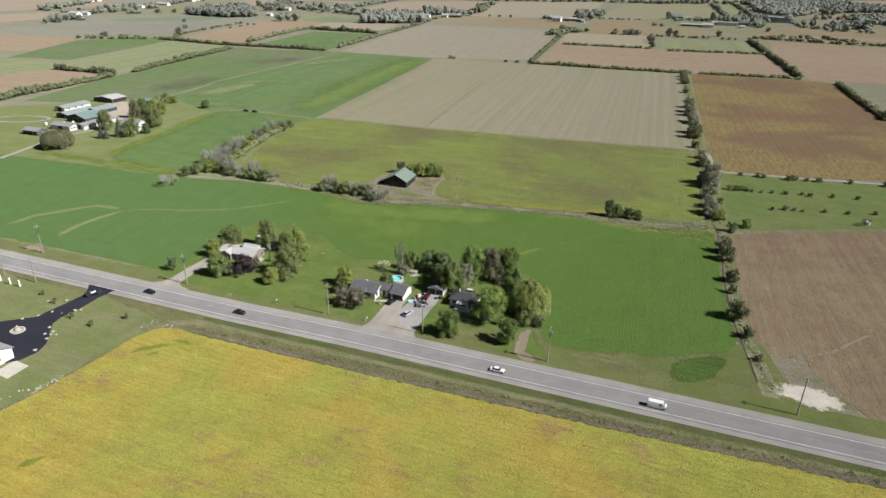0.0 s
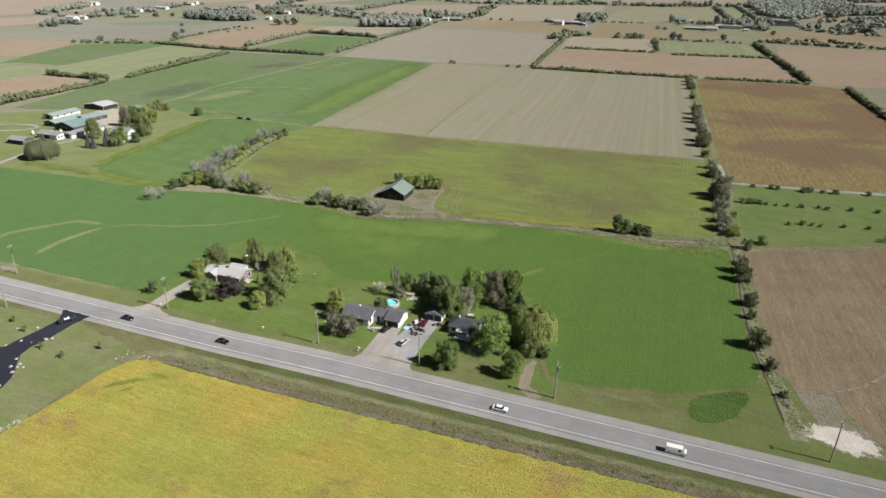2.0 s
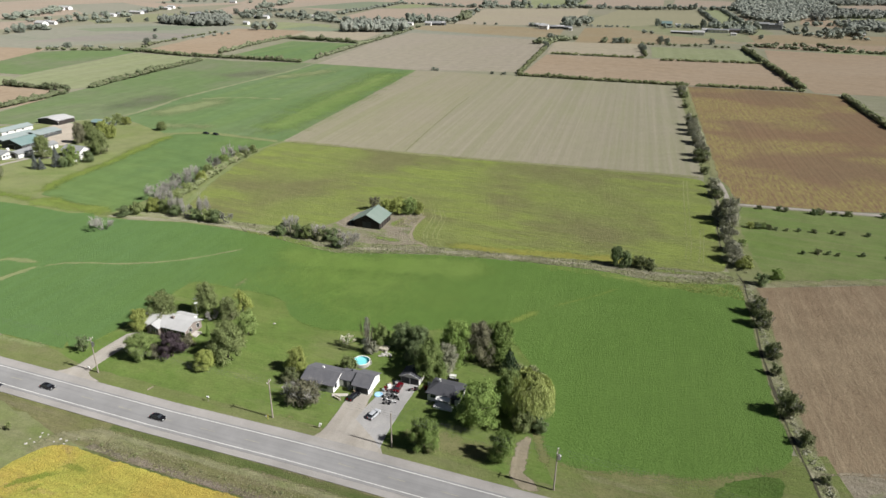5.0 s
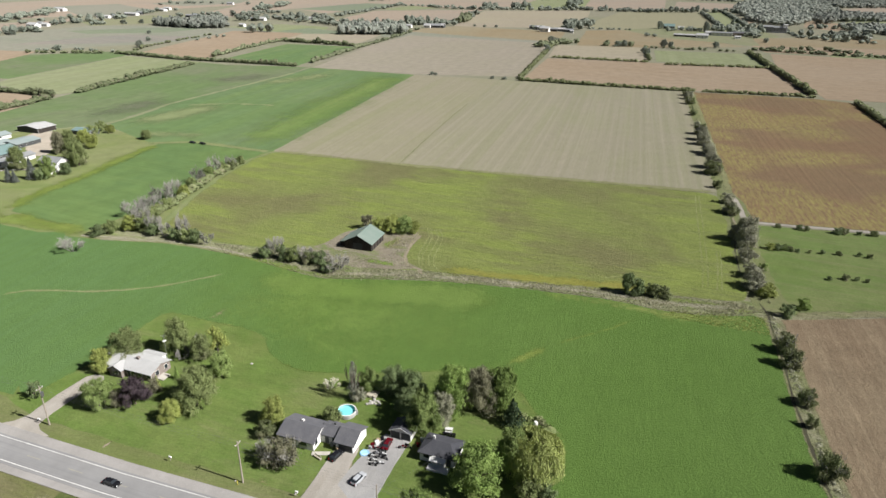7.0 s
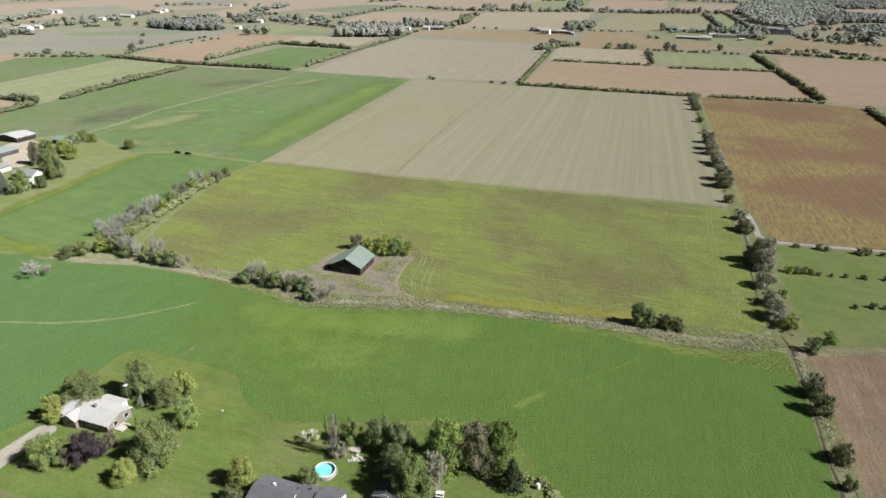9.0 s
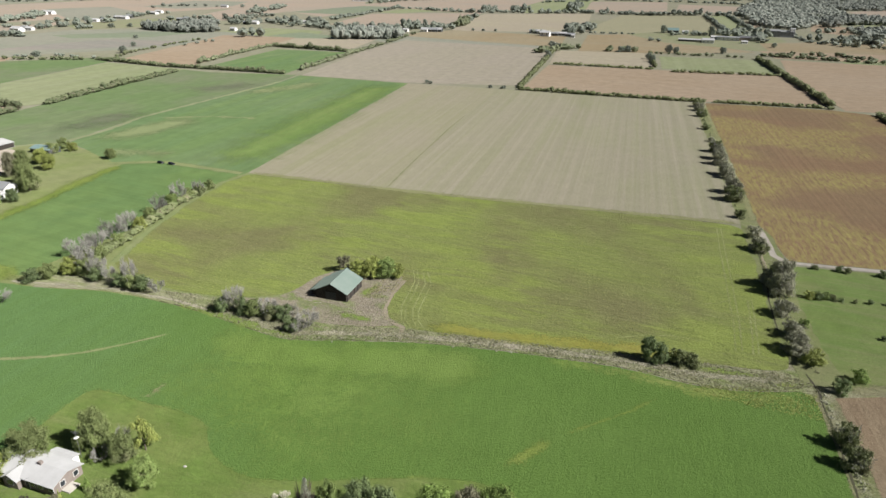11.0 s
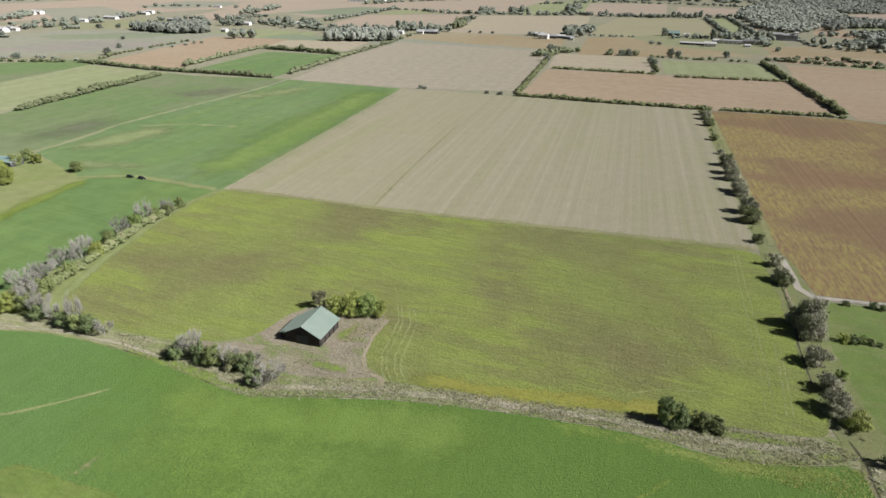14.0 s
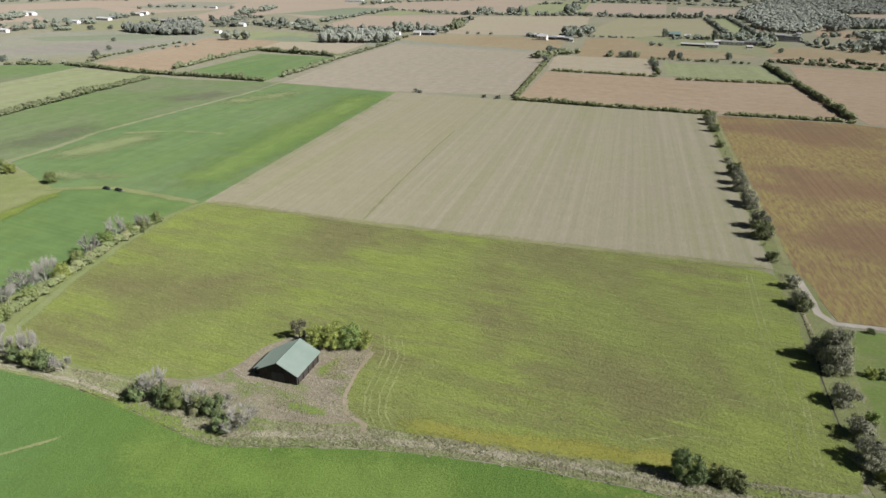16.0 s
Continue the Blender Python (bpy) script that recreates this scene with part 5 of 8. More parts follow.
def tufts(name, pts, n, h, mat, label, seed, z=0.0, clump=1.0):
    """Scattered grass and weed tufts inside a plan outline."""
    rn = random.Random(seed)
    xs, ys = [p[0] for p in pts], [p[1] for p in pts]
    v, f = [], []

    tries = 0
    while n > 0 and tries < 300000:
        tries += 1
        x, y = rn.uniform(min(xs), max(xs)), rn.uniform(min(ys), max(ys))
        if not inside(x, y, pts) or noise.noise(Vector((x * 0.13, y * 0.13, seed))) < rn.uniform(-0.7, 0.4):
            continue
        n -= 1
        s = h * rn.uniform(0.4, 1.3)
        for _ in range(3):
            a = rn.uniform(0, 6.283)
            w = s * rn.uniform(0.25, 0.5) * clump
            k = len(v)
            ox, oy = rn.uniform(-0.3, 0.3) * s, rn.uniform(-0.3, 0.3) * s
            v += [(x + ox - w * math.cos(a), y + oy - w * math.sin(a), z), (x + ox + w * math.cos(a), y + oy + w * math.sin(a), z), (x + ox + rn.uniform(-0.9, 0.9) * s, y + oy + rn.uniform(-0.9, 0.9) * s, z + s * 0.4)]
            f.append((k, k + 1, k + 2))
    return tagged(mesh_ob(name, v, f, mat), label, "weeds", kind="stuff")


# trees round the white-roofed house
G1 = "trees round the white-roofed house"
plant("tree", "broad", -83.2, 216.1, 7.0, 3.6, L_YELLOW, "small yellow-green tree beside the house", group=G1)
plant("tree", "broad", -78.9, 221.2, 9.5, 5.8, L_OLIVE, "olive-green tree behind the white-roofed house", group=G1)
plant("tree", "broad", -77, 200.6, 8.0, 4.6, L_GREEN, "leafy green tree beside the driveway", group=G1, variant=1)
plant("tree", "broad", -68.6, 201.6, 7.5, 4.6, L_PURPLE, "dark purple-leaved tree in front of the house", group=G1)
plant("shrub", "shrub", -72.6, 201, 4.5, 2.6, L_RUSSET, "russet shrub between two trees", "shrub", G1)
plant("shrub", "shrub", -65.8, 206, 4.0, 2.4, L_RUSSET, "russet shrub in front of the house", "shrub", G1)
plant("cedar", "spruce", -65.6, 208.3, 4.2, 1.1, L_YELLOW, "small yellow-green conical cedar by the wall", "tree", G1)
plant("cedar", "spruce", -62, 212.1, 4.5, 1.1, L_MAPLE, "small green conical cedar by the house corner", "tree", G1)
plant("tree", "tall", -66.4, 225.6, 11.0, 4.6, L_OLIVE, "tall olive and yellow tree on the lawn", group=G1)
plant("shrub", "bare", -63.4, 221.8, 4.0, 2.6, M_TWIG, "bare grey shrub on the lawn", "shrub", G1)
plant("tree", "broad", -58.8, 221.6, 7.6, 3.9, L_OLIVE, "olive-green tree on the lawn", group=G1, variant=2)
plant("shrub", "bare", -60.2, 225.4, 6.0, 2.6, M_TWIG, "leafless grey bush between two trees", "shrub", G1)
plant("tree", "thin", -55, 224.7, 8.5, 3.4, L_YELLOW, "yellowing thin tree on the lawn", group=G1)
plant("tree", "broad", -50.8, 213.5, 7.5, 3.8, L_GREEN, "green tree at the lawn's edge", group=G1)
plant("tree", "tall", -53.2, 201.1, 11.0, 6.4, L_OLIVE, "large green tree on the lawn", group=G1)
plant("tree", "broad", -57.4, 195, 6.0, 3.4, L_YELLOW, "small yellow-green tree on the lawn", group=G1)
plant("tree", "thin", -94.3, 203.8, 5.0, 2.4, L_DARK, "small dark tree beside the utility pole", group=G1)

# trees round the two grey-roofed houses
G2 = "trees round the grey-roofed houses"
plant("tree", "broad", -32.5, 194.2, 7.2, 3.7, L_YELLOW, "yellow-green tree beside the house", group=G2)
plant("tree", "scrub", -27.8, 180.4, 6.0, 4.8, L_RUSSET, "reddish-brown thin tree in front of the house", group=G2)
plant("shrub", "bare", -31.1, 181.6, 5.0, 3.8, M_TWIG, "bare grey-brown shrub in front of the house", "shrub", G2)
plant("tree", "broad", -18.7, 193.5, 5.0, 3.2, L_OLIVE, "small olive tree beside the pool", group=G2)
plant("poplar", "poplar", -14.5, 203.2, 12.5, 2.2, L_POPLAR, "tall narrow half-bare grey-green poplar", "tree", G2)
plant("shrub", "shrub", -13.2, 202.9, 3.6, 2.2, L_SCRUB, "grey-green shrub at the foot of the poplar", "shrub", G2)
plant("shrub", "bare", -20.6, 207.9, 3.0, 2.7, M_PALETWIG, "pale leafless ornamental shrub on the lawn", "shrub", G2)
plant("shrub", "shrub", -33.6, 189.4, 4.0, 2.6, L_HEDGE, "green shrub behind the house corner", "shrub", G2)
plant("tree", "broad", -10.9, 206.7, 7.0, 3.2, L_GREEN, "green tree at the garden's edge", group=G2)
plant("tree", "broad", -4.4, 205.6, 8.0, 4.6, L_DARK, "dark green tree behind the garden", group=G2)
plant("tree", "broad", 0.4, 203.2, 8.5, 4.6, L_DARK, "dark green tree behind the garden", group=G2)
plant("tree", "broad", -0.8, 197.6, 7.0, 3.9, L_DARK, "dark green tree behind the garage", group=G2)
plant("tree", "tall", 3.0, 190.3, 11.5, 5.2, L_GREEN, "large green tree behind the garage", group=G2)
plant("tree", "tall", 10.8, 199, 12.8, 6.2, L_MAPLE, "large green tree at the field's edge", group=G2, variant=2)
plant("tree", "tall", 16.9, 198.8, 12.4, 5.8, L_RUSSET, "large russet-tinged tree at the field's edge", group=G2)
plant("tree", "tall", 22.4, 199.3, 12.6, 5.4, L_MAPLE, "large green tree at the field's edge", group=G2, variant=1)
plant("tree", "broad", 8.0, 193.6, 9.0, 3.8, L_SCRUB, "grey-brown thin tree behind the garage", group=G2)
plant("spruce", "spruce", 24.6, 193.2, 7.8, 4.0, L_SPRUCE, "dark green spruce at the garden edge", "tree", G2)
plant("tree", "tall", 22.4, 176.5, 12.5, 5.0, L_GREEN, "tall green tree beside the willow", group=G2)
plant("willow", "willow", 27.0, 175.8, 12.8, 6.5, L_WILLOW, "large golden-green weeping willow", "tree", G2)
plant("tree", "broad", 14.6, 172.2, 11.0, 7.0, L_MAPLE, "broad green maple in front of the house", group=G2)
plant("tree", "broad", 1.7, 163.7, 8.5, 4.3, L_MAPLE, "green maple beside the driveway", group=G2)
plant("tree", "broad", 19, 159.5, 8.0, 3.7, L_MAPLE, "green tree beside the road", group=G2)
plant("shrub", "shrub", 25.2, 169, 5.5, 3.2, L_OLIVE, "olive shrub below the willow", "shrub", G2)
plant("shrub", "shrub", 29.2, 169.1, 3.5, 2.4, L_DARK, "dark shrub under the willow", "shrub", G2)

belt("garden_hedge", [(25.5, 195.6), (29, 195.6), (32, 193.9), (33.6, 190.2), (33.4, 186)], 1.7, 1.35, L_OLIVE, "low brown hedge round the garden corner", 0.9, 91, 30, 0.0, "hedge")

# hedge trees along the side boundary: offsets from a straight line to the far corner
G3 = "trees of the side hedge"
for x, y, h, r, k, m, lab in (
    (233.2, 639.7, 7, 5, "shrub", L_HEDGE, "hedge bush"), (228.2, 623.1, 8, 5, "scrub", L_SCRUB, "grey hedge tree"), (221.1, 600.4, 7, 5, "scrub", L_HEDGE, "dull green hedge tree"), (207.1, 555.9, 5, 4, "shrub", L_HEDGE, "hedge bush"),
    (196.1, 519.8, 4, 3, "shrub", L_SCRUB, "grey-green hedge bush"), (188, 493.9, 9, 5, "scrub", L_HEDGE, "dull green hedge tree"), (183, 477.4, 10, 5, "scrub", L_SCRUB, "nearly leafless grey hedge tree"), (179, 465, 9, 5, "scrub", L_SCRUB, "grey hedge tree"),
    (173, 444.4, 9, 5, "scrub", L_SCRUB, "nearly leafless grey hedge tree"), (172, 438.3, 7, 4, "scrub", L_SCRUB, "grey hedge tree"), (163, 413.4, 10, 5, "scrub", L_SCRUB, "nearly leafless grey hedge tree"), (159, 401, 9, 5.5, "scrub", L_HEDGE, "dull green hedge tree"),
    (150.9, 377.2, 5, 3, "shrub", L_HEDGE, "hedge bush"), (146.7, 354.7, 6, 3.6, "shrub", L_SCRUB, "grey-green hedge bush"), (141.6, 340.2, 7, 4, "scrub", L_SCRUB, "nearly leafless grey hedge tree"), (142, 338.2, 5, 3.5, "shrub", L_HEDGE, "hedge bush"),
    (133.4, 306.8, 13.5, 4.8, "scrub", L_SCRUB, "large grey hedge tree"), (131.4, 301.6, 10.5, 4.2, "scrub", L_SCRUB, "grey hedge tree"), (131.4, 310.3, 7, 4.5, "scrub", L_SCRUB, "grey hedge tree"),
) + (
    (124.6, 287.6, 7, 4.2, "scrub", L_SCRUB, "grey hedge tree"), (120.5, 274.7, 6, 4, "shrub", L_SCRUB, "grey-green hedge bush"), (127.6, 280.1, 3.5, 2, "shrub", L_GREEN, "small green bush"), (117.9, 265.9, 7.5, 4.2, "scrub", L_SCRUB, "nearly leafless grey hedge tree"),
    (116.4, 263.8, 5, 3.2, "shrub", L_SCRUB, "grey-green hedge bush"), (119, 258.9, 5.5, 3.6, "shrub", L_YELLOW, "yellow-green hedge bush"), (118.7, 245.6, 5.2, 2.6, "shrub", L_DARK, "dark round bush"), (126.7, 250.6, 4.6, 2.6, "shrub", L_MAPLE, "green round bush"),
    (107.3, 224.8, 7.5, 3.5, "scrub", L_HEDGE, "dull green hedge tree"), (105.4, 217.6, 7, 3.5, "scrub", L_HEDGE, "grey-green hedge tree"), (100.3, 200.4, 6, 2.8, "scrub", L_HEDGE, "grey-green hedge tree"), (97, 191.8, 4, 1.8, "shrub", L_HEDGE, "small hedge bush"),
    (91.5, 174.8, 8, 3.8, "scrub", L_HEDGE, "dull green hedge tree"), (90, 164, 4.5, 2.2, "shrub", L_HEDGE, "small hedge bush"), (87.9, 151.7, 2.4, 1.4, "shrub", L_HEDGE, "small hedge bush"),
):
    plant("hedge_tree" if h > 5.5 else "hedge_bush", k, x, y, h * 0.84, r * 1.0, m, lab + " on the field boundary", "tree" if h > 5.5 else "bush", G3)
belt("hedge_undergrowth", [(149.9, 372.1), (242.4, 661.7)], 1.6, 1.2, L_HEDGE, "low hedge undergrowth along the field boundary", 5.5, 3, 16, 0.2)
belt("hedge_undergrowth", [(118.1, 254.8), (130, 300), (148.9, 368)], 1.0, 0.9, L_WEED, "dry undergrowth along the field boundary", 3.0, 4, 14, 0.2)

# shrub rows in the pasture
G4 = "shrubs in the pasture rows"
for i, (x, y, s) in enumerate(((155.1, 322.8, 1.6), (163.2, 320.8, 1.9), (165.4, 319.4, 1.9), (176.7, 316, 2.3), (179.6, 315.8, 2.4), (185.3, 314.5, 1.5), (191.1, 313.5, 2.2), (205.9, 311.6, 2.0), (221, 307.3, 2.2),
                               (140, 299.6, 2.3), (142.5, 299, 2.3), (145, 298.6, 2.2), (147.4, 298, 1.8), (149.6, 296.8, 1.3), (154.1, 295.9, 1.1), (158.7, 295.3, 1.4), (164.6, 293.9, 1.5), (172, 292.8, 1.4), (174.8, 290.9, 1.6), (184.9, 289.9, 1.5), (195.6, 287.4, 1.6),
                               (148, 272.1, 1.3), (154.1, 272.3, 1.8), (157.7, 271.4, 1.3), (160.8, 270.1, 1.2), (170.3, 269.6, 1.4), (179.9, 268, 1.4), (191.6, 267.6, 1.6))):
    plant("bush", "shrub", x, y, s * 1.2, s * 0.9, (L_HEDGE, L_YELLOW, L_DARK, L_GREEN)[i % 4 if 9 <= i <= 12 else (i * 2) % 4 // 2 * 2], "small round bush in a pasture row", "bush", G4)
plant("tree", "bare", 179, 254.6, 4.5, 2.6, M_TWIG, "small leafless tree in the pasture")

# left hedge with leafless trees, and the thickets along the ditch
G5 = "trees of the ditch hedge"
for x, y, h, r, k, m, lab in (
    (-130.7, 295.3, 6.5, 5.6, "bare", M_TWIG, "lone leafless grey bush in the green field"),
    (-128.8, 311.2, 4.5, 3.6, "shrub", L_DARK, "dark bush"), (-124.4, 313.9, 5.5, 3.6, "broad", L_OLIVE, "olive bush"), (-117.9, 317.2, 6.5, 4, "broad", L_YELLOW, "yellow-green tree"), (-112.3, 316.6, 6.5, 4, "broad", L_OLIVE, "olive tree"),
    (-115.1, 320.3, 11, 5, "bare", M_TWIG, "tall leafless grey tree"), (-107.5, 315.5, 9, 4.5, "bare", M_TWIG, "leafless grey tree"), (-106.6, 312.1, 5, 3.4, "shrub", L_DARK, "dark bush"), (-101.8, 311.5, 7, 3.6, "bare", M_TWIG, "leafless grey bush"),
    (-96.6, 307.9, 5, 3.2, "shrub", L_DARK, "dark bush"), (-93.3, 308.6, 12, 3.6, "bare", M_TWIG, "tall leafless grey tree"), (-90.9, 305.4, 5.5, 3.2, "shrub", L_OLIVE, "olive bush"), (-87.4, 303.9, 6, 2.8, "shrub", L_DARK, "dark bush"), (-82.3, 302.8, 6.5, 3.2, "bare", M_TWIG, "leafless grey bush"),
    (-122.6, 331.8, 10, 6, "bare", M_TWIG, "leafless grey tree"), (-118.8, 338.8, 10, 5.5, "bare", M_TWIG, "leafless grey tree"), (-114.1, 329.5, 5.5, 4, "shrub", L_OLIVE, "olive bush"), (-117.4, 349.4, 10, 5.5, "bare", M_TWIG, "leafless grey tree"), (-112.7, 343, 5, 3.4, "shrub", L_OLIVE, "olive bush"),
) + (
    (-116, 358.2, 11, 5.5, "bare", M_TWIG, "leafless grey tree"), (-111.2, 360.4, 5.5, 4, "broad", L_YELLOW, "yellow-green bush"), (-111.2, 371, 6, 3.6, "broad", L_OLIVE, "olive bush"), (-110.7, 380.6, 9, 4.8, "bare", M_TWIG, "leafless grey tree"), (-108.4, 389.4, 6, 4, "broad", L_GREEN, "green bush"),
    (-107.9, 396.1, 11, 4.5, "bare", M_TWIG, "leafless grey tree"), (-104.6, 400.2, 5, 3.4, "shrub", L_OLIVE, "olive bush"), (-102.7, 408, 8, 3.8, "bare", M_TWIG, "leafless grey tree"), (-100.8, 405.3, 5, 3, "shrub", L_HEDGE, "hedge bush"), (-98.9, 414, 5, 3, "shrub", L_OLIVE, "olive bush"),
    (-56.3, 290.2, 5, 3.2, "shrub", L_DARK, "dark bush"), (-53.6, 292, 10, 4.6, "bare", M_TWIG, "leafless grey tree"), (-50, 288.8, 5.5, 3, "shrub", L_DARK, "dark bush"), (-45.6, 286.9, 6, 3.6, "broad", L_OLIVE, "olive bush"), (-41.7, 287.8, 7, 4.4, "bare", M_TWIG, "leafless grey tree"), (-39.7, 285.4, 5, 3.0, "shrub", L_HEDGE, "hedge bush"),
    (-35.8, 284.2, 5.5, 3.2, "shrub", L_DARK, "dark bush"), (-33.9, 286.7, 4, 3.6, "bare", M_TWIG, "leafless grey bush"), (-29.9, 277.6, 5.0, 3.2, "bare", M_TWIG, "leafless grey bush"), (-28, 279.7, 7.5, 4.2, "bare", M_TWIG, "leafless grey bush"), (-32.4, 278, 4.0, 2.6, "shrub", L_DARK, "dark bush"),
) + (
    (-21.2, 319.9, 6.5, 3.6, "thin", L_RUSSET, "russet bush behind the barn"), (-15.3, 315.9, 6.5, 4.2, "broad", L_YELLOW, "yellow-green bush beside the barn"), (-10.4, 315.7, 7.5, 4.8, "broad", L_YELLOW, "green bush beside the barn"), (-5, 315, 7.5, 5.0, "broad", L_GREEN, "green bush beside the barn"),
    (-1.5, 315.2, 5.5, 3.4, "broad", L_YELLOW, "yellow-green bush beside the barn"),
    (72.2, 261.6, 8, 3.0, "broad", L_DARK, "dark tree on the ditch bank"), (75.2, 260.5, 6, 3.2, "shrub", L_DARK, "dark bush on the ditch bank"), (79.8, 259.5, 5, 2.8, "shrub", L_HEDGE, "hedge bush on the ditch bank"), (83.4, 258.3, 4.5, 2.8, "shrub", L_HEDGE, "hedge bush on the ditch bank"),
):
    plant("tree" if h > 6.4 else "bush", k, x, y, h, r, m, lab if len(lab.split()) > 3 else lab + " along the field ditch", "tree" if h > 6.4 else "bush", G5)
belt("thicket", [(-100.8, 412), (-106.5, 389.5), (-109.3, 365.4), (-113.2, 344), (-114.1, 326.6)], 3.4, 2.2, L_HEDGE, "thick undergrowth below the leafless trees", 1.5, 6, 26, 0.05, "undergrowth")

# far hedgerows
belt("hedgerow", [(93.9, 713.9), (161.1, 687.9), (235.9, 662.9), (248.8, 660.5)], 3.4, 2.8, L_HEDGE, "clipped dark green hedgerow between fields", 2.0, 11, missing=0.03)
belt("hedgerow", [(255.2, 659.3), (345.2, 634.6)], 3.2, 2.8, L_HEDGE, "dark green hedgerow with gaps", 2.4, 12, missing=0.15)
belt("hedgerow", [(95.5, 722.7), (144.9, 895.5), (186.5, 1042.3)], 3.6, 3.0, L_HEDGE, "hedgerow climbing between fields", 2.6, 13)
belt("hedgerow", [(159.1, 896), (266.1, 859.4)], 3.2, 2.8, L_HEDGE, "hedgerow between far fields", 2.4, 14)
belt("hedgerow", [(272.3, 868.2), (313, 1014.6)], 4.0, 2.6, L_HEDGE, "uneven hedgerow between far fields", 3.2, 15, missing=0.2)
belt("hedgerow", [(283.6, 840.6), (396.1, 817.7)], 3.2, 2.8, L_HEDGE, "hedgerow between far fields", 2.4, 16)
belt("hedgerow", [(348.4, 642.1), (396.3, 812.7), (439, 967.2)], 5.0, 3.2, L_HEDGE, "tall hedgerow along the field", 1.8, 17)
belt("hedgerow", [(366, 608.4), (343.1, 541.3), (316.3, 456.4)], 4.0, 2.8, L_HEDGE, "hedgerow along the brown crop", 2.0, 33)
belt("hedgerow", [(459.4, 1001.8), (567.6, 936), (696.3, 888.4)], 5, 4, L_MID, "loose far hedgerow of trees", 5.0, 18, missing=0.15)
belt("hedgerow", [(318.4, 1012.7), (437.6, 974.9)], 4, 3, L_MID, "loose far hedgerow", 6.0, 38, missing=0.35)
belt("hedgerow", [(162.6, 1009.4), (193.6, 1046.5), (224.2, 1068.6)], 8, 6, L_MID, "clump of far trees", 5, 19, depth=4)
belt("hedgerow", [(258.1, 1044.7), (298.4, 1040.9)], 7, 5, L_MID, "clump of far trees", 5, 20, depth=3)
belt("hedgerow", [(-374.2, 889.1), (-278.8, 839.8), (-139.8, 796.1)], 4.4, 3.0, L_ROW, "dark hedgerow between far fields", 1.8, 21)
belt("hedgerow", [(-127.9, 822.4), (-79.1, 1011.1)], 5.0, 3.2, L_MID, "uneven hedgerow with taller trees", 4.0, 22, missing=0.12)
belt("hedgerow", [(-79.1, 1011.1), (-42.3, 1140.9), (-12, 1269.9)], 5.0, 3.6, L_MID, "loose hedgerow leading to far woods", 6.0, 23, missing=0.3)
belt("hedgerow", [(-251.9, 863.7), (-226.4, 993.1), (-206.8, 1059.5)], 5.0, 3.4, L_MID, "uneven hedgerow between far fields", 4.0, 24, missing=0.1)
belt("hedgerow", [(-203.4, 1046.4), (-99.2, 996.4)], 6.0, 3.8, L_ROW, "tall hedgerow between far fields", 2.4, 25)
belt("hedgerow", [(-290.8, 624.1), (-275.2, 702), (-253.3, 803.7)], 4.6, 3.2, L_ROW, "yellowing hedgerow between pastures", 2.4, 26, missing=0.1)
belt("hedgerow", [(-332.1, 487.3), (-312.4, 548.9), (-299.8, 595.2)], 5, 3.6, L_ROW, "hedgerow beyond the farmyard", 2.2, 27)
belt("hedgerow", [(-303, 608.2), (-370.4, 632.3)], 4, 3.0, L_ROW, "dark hedgerow between pastures", 2.0, 28)
belt("hedgerow", [(-390.5, 888.6), (-486, 884.9)], 4, 3.2, L_ROW, "far dark hedgerow", 6, 29, missing=0.35)
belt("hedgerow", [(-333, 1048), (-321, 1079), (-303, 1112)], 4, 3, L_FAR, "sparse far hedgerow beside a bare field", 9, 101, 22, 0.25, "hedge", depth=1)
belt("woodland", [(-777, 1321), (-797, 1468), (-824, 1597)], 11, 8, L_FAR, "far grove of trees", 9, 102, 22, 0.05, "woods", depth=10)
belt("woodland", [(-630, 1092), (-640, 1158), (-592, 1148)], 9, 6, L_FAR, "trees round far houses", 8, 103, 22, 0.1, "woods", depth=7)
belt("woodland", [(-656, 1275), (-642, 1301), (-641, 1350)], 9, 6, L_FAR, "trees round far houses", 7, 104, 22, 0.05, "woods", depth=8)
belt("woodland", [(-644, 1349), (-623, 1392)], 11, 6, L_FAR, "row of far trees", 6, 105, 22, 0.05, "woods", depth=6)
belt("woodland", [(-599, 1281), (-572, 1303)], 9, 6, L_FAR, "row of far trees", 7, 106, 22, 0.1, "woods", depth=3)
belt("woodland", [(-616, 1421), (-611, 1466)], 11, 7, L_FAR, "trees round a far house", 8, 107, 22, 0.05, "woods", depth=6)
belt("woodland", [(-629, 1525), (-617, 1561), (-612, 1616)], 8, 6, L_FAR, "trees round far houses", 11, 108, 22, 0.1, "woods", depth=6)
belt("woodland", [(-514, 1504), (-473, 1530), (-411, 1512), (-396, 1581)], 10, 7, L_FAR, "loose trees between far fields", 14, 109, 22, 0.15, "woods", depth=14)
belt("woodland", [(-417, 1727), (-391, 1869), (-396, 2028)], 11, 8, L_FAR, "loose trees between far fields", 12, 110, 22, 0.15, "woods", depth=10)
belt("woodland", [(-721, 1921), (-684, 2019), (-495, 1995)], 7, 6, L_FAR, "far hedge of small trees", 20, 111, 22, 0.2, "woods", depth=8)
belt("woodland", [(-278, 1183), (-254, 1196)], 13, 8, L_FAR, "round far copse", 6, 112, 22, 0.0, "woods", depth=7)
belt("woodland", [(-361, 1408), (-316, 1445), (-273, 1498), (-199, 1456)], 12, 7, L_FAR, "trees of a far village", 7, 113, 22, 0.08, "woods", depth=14)
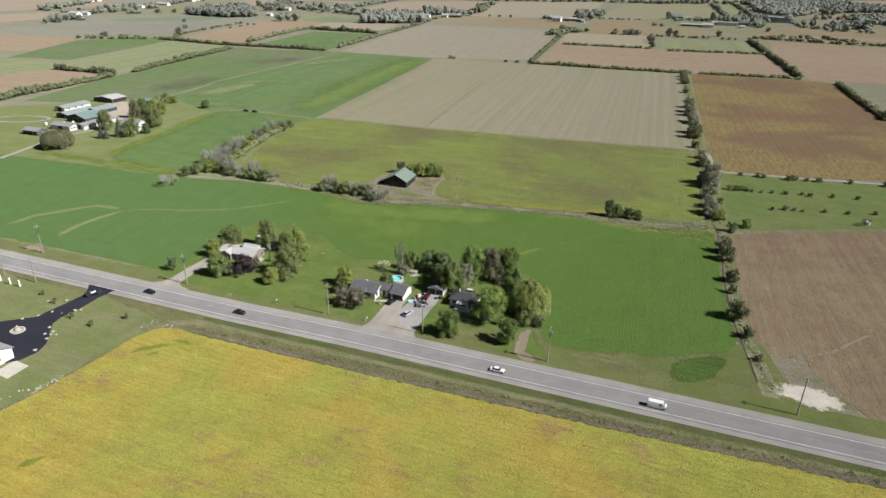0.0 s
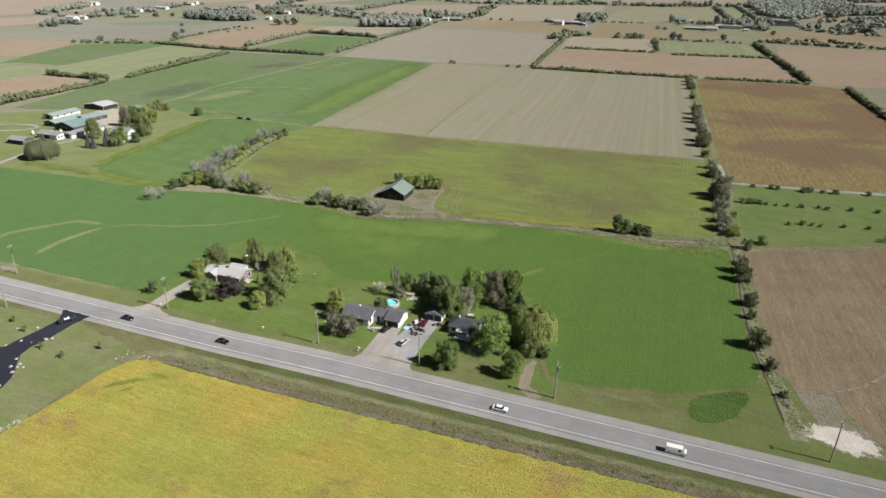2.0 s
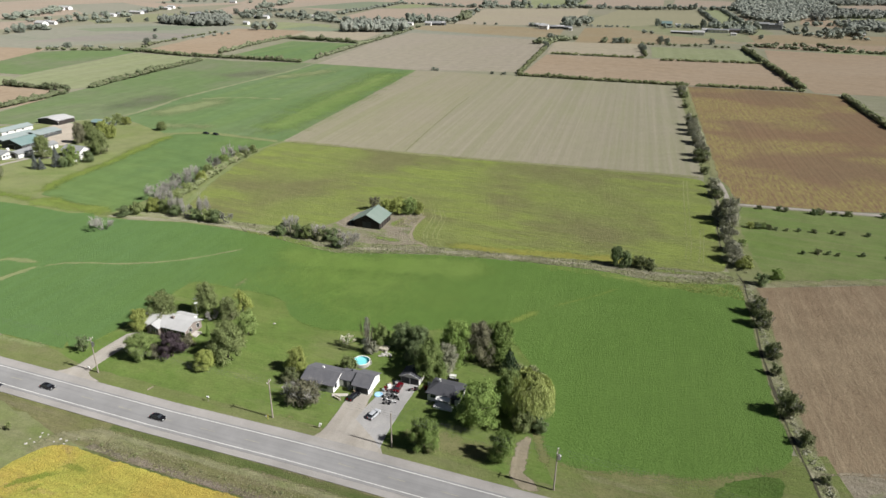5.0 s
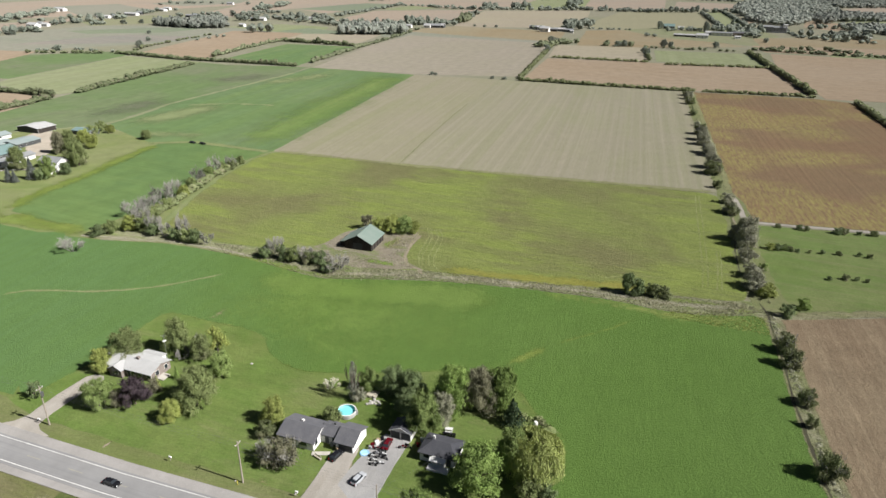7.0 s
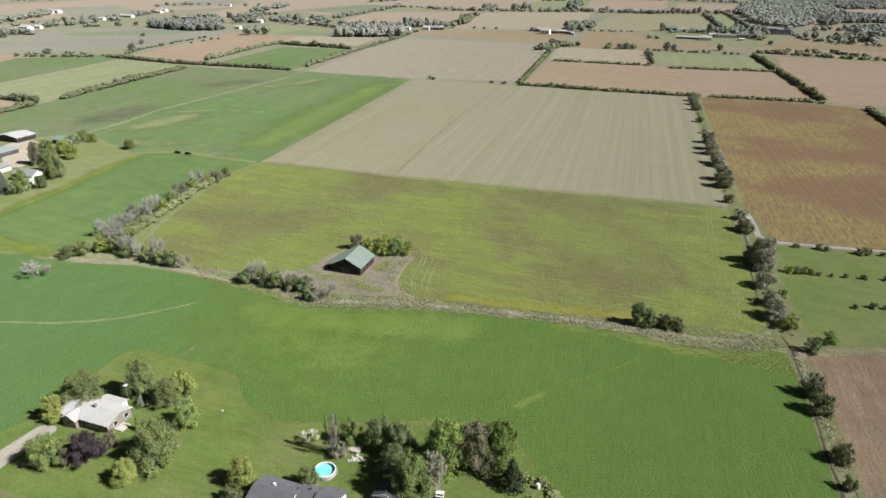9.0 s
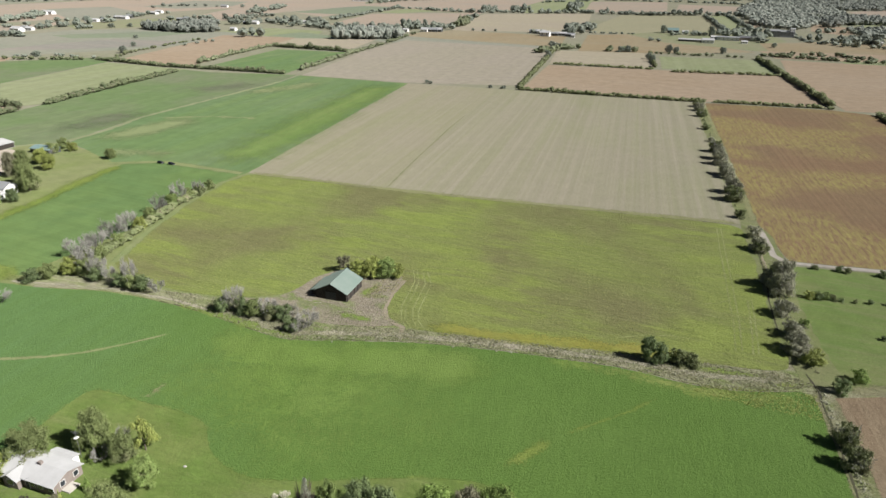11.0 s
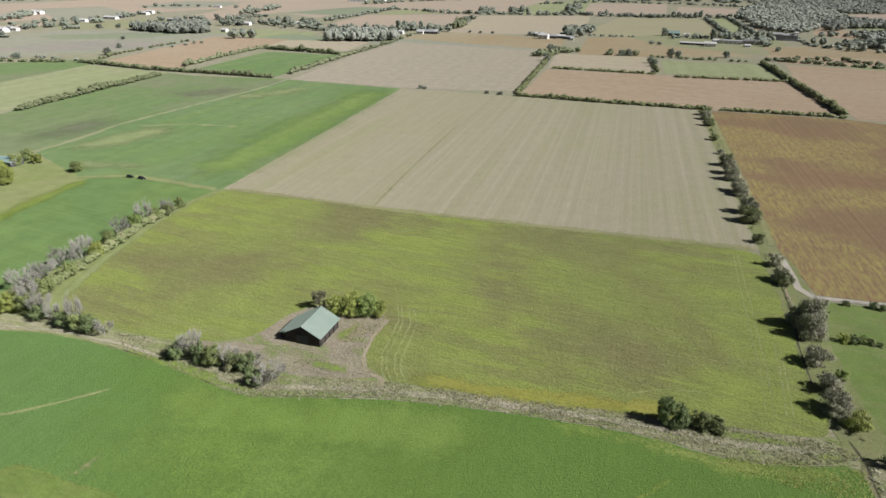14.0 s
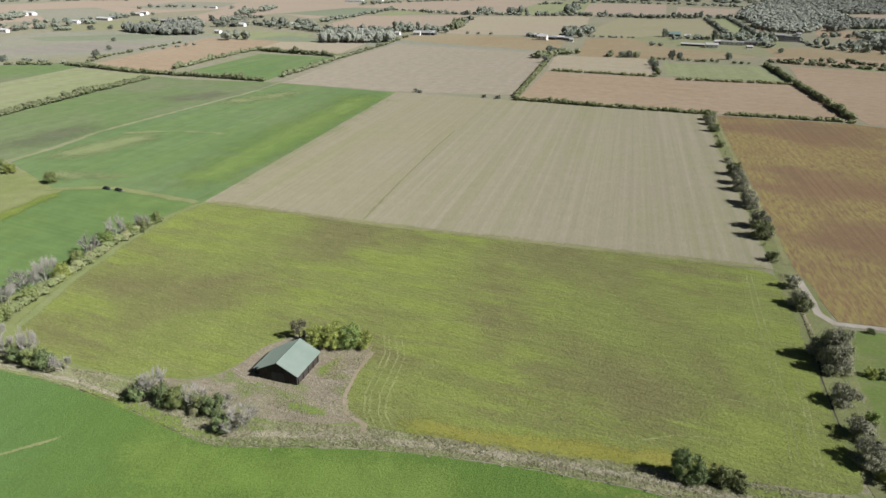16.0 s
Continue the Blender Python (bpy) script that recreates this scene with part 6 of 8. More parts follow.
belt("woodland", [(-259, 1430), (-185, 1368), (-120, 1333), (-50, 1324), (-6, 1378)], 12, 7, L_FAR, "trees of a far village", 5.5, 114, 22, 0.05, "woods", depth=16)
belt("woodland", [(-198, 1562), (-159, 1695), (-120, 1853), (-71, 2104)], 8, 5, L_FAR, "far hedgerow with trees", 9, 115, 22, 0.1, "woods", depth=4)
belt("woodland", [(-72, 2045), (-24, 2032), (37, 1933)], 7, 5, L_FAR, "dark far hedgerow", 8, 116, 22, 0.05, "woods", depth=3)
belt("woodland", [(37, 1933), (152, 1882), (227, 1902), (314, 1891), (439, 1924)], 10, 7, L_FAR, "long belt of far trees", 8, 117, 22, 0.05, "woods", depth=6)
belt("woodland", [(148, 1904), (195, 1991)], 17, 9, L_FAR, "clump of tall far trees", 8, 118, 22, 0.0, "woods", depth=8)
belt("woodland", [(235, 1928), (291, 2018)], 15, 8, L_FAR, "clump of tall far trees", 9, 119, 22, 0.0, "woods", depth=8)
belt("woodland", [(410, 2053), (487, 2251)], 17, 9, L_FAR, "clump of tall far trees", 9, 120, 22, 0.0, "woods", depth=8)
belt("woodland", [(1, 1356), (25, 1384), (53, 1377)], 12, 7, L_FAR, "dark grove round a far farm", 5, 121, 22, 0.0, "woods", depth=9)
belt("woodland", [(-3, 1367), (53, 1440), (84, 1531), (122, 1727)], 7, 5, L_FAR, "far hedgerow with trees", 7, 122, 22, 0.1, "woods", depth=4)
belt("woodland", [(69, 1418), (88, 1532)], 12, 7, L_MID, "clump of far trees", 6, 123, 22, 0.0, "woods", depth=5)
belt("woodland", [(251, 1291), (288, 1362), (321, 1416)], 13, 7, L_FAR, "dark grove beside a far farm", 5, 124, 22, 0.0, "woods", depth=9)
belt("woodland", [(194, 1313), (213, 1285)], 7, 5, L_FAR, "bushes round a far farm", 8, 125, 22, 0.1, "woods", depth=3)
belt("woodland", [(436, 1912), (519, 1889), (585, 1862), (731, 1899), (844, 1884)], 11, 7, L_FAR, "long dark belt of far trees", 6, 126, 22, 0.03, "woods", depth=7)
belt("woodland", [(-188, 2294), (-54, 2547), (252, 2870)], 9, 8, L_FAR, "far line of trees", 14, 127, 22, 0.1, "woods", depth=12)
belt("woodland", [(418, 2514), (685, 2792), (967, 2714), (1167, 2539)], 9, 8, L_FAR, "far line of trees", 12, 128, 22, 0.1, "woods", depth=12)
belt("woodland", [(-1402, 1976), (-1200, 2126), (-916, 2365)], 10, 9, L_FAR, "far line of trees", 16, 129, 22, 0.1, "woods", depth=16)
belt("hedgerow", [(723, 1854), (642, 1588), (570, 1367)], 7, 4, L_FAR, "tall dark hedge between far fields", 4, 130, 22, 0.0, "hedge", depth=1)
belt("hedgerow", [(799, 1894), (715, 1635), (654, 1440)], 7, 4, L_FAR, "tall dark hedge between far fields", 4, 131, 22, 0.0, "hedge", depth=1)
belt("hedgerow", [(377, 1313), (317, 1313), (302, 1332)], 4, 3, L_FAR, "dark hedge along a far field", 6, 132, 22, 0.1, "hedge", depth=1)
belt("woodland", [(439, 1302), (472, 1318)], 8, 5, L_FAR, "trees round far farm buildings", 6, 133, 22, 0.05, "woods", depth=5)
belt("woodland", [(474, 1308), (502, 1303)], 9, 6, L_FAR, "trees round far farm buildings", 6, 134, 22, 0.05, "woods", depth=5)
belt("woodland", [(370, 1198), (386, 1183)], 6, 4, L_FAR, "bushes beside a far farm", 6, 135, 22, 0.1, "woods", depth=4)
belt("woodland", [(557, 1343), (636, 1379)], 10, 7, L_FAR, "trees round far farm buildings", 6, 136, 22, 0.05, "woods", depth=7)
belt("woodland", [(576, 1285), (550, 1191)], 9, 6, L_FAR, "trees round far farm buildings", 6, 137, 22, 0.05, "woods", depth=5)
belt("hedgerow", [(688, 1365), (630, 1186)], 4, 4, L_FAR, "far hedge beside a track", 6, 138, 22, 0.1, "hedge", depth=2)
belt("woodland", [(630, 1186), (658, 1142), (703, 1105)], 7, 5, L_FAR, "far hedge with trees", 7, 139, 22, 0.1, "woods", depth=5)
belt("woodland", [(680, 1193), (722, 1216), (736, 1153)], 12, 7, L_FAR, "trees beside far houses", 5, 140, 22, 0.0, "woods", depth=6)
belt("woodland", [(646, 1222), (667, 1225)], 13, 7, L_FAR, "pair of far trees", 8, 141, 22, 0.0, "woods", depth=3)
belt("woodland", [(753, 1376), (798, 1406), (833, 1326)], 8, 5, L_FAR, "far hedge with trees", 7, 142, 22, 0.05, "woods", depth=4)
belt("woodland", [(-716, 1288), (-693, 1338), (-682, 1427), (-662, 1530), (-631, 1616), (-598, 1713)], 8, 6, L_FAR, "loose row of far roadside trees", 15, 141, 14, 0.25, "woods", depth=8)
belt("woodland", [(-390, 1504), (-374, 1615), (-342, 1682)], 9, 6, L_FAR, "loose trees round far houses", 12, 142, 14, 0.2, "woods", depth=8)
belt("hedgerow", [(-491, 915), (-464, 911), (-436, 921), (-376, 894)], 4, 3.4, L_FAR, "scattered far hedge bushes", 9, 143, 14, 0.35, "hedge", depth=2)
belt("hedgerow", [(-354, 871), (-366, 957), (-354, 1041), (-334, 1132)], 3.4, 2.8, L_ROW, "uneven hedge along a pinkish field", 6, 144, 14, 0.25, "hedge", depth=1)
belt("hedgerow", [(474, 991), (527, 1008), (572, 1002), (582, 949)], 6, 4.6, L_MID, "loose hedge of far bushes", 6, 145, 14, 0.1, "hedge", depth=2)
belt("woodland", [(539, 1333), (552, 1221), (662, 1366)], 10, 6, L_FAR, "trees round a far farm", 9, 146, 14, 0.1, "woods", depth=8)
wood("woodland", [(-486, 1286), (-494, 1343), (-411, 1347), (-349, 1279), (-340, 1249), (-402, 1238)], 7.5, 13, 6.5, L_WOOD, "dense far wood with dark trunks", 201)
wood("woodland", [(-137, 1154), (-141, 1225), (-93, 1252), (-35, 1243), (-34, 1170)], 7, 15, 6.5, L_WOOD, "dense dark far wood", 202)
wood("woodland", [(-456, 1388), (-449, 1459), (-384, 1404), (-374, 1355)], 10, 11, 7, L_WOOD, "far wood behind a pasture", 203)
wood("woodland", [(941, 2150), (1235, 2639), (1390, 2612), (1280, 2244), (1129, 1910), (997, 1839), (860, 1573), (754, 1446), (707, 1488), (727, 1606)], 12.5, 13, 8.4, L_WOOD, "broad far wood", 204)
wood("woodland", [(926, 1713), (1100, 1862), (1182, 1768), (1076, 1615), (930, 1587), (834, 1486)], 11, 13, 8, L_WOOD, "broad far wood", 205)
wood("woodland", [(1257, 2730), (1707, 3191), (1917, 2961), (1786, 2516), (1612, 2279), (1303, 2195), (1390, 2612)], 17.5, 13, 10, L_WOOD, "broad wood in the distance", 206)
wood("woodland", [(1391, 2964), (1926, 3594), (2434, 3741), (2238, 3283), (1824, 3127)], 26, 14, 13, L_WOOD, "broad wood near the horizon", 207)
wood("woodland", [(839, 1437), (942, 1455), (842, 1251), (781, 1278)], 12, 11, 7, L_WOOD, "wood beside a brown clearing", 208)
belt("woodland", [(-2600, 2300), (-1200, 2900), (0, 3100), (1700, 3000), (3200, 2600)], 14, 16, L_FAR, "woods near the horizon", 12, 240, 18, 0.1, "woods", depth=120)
G6 = "single field trees"
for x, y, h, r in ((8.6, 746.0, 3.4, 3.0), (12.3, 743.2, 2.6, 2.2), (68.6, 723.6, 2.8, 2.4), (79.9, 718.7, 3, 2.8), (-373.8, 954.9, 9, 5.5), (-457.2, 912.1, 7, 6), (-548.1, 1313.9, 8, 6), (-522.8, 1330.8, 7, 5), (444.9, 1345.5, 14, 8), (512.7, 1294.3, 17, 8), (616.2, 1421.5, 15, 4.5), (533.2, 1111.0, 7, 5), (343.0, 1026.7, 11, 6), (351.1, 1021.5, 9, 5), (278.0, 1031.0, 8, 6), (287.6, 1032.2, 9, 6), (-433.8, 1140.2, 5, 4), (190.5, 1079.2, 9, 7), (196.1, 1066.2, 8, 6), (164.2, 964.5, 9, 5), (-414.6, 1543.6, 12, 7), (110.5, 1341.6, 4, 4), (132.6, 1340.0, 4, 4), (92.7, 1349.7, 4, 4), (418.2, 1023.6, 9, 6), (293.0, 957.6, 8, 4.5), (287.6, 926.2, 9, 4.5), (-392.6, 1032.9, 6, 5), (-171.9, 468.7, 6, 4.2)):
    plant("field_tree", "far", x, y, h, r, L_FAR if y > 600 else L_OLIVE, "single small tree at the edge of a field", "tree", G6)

# weeds
DITCH = [(-79.9, 303.6), (-60.6, 299.9), (-43.1, 290.1), (-27.5, 282.2), (4.9, 278.5), (32.6, 271.9), (66.5, 264.9), (88, 259.9), (109.8, 254.4), (114, 248.5), (101.6, 246.4), (84.6, 248.1), (65.3, 257.7), (50.9, 261.5), (32.1, 266.6), (4.9, 271.4), (-18.6, 272.5), (-32.9, 272.5), (-44.1, 278.3), (-58.2, 286.8), (-73.2, 294.3)]
tufts("tall_weeds", DITCH, 6000, 0.7, L_WEED, "tall dry weeds and grass along the ditch", 71, 0.07, 0.7)
tufts("tall_weeds", [(-60.6, 298.9), (-43.2, 297), (-32.4, 298.6), (-12.8, 297.8), (-3.4, 299.3), (-3.9, 287), (3.1, 280.9), (-29.4, 280.1), (-47, 287)], 800, 0.5, L_WEED, "dry weeds in front of the old barn", 72, 0.07, 0.7)
tufts("tall_weeds", [(-12.8, 298.8), (-7.9, 313.8), (0.9, 315.4), (-2.9, 299.4)], 600, 0.55, L_VERGE, "weeds beside the old barn", 73, 0.07, 0.7)
tufts("verge_weeds", [rd(-125.5, 127.1), rd(-57.2, 127.4), rd(2.9, 128.5), rd(64.5, 130.9), rd(64.5, 134.7), rd(3, 132.9), rd(-57.1, 131.9), rd(-125.4, 131.6)], 5000, 0.5, L_VERGE, "weeds in the roadside ditch", 74, 0.07, 0.7)
tufts("verge_weeds", [(112.9, 248.4), (117.1, 247.6), (108.6, 220.8), (101.5, 200.1), (93, 172.8), (90.1, 155.8), (85.1, 135.3), (83.1, 136.2), (87, 155.7), (90.4, 172.9), (98.4, 201.5), (105.4, 222)], 1300, 0.5, L_WEED, "dry weeds under the hedge", 75, 0.07, 0.7)
belt("hedge_undergrowth", [(86.1, 139.4), (89, 157.9), (91.5, 173.2), (100, 201.1), (107, 221.7), (114.5, 246.5)], 1.0, 0.8, L_SCRUB, "low brown undergrowth along the field boundary", 1.6, 5, 14, 0.2)
tufts("verge_weeds", [(84, 249.1), (101.6, 246.9), (111.9, 244.3), (107.9, 234), (93.4, 239.4), (78.9, 246.8)], 1200, 0.4, L_YELLOW, "pale weeds at the corner of the green field", 76, 0.1)
belt("ditch_weeds", [rd(-131.2, 129.1), rd(-57.1, 129.8), rd(2.9, 131.3), rd(74.9, 133.7)], 0.9, 0.6, L_HEDGE, "clumps of tall weeds along the roadside ditch", 1.5, 81, 12, 0.4, "weeds", depth=0.5)
belt("ditch_weeds", [(-27.5, 273.3), (5.1, 272.6), (32.1, 267.6), (64.5, 259.2), (85.1, 250.1), (109.8, 249.3)], 0.9, 0.6, L_SCRUB, "clumps of grey weeds along the field ditch", 1.8, 82, 12, 0.4, "weeds", depth=0.6)
tufts("soybean_plants", [rd(-131.3, 124.6), rd(-57.2, 125.3), rd(2.9, 126.7), rd(66.5, 129), rd(105.1, 61.1), (41.9, 21.8), (-58.4, 61.5), (-101.1, 128.4), (-95.3, 146.3)], 20000, 0.28, L_SOY, "ripe yellow soybean plants standing over the crop", 91, 0.48, 0.9)
tufts("bean_weeds", [rd(-131.3, 124.6), rd(-57.2, 125.3), rd(2.9, 126.7), rd(66.5, 129), rd(105.1, 61.1), (41.9, 21.8), (-58.4, 61.5), (-101.1, 128.4), (-95.3, 146.3)], 900, 0.32, L_BEANWEED, "scattered dark withered weeds among the soybeans", 93, 0.49, 1.3)
tufts("hay_stubble", [(-58.7, 302), (-106.6, 330), (-100.8, 392.8), (19.4, 382.6), (129.6, 330.4), (107.6, 258.3), (70.6, 265.5), (6.1, 281.1), (-3.9, 294.4), (2.9, 318.5), (-13.9, 325.3), (-31.5, 318.3)], 6000, 0.28, L_HAY, "short grass tufts of the cut hayfield", 92, Z_HAY - 0.01, 0.9)

# ---- buildings ----


def solid(name, blocks, mat, parent, label="", bevel=0.0):
    """One mesh out of blocks (x0, x1, y0, y1, z0, z1, inset x, inset y of the top)."""
    bm = bmesh.new()
    for x0, x1, y0, y1, z0, z1, *ins in blocks:
        ix, iy = (list(ins) + [0, 0])[:2]
        lo = [bm.verts.new(p) for p in ((x0, y0, z0), (x1, y0, z0), (x1, y1, z0), (x0, y1, z0))]
        hi = [bm.verts.new(p) for p in ((x0 + ix, y0 + iy, z1), (x1 - ix, y0 + iy, z1), (x1 - ix, y1 - iy, z1), (x0 + ix, y1 - iy, z1))]
        bm.faces.new(lo[::-1])
        bm.faces.new(hi)
        for i in range(4):
            j = (i + 1) % 4
            bm.faces.new((lo[i], lo[j], hi[j], hi[i]))
    if bevel:
        bmesh.ops.bevel(bm, geom=bm.edges[:], offset=bevel, segments=2, affect="EDGES", profile=0.6)
    return part(name, bm, mat, parent, label)


def part(name, bm, mat, parent, label=""):
    me = bpy.data.meshes.new(name)
    bm.to_mesh(me)
    bm.free()
    me.materials.append(mat)
    ob = new(name, me)
    ob.parent = parent
    if label:
        ob["label"] = label
    return ob


def round_part(name, rings, n, mat, parent, label="", cap=True):
    """A turned shape out of (radius, z) rings."""
    v, f = [], []
    for r, z in rings:
        v += [(r * math.cos(6.2832 * i / n), r * math.sin(6.2832 * i / n), z) for i in range(n)]
    for k in range(len(rings) - 1):
        f += [(k * n + i, k * n + (i + 1) % n, (k + 1) * n + (i + 1) % n, (k + 1) * n + i) for i in range(n)]
    if cap:
        f += [tuple(range(n))[::-1], tuple((len(rings) - 1) * n + i for i in range(n))]
    return mesh_ob(name, v, f, mat, parent, label)


def gable(parent, x0, x1, y0, y1, eave, ridge, wall_mat, roof_mat, along="x", over=0.45, z=0.0, hip=0.0, thick=0.16):
    """Walls with gable ends and a two-sided roof with its overhang."""
    w, d = x1 - x0, y1 - y0
    if along == "x":
        m = lambda a, b: (x0 + a, y0 + b)
        L, D = w, d
    else:
        m = lambda a, b: (x1 - b, y0 + a)
        L, D = d, w
    v = [(*m(0, 0), z), (*m(L, 0), z), (*m(L, D), z), (*m(0, D), z), (*m(0, 0), eave), (*m(L, 0), eave), (*m(L, D), eave), (*m(0, D), eave), (*m(hip, D / 2), ridge), (*m(L - hip, D / 2), ridge)]
    f = [(0, 1, 5, 4), (2, 3, 7, 6), (1, 2, 6, 9, 5) if not hip else (1, 2, 6, 5), (3, 0, 4, 8, 7) if not hip else (3, 0, 4, 7)]
    wall = mesh_ob("wall", v, f, wall_mat, parent)
    drop = (ridge - eave) / (D / 2) * over
    o = over
    c = [m(-o, -o), m(L + o, -o), m(L + o, D + o), m(-o, D + o)]
    rv, rf = [], []
    for t in (0.02, 0.02 + thick):
        k = len(rv)
        rv += [(*p, eave - drop + t) for p in c] + [(*m(-o if not hip else hip, D / 2), ridge + t), (*m(L + o if not hip else L - hip, D / 2), ridge + t)]
        rf += [(k, k + 1, k + 5, k + 4), (k + 2, k + 3, k + 4, k + 5)]
        if hip:
            rf += [(k + 1, k + 2, k + 5), (k + 3, k, k + 4)]
    edges = [(0, 1), (2, 3)] + ([(1, 2), (3, 0)] if hip else [(1, 5), (5, 2), (3, 4), (4, 0)])
    rf += [(a, b, b + 6, a + 6) for a, b in edges]
    roof = mesh_ob("roof", rv, rf, roof_mat, parent)
    return wall, roof


def window(parent, x, y, z, w, h, face="front", name="window", frame_mat=None, pane_mat=None):
    """A framed pane set on a wall; face says which way it looks."""
    s = {"front": (1, 0, 0, -1), "back": (1, 0, 0, 1), "right": (0, 1, 1, 0), "left": (0, 1, -1, 0)}[face]

    def slab(nm, hw, z0, z1, d0, d1, mat, par):
        xs = sorted((x - s[0] * hw + s[2] * d0, x + s[0] * hw + s[2] * d1)) if s[2] else (x - hw, x + hw)
        ys = sorted((y - s[1] * hw + s[3] * d0, y + s[1] * hw + s[3] * d1)) if s[3] else (y - hw, y + hw)
        return solid(nm, [(xs[0], xs[1], ys[0], ys[1], z0, z1)], mat, par)

    fr = slab(name, w / 2 + 0.09, z - 0.09, z + h + 0.09, -0.05, 0.05, frame_mat or M_WHITE, parent)
    slab("pane" if name == "window" else "panel", w / 2, z, z + h, 0.0, 0.065, pane_mat or M_GLASS, fr)
    return fr


def house_at(name, u, v, label, category="house", turn=0.0, z=0.08):
    x, y = rd(u, v)
    return empty(name, pose(x, y, z, 0, 0, math.degrees(ROAD) + turn), label, category)


# white-roofed brick house
h = house_at("house", -144.9, 176.7, "single-storey brick house with a pale metal roof")
gable(h, -7.6, 6.8, -3.8, 3.4, 2.5, 3.7, M_BRICK, M_PALE_ROOF)
gable(h, -5.8, -1.8, -5.0, 0.2, 2.4, 3.5, M_BRICK, M_PALE_ROOF, "y", 0.35)
gable(h, -9.6, -7.6, -3.6, 2.9, 2.4, 3.6, M_BRICK, M_PALE_ROOF, over=0.3)
gable(h, -2.6, 3.4, 3.4, 5.8, 2.2, 2.6, M_WHITE, M_PALE_ROOF, over=0.3)
for x in (1.0, 3.2, 6.2):
    window(h, x, -3.8, 1.0, 1.3, 1.2)
window(h, -3.8, -5.0, 1.0, 1.8, 1.3)
window(h, 6.8, -1.5, 1.0, 1.1, 1.2, "right")
window(h, 6.8, 1.8, 1.0, 1.1, 1.2, "right")
window(h, -0.4, -3.8, 0.1, 0.95, 2.05, name="door", pane_mat=M_DARKWALL)
solid("chimney", [(-0.4, 0.5, -0.7, 0.0, 3.1, 4.4)], M_BRICK, h, "dark brick chimney")
solid("porch", [(6.8, 9.0, -2.2, 0.6, 0, 0.35)], M_CONCRETE, h, "pale concrete porch")
tw = empty("antenna_mast", pose(*rd(-142.5, 183.8), 0), "thin metal television antenna mast behind the house", "antenna")
round_part("mast", [(0.09, 0), (0.05, 7.5)], 6, M_CHROME, tw)
solid("aerial", [(-0.9, 0.9, -0.03, 0.03, 7.2, 7.26), (-0.6, 0.6, -0.03, 0.03, 6.8, 6.86), (-0.03, 0.03, -0.8, 0.8, 7.3, 7.36)], M_CHROME, tw)
round_part("dish", [(0.1, 5.4), (0.55, 5.6), (0.5, 5.62)], 12, M_WHITE, tw, "white satellite dish")

# grey-roofed house with its garage
h = house_at("house", -89.6, 168.7, "white single-storey house with grey shingled roof and attached garage")
gable(h, -4.5, 4.4, -4.1, 3.3, 2.4, 3.8, M_WHITE, M_SHINGLE)
gable(h, 4.4, 8.9, -0.6, 4.2, 2.3, 3.4, M_WHITE, M_SHINGLE, over=0.3)
gable(h, 8.9, 13.2, -1.8, 5.0, 2.35, 3.7, M_WHITE, M_SHINGLE)
window(h, 1.6, -4.1, 0.9, 2.2, 1.3)
window(h, -2.4, -4.1, 0.9, 1.4, 1.2)
window(h, 4.4, -2.8, 0.9, 1.1, 1.2, "right")
window(h, 6.0, -0.6, 0.1, 1.0, 2.05, name="door", pane_mat=M_DARKWALL)
window(h, 8.0, -0.6, 0.9, 1.3, 1.2)
# dark panel put in for the unlit inside of the open garage
window(h, 11.3, -1.8, 0.1, 3.4, 2.1, name="garage_door", pane_mat=M_DARKWALL)
solid("chimney", [(-1.0, -0.5, 0.3, 0.8, 3.3, 4.1)], M_WHITE, h, "pale roof vent")
solid("chimney", [(6.6, 7.0, 2.0, 2.4, 3.0, 4.0)], M_DARKWALL, h, "dark metal flue")

# second grey-roofed house
h = house_at("house", -57, 174.1, "white bungalow with grey shingled hip roof")
gable(h, -4.7, 3.4, -3.6, 2.6, 2.4, 3.5, M_WHITE, M_DARKSHINGLE, hip=2.0)
solid("bay", [(-1.6, 1.4, -4.5, -3.6, 0, 2.4)], M_WHITE, h)
window(h, -0.1, -4.5, 1.0, 2.4, 1.2)
window(h, -3.2, -3.6, 1.0, 1.3, 1.2)
window(h, -4.7, 1.0, 1.0, 1.0, 1.2, "left")
window(h, 2.1, -3.6, 0.1, 0.95, 2.05, name="door", pane_mat=M_DARKWALL)
solid("porch", [(-2.2, 2.6, -6.2, -4.5, 0, 0.5)], M_WHITE, h, "white-painted porch deck")
mesh_ob("awning", [(-1.9, -4.45, 2.5), (1.7, -4.45, 2.5), (1.7, -5.5, 2.15), (-1.9, -5.5, 2.15), (-1.9, -4.45, 2.42), (1.7, -4.45, 2.42), (1.7, -5.5, 2.07), (-1.9, -5.5, 2.07)], [(3, 2, 1, 0), (4, 5, 6, 7), (0, 4, 7, 3), (1, 2, 6, 5), (3, 7, 6, 2)], M_WHITE, h, "white awning over the window")
solid("chimney", [(-2.9, -2.5, 0.1, 0.5, 3.2, 4.2)], M_WHITE, h, "pale roof vent")

# small garage
h = house_at("garage", -68.3, 177.9, "small white garage with two open doors", "garage")
gable(h, -2.5, 2.5, -2.8, 1.4, 2.2, 3.3, M_WHITE, M_DARKSHINGLE, "y", 0.3)
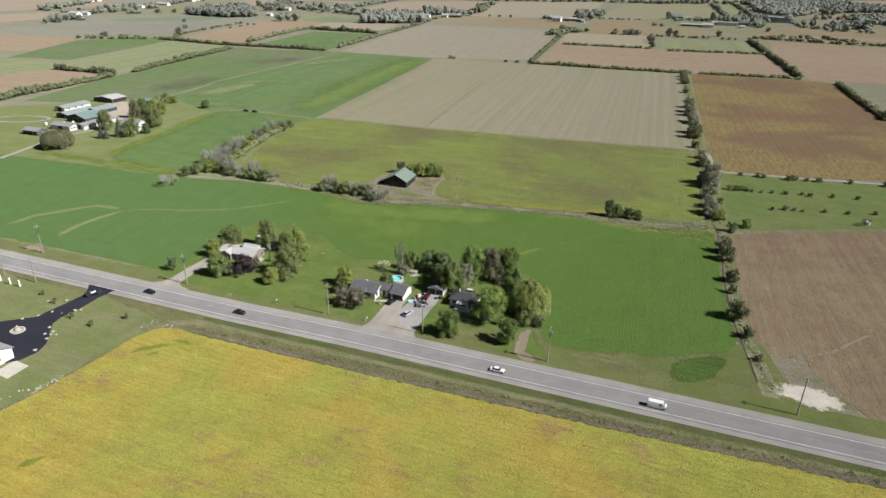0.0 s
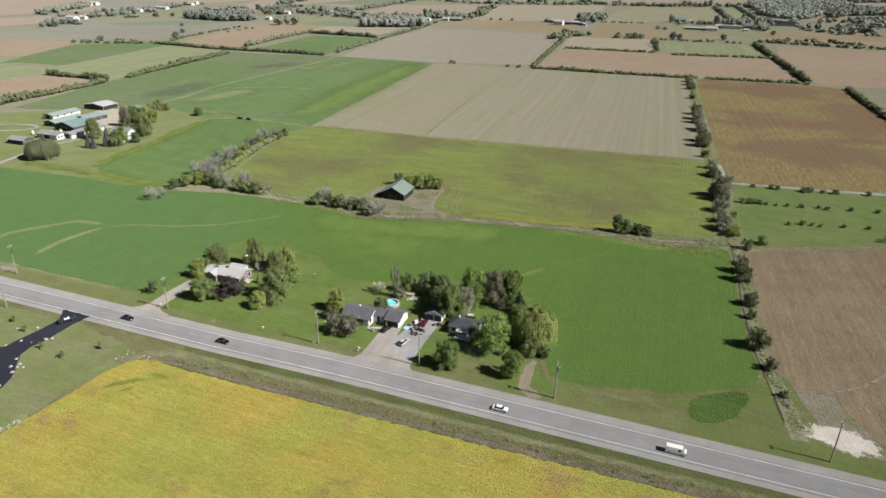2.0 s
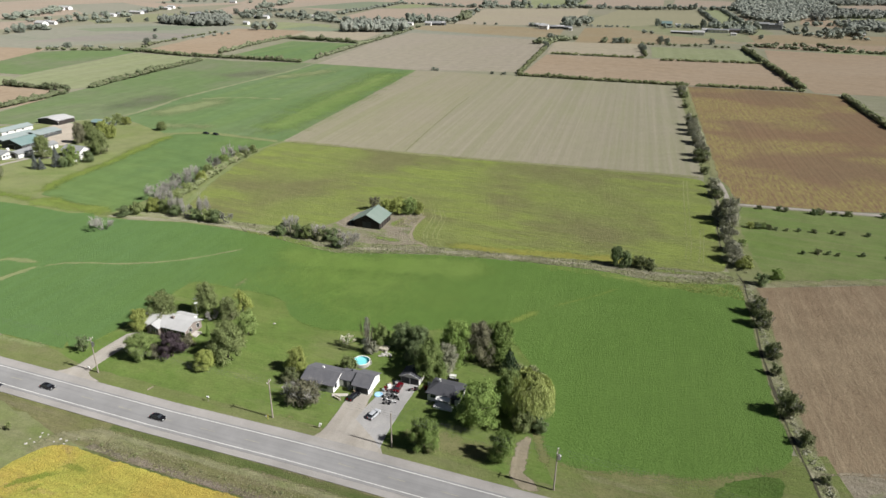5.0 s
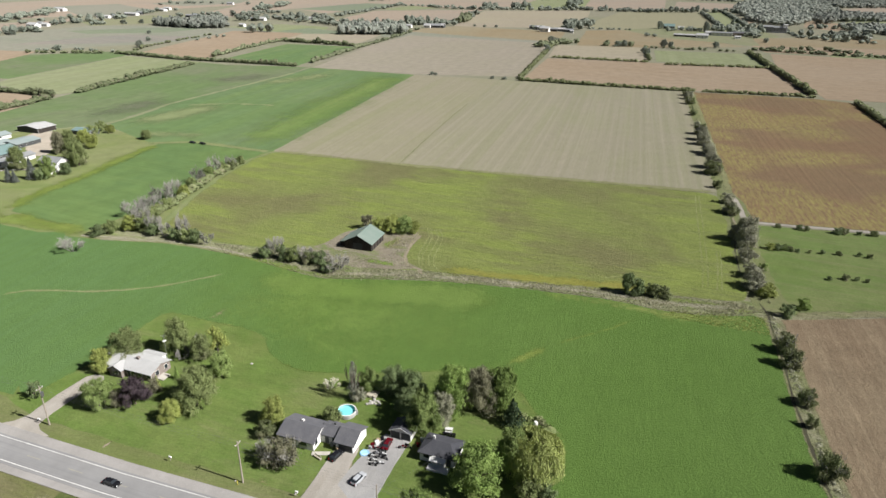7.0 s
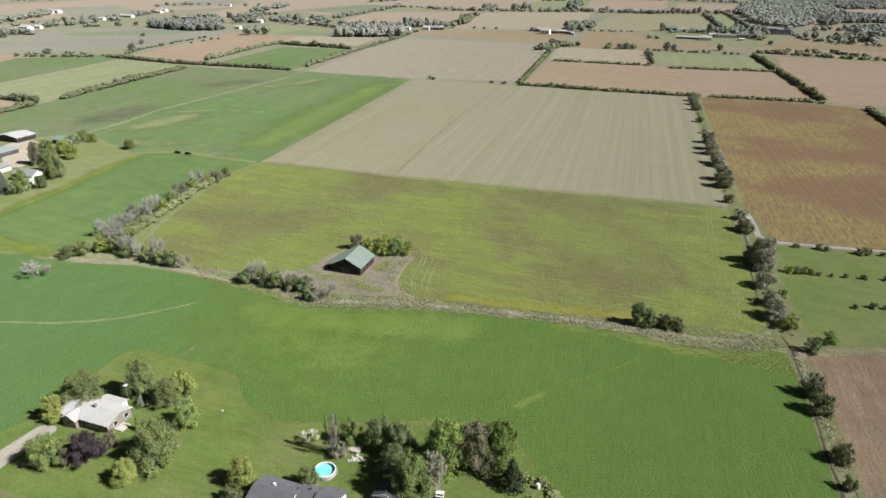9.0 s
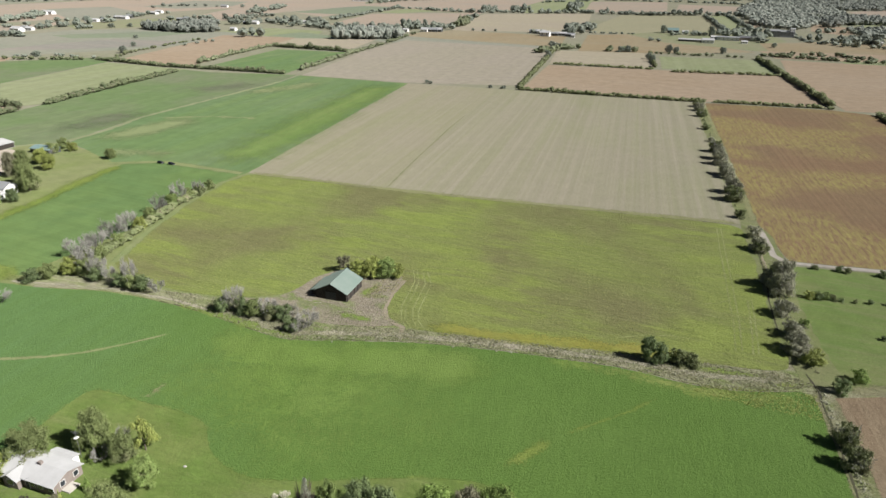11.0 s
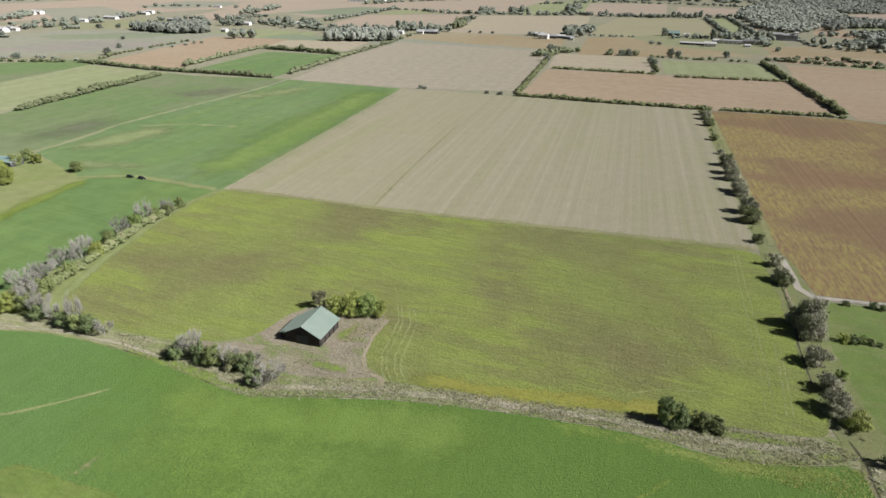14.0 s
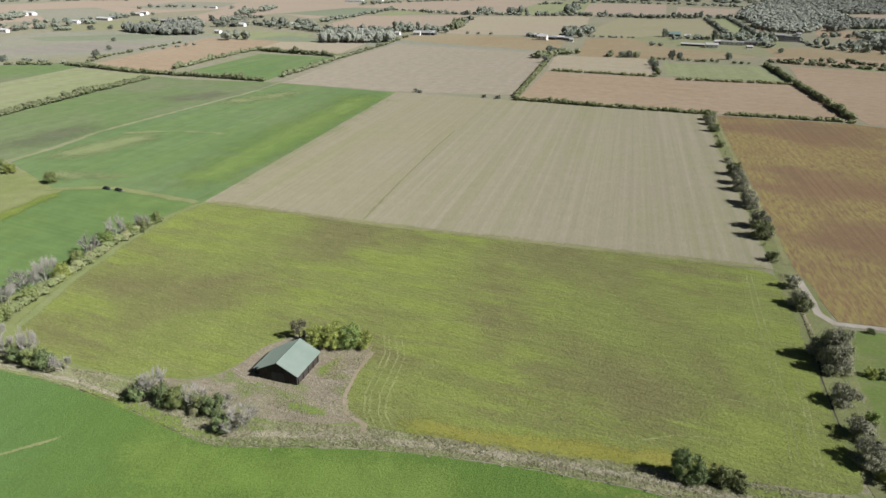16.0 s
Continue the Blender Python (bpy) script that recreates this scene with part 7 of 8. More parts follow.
for k in (-1, 1):
    mesh_ob("barge_board", [(k * x, y, z) for y in (-3.17, -3.11) for x, z in ((2.85, 2.0), (2.85, 2.26), (0.0, 3.52), (0.0, 3.24))], [(0, 1, 2, 3), (7, 6, 5, 4), (0, 4, 5, 1), (1, 5, 6, 2), (2, 6, 7, 3), (3, 7, 4, 0)], M_WHITE, h, "white barge board")
# dark panels painted as the unlit inside behind the open doors
window(h, -1.3, -2.8, 0.05, 2.3, 2.0, name="garage_door", pane_mat=M_DARKWALL)
window(h, 1.3, -2.8, 0.05, 2.3, 2.0, name="garage_door", pane_mat=M_DARKWALL)

# the old barn
h = house_at("barn", -126.8, 277.5, "old dark-boarded barn with pale green metal roof", "barn", 2.0)
gable(h, -5.6, 5.6, -7.0, 5.2, 3.0, 5.9, M_OLDBOARD, M_GREEN_ROOF, "y", 0.5)
solid("lean_to_wall", [(-8.0, -5.6, -5.6, 4.2, 0, 1.7)], M_OLDBOARD, h)
mesh_ob("lean_to_roof", [(-8.4, -6.0, 1.65), (-5.5, -6.0, 3.05), (-5.5, 4.6, 3.05), (-8.4, 4.6, 1.65), (-8.4, -6.0, 1.77), (-5.5, -6.0, 3.17), (-5.5, 4.6, 3.17), (-8.4, 4.6, 1.77)],
        [(3, 2, 1, 0), (4, 5, 6, 7), (0, 1, 5, 4), (2, 3, 7, 6), (3, 0, 4, 7)], M_GREEN_ROOF, h)
for i in range(30):
    x = -5.6 + 11.2 * (i + 0.5) / 30
    top = 3.0 + 2.9 * (1 - abs(x) / 5.6) - 0.1
    solid("board", [(x - 0.17, x + 0.17, -7.05 - 0.02 * (i % 3), -7.0, 0.1 + 0.1 * (i % 2), top)], M_OLDBOARD, h)
solid("door", [(-2.0, 1.8, -7.18, -7.1, 0, 2.8)], M_DARKWALL, h, "dark sliding barn door")
solid("ridge_cap", [(-0.25, 0.25, -7.5, 5.7, 6.0, 6.16, 0.15, 0.0)], M_GREEN_ROOF, h)
for y in (-6.4, -3.7, -0.9, 1.9, 4.6):
    solid("post", [(5.55, 5.8, y - 0.13, y + 0.13, 0, 2.9)], M_OLDBOARD, h)

# buildings of the farmyard

for nm, u, v, w, d, ev, rg, wm, rm, lab in (
    ("barn", -372.4, 315.2, 16, 15, 3.0, 5.6, M_DARKWALL, M_TEAL_ROOF, "large dark-walled barn with a teal metal roof"),
    ("stable", -391.2, 324.2, 10, 22, 2.5, 3.9, M_DARKWALL, M_PALETEAL, "long low dark stable with a grey-green metal roof"),
    ("stable", -410, 338.6, 9, 22, 2.5, 3.8, M_WHITE, M_PALETEAL, "long low white stable with a pale grey-green metal roof"),
    ("barn", -384.5, 339, 13, 16, 2.5, 3.6, M_DARKWALL, M_PALETEAL, "farm building with a faded green metal roof"),
    ("open_shed", -407.5, 369.5, 18, 13, 3.0, 4.4, M_DARKWALL, M_PALE_ROOF, "open-sided machine shed with grey metal roof"),
    ("shed", -371.7, 374.6, 14, 8, 2.6, 3.6, M_DARKWALL, M_TEAL_ROOF, "low shed with a blue-green metal roof"),
    ("shed", -354.8, 307.5, 7, 26, 2.6, 3.8, M_WHITE, M_GREY_ROOF, "long low white farm shed"),
    ("shed", -364.6, 292.8, 16, 8, 2.8, 4.0, M_WHITE, M_GREY_ROOF, "white farm shed with grey roof"),
    ("shed", -370.8, 276.4, 12, 7, 2.6, 3.8, M_DARKWALL, M_GREY_ROOF, "small dark farm shed"),
    ("farmhouse", -327.3, 311.4, 13, 7.5, 3.6, 5.8, M_WHITE, M_GREY_ROOF, "two-storey white farmhouse with grey roof"),
    ("shed", -320.4, 302.9, 6, 5, 2.6, 3.6, M_WHITE, M_PALE_ROOF, "small white garden shed"),
):
    h = house_at(nm, u, v, lab, "farm building" if nm != "farmhouse" else "house")
    gable(h, -w / 2, w / 2, -d / 2, d / 2, ev, rg, wm, rm, "y" if d >= w * 0.7 else "x", 0.5, thick=0.2)
    if nm == "open_shed":
        # dark board panels fill the open bays as the shade inside
        for k in range(4):
            window(h, w / 2, -d / 2 + d * (k + 0.5) / 4, 0.1, 3.4, 3.2, "right", "bay", M_WHITE, M_OLDBOARD)
    elif nm == "farmhouse":
        for k in (-2.4, 2.4):
            window(h, k, -d / 2, 1.0, 1.1, 1.4)
            window(h, k, -d / 2, 3.6, 1.1, 1.3)
            window(h, w / 2, k, 1.0, 1.1, 1.4, "right")
    else:
        window(h, 0, -d / 2, 0.1, min(4, w * 0.4), 2.6, name="door", pane_mat=M_OLDBOARD)
        for k in range(3):
            window(h, w / 2, -d / 2 + d * (k + 0.7) / 4, 1.2, 1.2, 0.9, "right")
for k, (u, v) in enumerate(((-381.9, 293.2), (-377.6, 296.2), (-373.2, 299.2), (-368.8, 302.2))):
    b = house_at("feed_bin", u, v, "small white round feed bin", "feed bin", z=0.0)
    b["group"] = "feed bins in the farmyard"
    round_part("bin", [(0.7, 0.4), (0.8, 0.6), (0.8, 2.2)], 14, M_WHITE, b)
    round_part("lid", [(0.85, 2.2), (0.15, 2.7)], 14, M_WHITE, b)
    solid("stand", [(-0.6, -0.5, -0.6, -0.5, 0, 0.6), (0.5, 0.6, -0.6, -0.5, 0, 0.6), (0.5, 0.6, 0.5, 0.6, 0, 0.6), (-0.6, -0.5, 0.5, 0.6, 0, 0.6)], M_CHROME, b)
patch("farmyard", [(-252.5, 478.6), (-238.1, 489.7), (-222.8, 462.7), (-211.3, 429.9), (-221.4, 426.9), (-238.3, 452.8)], M_YARD, "bare pale dusty farmyard ground", category="ground", step=3, wobble=1.4, smooth=1)
strip("riding_ring", [(-281 + 19 * math.cos(t / 3), 426.7 + 9 * math.sin(t / 3)) for t in range(20)], 2.4, M_GRAVEL, "pale oval riding track", wobble=0.3)
strip("farm_track", [rd(-370.7, 286.9), rd(-355, 290.3), rd(-346.1, 297.2), rd(-335.5, 302.4)], 2.0, M_GRAVEL, "pale farmyard path")
G7 = "trees of the farmyard"
for x, y, hh, r, k, m, lab in (
    (-218.2, 358.8, 11, 8.6, "willow", L_WILLOWGREY, "broad grey-green willow beside the farm lane"),
    (-215.1, 363.7, 8, 5, "broad", L_OLIVE, "olive tree beside the farm lane"),
    (-211.8, 401.1, 13, 5.6, "tall", L_OLIVE, "tall olive tree before the teal barn"),
    (-204.7, 380.7, 9, 2.7, "spruce", L_BLUESPRUCE, "grey-blue spruce in the farmyard"),
    (-201.1, 379.6, 7, 2.4, "spruce", L_BLUESPRUCE, "small grey-blue spruce in the farmyard"),
    (-195.6, 385.2, 12, 3.8, "spruce", L_BLUESPRUCE, "tall grey-blue spruce before the farmhouse"),
    (-188.3, 386.9, 11.5, 4.8, "broad", L_GREEN, "green tree before the farmhouse"),
    (-190.7, 384.1, 6, 3.4, "shrub", L_DARK, "dark bush before the farmhouse"),
    (-183.4, 394.1, 6.5, 3.6, "broad", L_DARK, "dark bush beside the farmhouse"),
    (-184.4, 410.0, 14, 6.6, "tall", L_OLIVE, "large olive-green tree beside the farmhouse"),
    (-192.4, 420.4, 13, 6.0, "broad", L_OLIVE, "olive-green tree behind the farmhouse"),
    (-207.3, 434.2, 13, 4.8, "tall", L_RUSSET, "brownish tree in the farmyard"),
    (-205.6, 442.8, 12, 5, "broad", L_OLIVE, "olive tree in the farmyard"),
    (-195.0, 447.0, 8.5, 5.0, "broad", L_YELLOW, "yellow-green tree at the yard edge"),
    (-204.6, 457.2, 9, 5, "broad", L_YELLOW, "yellow-green tree behind the yard"),
    (-209.4, 490.4, 6.5, 4.4, "broad", L_OLIVE, "olive tree at the crop edge"),
    (-201.3, 484.7, 5.5, 3.6, "broad", L_YELLOW, "yellow-green tree at the crop edge"),
    (-209.9, 480.1, 6, 4, "shrub", L_OLIVE, "olive bush at the crop edge"),
):
    plant("spruce" if k == "spruce" else "willow" if k == "willow" else "tree", k, x, y, hh, r, m, lab, "tree", G7)

# white building at the end of the black driveway
h = house_at("building", -170.6, 93.3, "white building with a grey roof beside the black driveway", "building", -3.0)
gable(h, -9.0, 9.0, -5.5, 5.5, 3.4, 5.6, M_WHITE, M_GREY_ROOF)
window(h, 9.0, 1.5, 1.2, 1.0, 1.4, "right")
window(h, 9.0, -2.5, 0.1, 1.0, 2.1, "right", "door")
window(h, -2, 5.5, 0.1, 3.0, 2.4, "back", "garage_door", pane_mat=M_DARKWALL)

# far houses and farms
for i, (x, y, w, d, ev, rg, wm, rm) in enumerate((
    (-657.4, 1221.8, 20, 12, 5, 8, M_WHITE, M_PALE_ROOF), (-661.9, 1252.3, 10, 9, 5, 7, M_WHITE, M_GREY_ROOF), (-649.9, 1243.9, 12, 8, 4, 6, M_WHITE, M_PALE_ROOF), (-827.7, 1634.4, 34, 12, 5, 8, M_WHITE, M_PALE_ROOF), (-826.7, 1615.3, 12, 9, 5, 7, M_WHITE, M_GREY_ROOF),
    (-642.7, 1444.1, 26, 10, 4, 6, M_WHITE, M_PALE_ROOF), (-622.7, 1448.7, 10, 8, 4, 7, M_WHITE, M_GREY_ROOF), (-622.0, 1526.4, 30, 12, 4, 6, M_WHITE, M_PALE_ROOF), (-619.8, 1560.5, 14, 9, 4, 6, M_DARKWALL, M_GREY_ROOF), (-613.7, 1673.3, 22, 12, 4, 6, M_WHITE, M_PALE_ROOF),
    (-615.7, 1713.7, 16, 10, 5, 7, M_WHITE, M_PALE_ROOF), (-490.8, 1494.0, 12, 9, 4, 6, M_DARKWALL, M_GREY_ROOF), (-482.5, 1511.5, 14, 9, 4, 6, M_WHITE, M_GREY_ROOF), (-325.8, 1429.3, 16, 10, 4, 7, M_WHITE, M_PALE_ROOF), (-338.9, 1426.5, 14, 9, 4, 6, M_DARKWALL, M_GREY_ROOF),
    (-301.6, 1476.9, 20, 10, 4, 6, M_DARKWALL, M_GREY_ROOF), (-277.6, 1467.7, 16, 9, 4, 6, M_WHITE, M_GREY_ROOF), (-238.2, 1462.0, 14, 9, 4, 6, M_WHITE, M_PALE_ROOF), (-325.7, 1283.5, 10, 8, 4, 6, M_WHITE, M_PALE_ROOF), (-87.6, 1311.0, 15, 9, 6, 9, M_WHITE, M_PALE_ROOF),
    (-61.8, 1321.3, 8, 7, 4, 6, M_WHITE, M_PALE_ROOF), (-29.6, 1305.2, 9, 7, 4, 6, M_WHITE, M_PALE_ROOF), (3.6, 1311.2, 12, 9, 4, 7, M_WHITE, M_PALE_ROOF), (16.4, 1313.5, 22, 10, 4, 7, M_DARKWALL, M_GREY_ROOF), (29.2, 1315.8, 12, 10, 4, 7, M_DARKWALL, M_PALE_ROOF),
    (199.6, 1313.7, 16, 8, 4, 6, M_WHITE, M_GREY_ROOF), (209.4, 1294.4, 14, 8, 5, 7, M_WHITE, M_PALE_ROOF), (209.6, 1254.5, 16, 12, 6, 9, M_WHITE, M_PALE_ROOF), (225.1, 1266.8, 18, 9, 4, 6, M_DARKWALL, M_GREY_ROOF), (238.9, 1269.1, 20, 9, 4, 6, M_DARKWALL, M_PALE_ROOF),
    (252.7, 1252.0, 14, 8, 4, 6, M_DARKWALL, M_GREY_ROOF), (252.6, 1233.1, 6, 5, 4, 5, M_WHITE, M_PALE_ROOF), (-214.9, 2440.0, 60, 18, 7, 9, M_WHITE, M_PALE_ROOF), (-134.7, 2514.4, 20, 12, 6, 8, M_WHITE, M_PALE_ROOF), (462.5, 1348.5, 20, 12, 5, 9, M_DARKWALL, M_TEAL_ROOF),
    (478.3, 1329.7, 10, 8, 4, 6, M_WHITE, M_PALE_ROOF), (440.9, 1191.4, 46, 7, 3, 4.5, M_DARKWALL, M_PALE_ROOF), (455.3, 1168.8, 18, 10, 5, 7.5, M_WHITE, M_PALE_ROOF), (491.5, 1234.0, 10, 8, 4, 6, M_WHITE, M_PALE_ROOF), (509.5, 1218.9, 34, 10, 5, 6.5, M_WHITE, M_GREY_ROOF),
    (543.3, 1215.2, 30, 10, 5, 7, M_BRICK, M_SHINGLE), (514.5, 1169.2, 9, 7, 3, 4.5, M_WHITE, M_PALE_ROOF), (626.9, 1302.8, 22, 20, 10, 12, M_GREYWALL, M_GREY_ROOF), (643.3, 1295.5, 30, 18, 9, 11, M_GREYWALL, M_GREY_ROOF), (652.9, 1287.2, 7, 7, 14, 15, M_WHITE, M_PALE_ROOF),
    (1313.3, 2442.2, 24, 12, 6, 9, M_WHITE, M_PALE_ROOF), (1232.1, 2175.5, 22, 12, 5, 8, M_WHITE, M_PALE_ROOF), (1229.8, 2148.2, 14, 12, 5, 8, M_WHITE, M_GREY_ROOF), (729.6, 1167.7, 14, 9, 4, 6, M_WHITE, M_PALE_ROOF), (1436.8, 2412.7, 18, 12, 5, 8, M_WHITE, M_PALE_ROOF),
    (-541.5, 1979.8, 18, 10, 4, 7, M_WHITE, M_GREY_ROOF),
)):
    h = empty("farmhouse" if w < 16 else "farm_building", pose(x, y, 0, 0, 0, -25 + 7 * (i % 3)), "distant pale house among trees" if w < 16 else "distant long farm building among trees", "house" if w < 16 else "farm building", "distant farms")
    gable(h, -w / 2, w / 2, -d / 2, d / 2, ev, rg, wm, rm, over=0.5, thick=0.3)
    for k in range(max(2, int(w / 6))):
        window(h, -w / 2 + w * (k + 0.5) / max(2, int(w / 6)), -d / 2, ev * 0.35, 1.6, 1.5)
        if ev > 5:
            window(h, -w / 2 + w * (k + 0.5) / max(2, int(w / 6)), -d / 2, ev * 0.7, 1.6, 1.5)

# driveways and yards
patch("driveway", [(-117.5, 192.1), (-115.3, 185.7), (-118.1, 179.6), (-121.2, 173.8), (-122.5, 170.7), (-132.1, 167.5), (-140.3, 164.8), (-126.9, 144.8), (-118.6, 145.9), (-113.9, 148), (-111.6, 151.8), (-111.7, 156.3), (-113.2, 160.6), (-115.8, 166.9), (-115.3, 170.8), (-113.3, 174), (-111.5, 179), (-109.9, 183.9), (-107.1, 188.2)], M_BLACKTOP, "fresh black asphalt driveway", z=0.272, category="driveway", step=1.5, wobble=0.15)
patch("concrete_pad", [rd(-159.9, 91.4), rd(-154.3, 90.7), rd(-154.4, 97), rd(-160.2, 97.6)], M_CONCRETE, "pale concrete pad beside the building", z=0.13, category="pavement", step=3, wobble=0.03)
patch("driveway", [(-99.5, 193.4), (-92.9, 195.6), (-90.8, 202.9), (-88.2, 209), (-85.5, 214.5), (-80.5, 213), (-82.8, 208.2), (-85.2, 203), (-87.8, 196.3), (-88.3, 192.8), (-82, 188.5), (-99, 190)], M_GRAVEL, "gravel driveway to the white-roofed house", category="driveway", step=1.5, wobble=0.2, smooth=1)
patch("driveway", [(-16.6, 184.6), (-17.8, 182.2), (-21, 172.2), (-23, 168), (-26.5, 166.6), (-7, 159.2), (-9, 166.5), (-12.2, 172), (-13.3, 175.6), (-12.7, 180), (-11.2, 184.6), (-11.8, 186)], M_GRAVEL, "gravel driveway to the garage", category="driveway", step=1.5, wobble=0.15, smooth=1)
patch("driveway", [(-14.8, 173.6), (-9.4, 165.6), (-8.4, 163), (-6.5, 169.8), (-3.2, 179), (0.4, 187.5), (-5.6, 189.8), (-9.4, 184.6), (-12.2, 179.4)], M_GREYTOP, "old grey asphalt driveway", category="driveway", step=1.5, wobble=0.1)
strip("bare_patch", [(-14, 176.2), (-12.9, 179.2), (-11.8, 182)], 2.0, G_PATH, "worn earth between two driveways", z=0.162, wobble=0.3, category="ground", ends=0.4, peak=0.9)
strip("footpath", [rd(-85.2, 163.7), rd(-81.3, 165.2)], 1.2, M_CONCRETE, "concrete path to the door", wobble=0.03)

# ---- poles and wires ----


def utility_pole(u, v, height=11.0, drum=False, arm=True):
    p = house_at("utility_pole", u, v, "weathered wooden utility pole beside the road", "utility pole")
    p["group"] = "utility poles along the road"
    round_part("shaft", [(0.19, -0.2), (0.16, height * 0.5), (0.12, height)], 8, M_POLE, p)
    if arm:
        solid("crossarm", [(-0.07, 0.07, -0.8, 0.8, height - 0.75, height - 0.6)], M_POLE, p)
        for y in (-0.75, 0.0, 0.75):
            ins = round_part("insulator", [(0.06, height - 0.6), (0.09, height - 0.5), (0.05, height - 0.35)], 8, M_WHITE, p)
            ins.location.y = y if y else 0.001
    if drum:
        d = round_part("transformer", [(0.32, height - 2.6), (0.36, height - 2.5), (0.36, height - 1.5), (0.2, height - 1.4)], 12, M_CHROME, p, "grey transformer drum")
        d.location.x = 0.45
    return p


for u, dr in ((-270.8, False), (-214, True), (-148.4, True), (-94.3, False), (-25.9, True), (36, False), (98.3, False), (162.2, False)):
    utility_pole(u, 150.9, 11.0, dr)
utility_pole(-63.1, 151.2, 9.6, False, False)
for u in (-195.5, -210, -247.3):
    utility_pole(u, 132.9, 8.5, False, False)


def wire(a, b, sag, label="thin sagging overhead wire"):
    v, f = [], []
    n = 14
    pts = [Vector(a).lerp(Vector(b), i / n) - Vector((0, 0, 4 * sag * (i / n) * (1 - i / n))) for i in range(n + 1)]
    for p, q in zip(pts, pts[1:]):
        tube(v, f, p, q, 0.014, 0.014, 3)
    return tagged(mesh_ob("overhead_wire", v, f, M_WIRE), label, "wire", "overhead wires")


US = (-270.8, -214, -148.4, -94.3, -25.9, 36, 98.3, 162.2)
for a, b in zip(US, US[1:]):
    for dv in (-0.75, 0.0, 0.75):
        wire((*rd(a, 150.9 + dv), 10.6), (*rd(b, 150.9 + dv), 10.6), 0.9)
wire((*rd(-94.3, 150.9), 8.6), (*rd(-63.1, 151.2), 8.4), 0.4)
wire((*rd(-63.1, 151.2), 8.4), (*rd(-25.9, 151), 8.6), 0.5)
wire((*rd(-63.1, 151.2), 8.6), (*rd(-56.6, 170.1), 3.4), 0.5)
wire((*rd(-148.4, 150.8), 8.0), (*rd(-144, 172.6), 3.6), 0.6)

# ---- vehicles ----
PAINT = {}


def paint(name, col):
    if name not in PAINT:
        PAINT[name] = plain_mat("paint_" + name, col, tuple(k * 0.92 for k in col), rough=0.25, spec=0.5, scale=0.5, grain=0.03, bump=0.0)
    return PAINT[name]


M_LAMP = plain_mat("headlight_glass", (0.7, 0.7, 0.68), rough=0.15, bump=0)
M_TAIL = plain_mat("tail_light", (0.25, 0.01, 0.01), rough=0.2, bump=0)


def wheels(root, xs, half, r=0.33):
    for x in xs:
        for s in (-1, 1):
            t = round_part("wheel", [(r * 0.92, -0.11), (r, -0.07), (r, 0.07), (r * 0.92, 0.11)], 16, M_RUBBER, root, "black tyre")
            t.matrix_basis = pose(x, s * half, r, 90, 0, 0)
            round_part("rim", [(r * 0.6, -0.115), (r * 0.55, 0.115)], 12, M_CHROME, t)


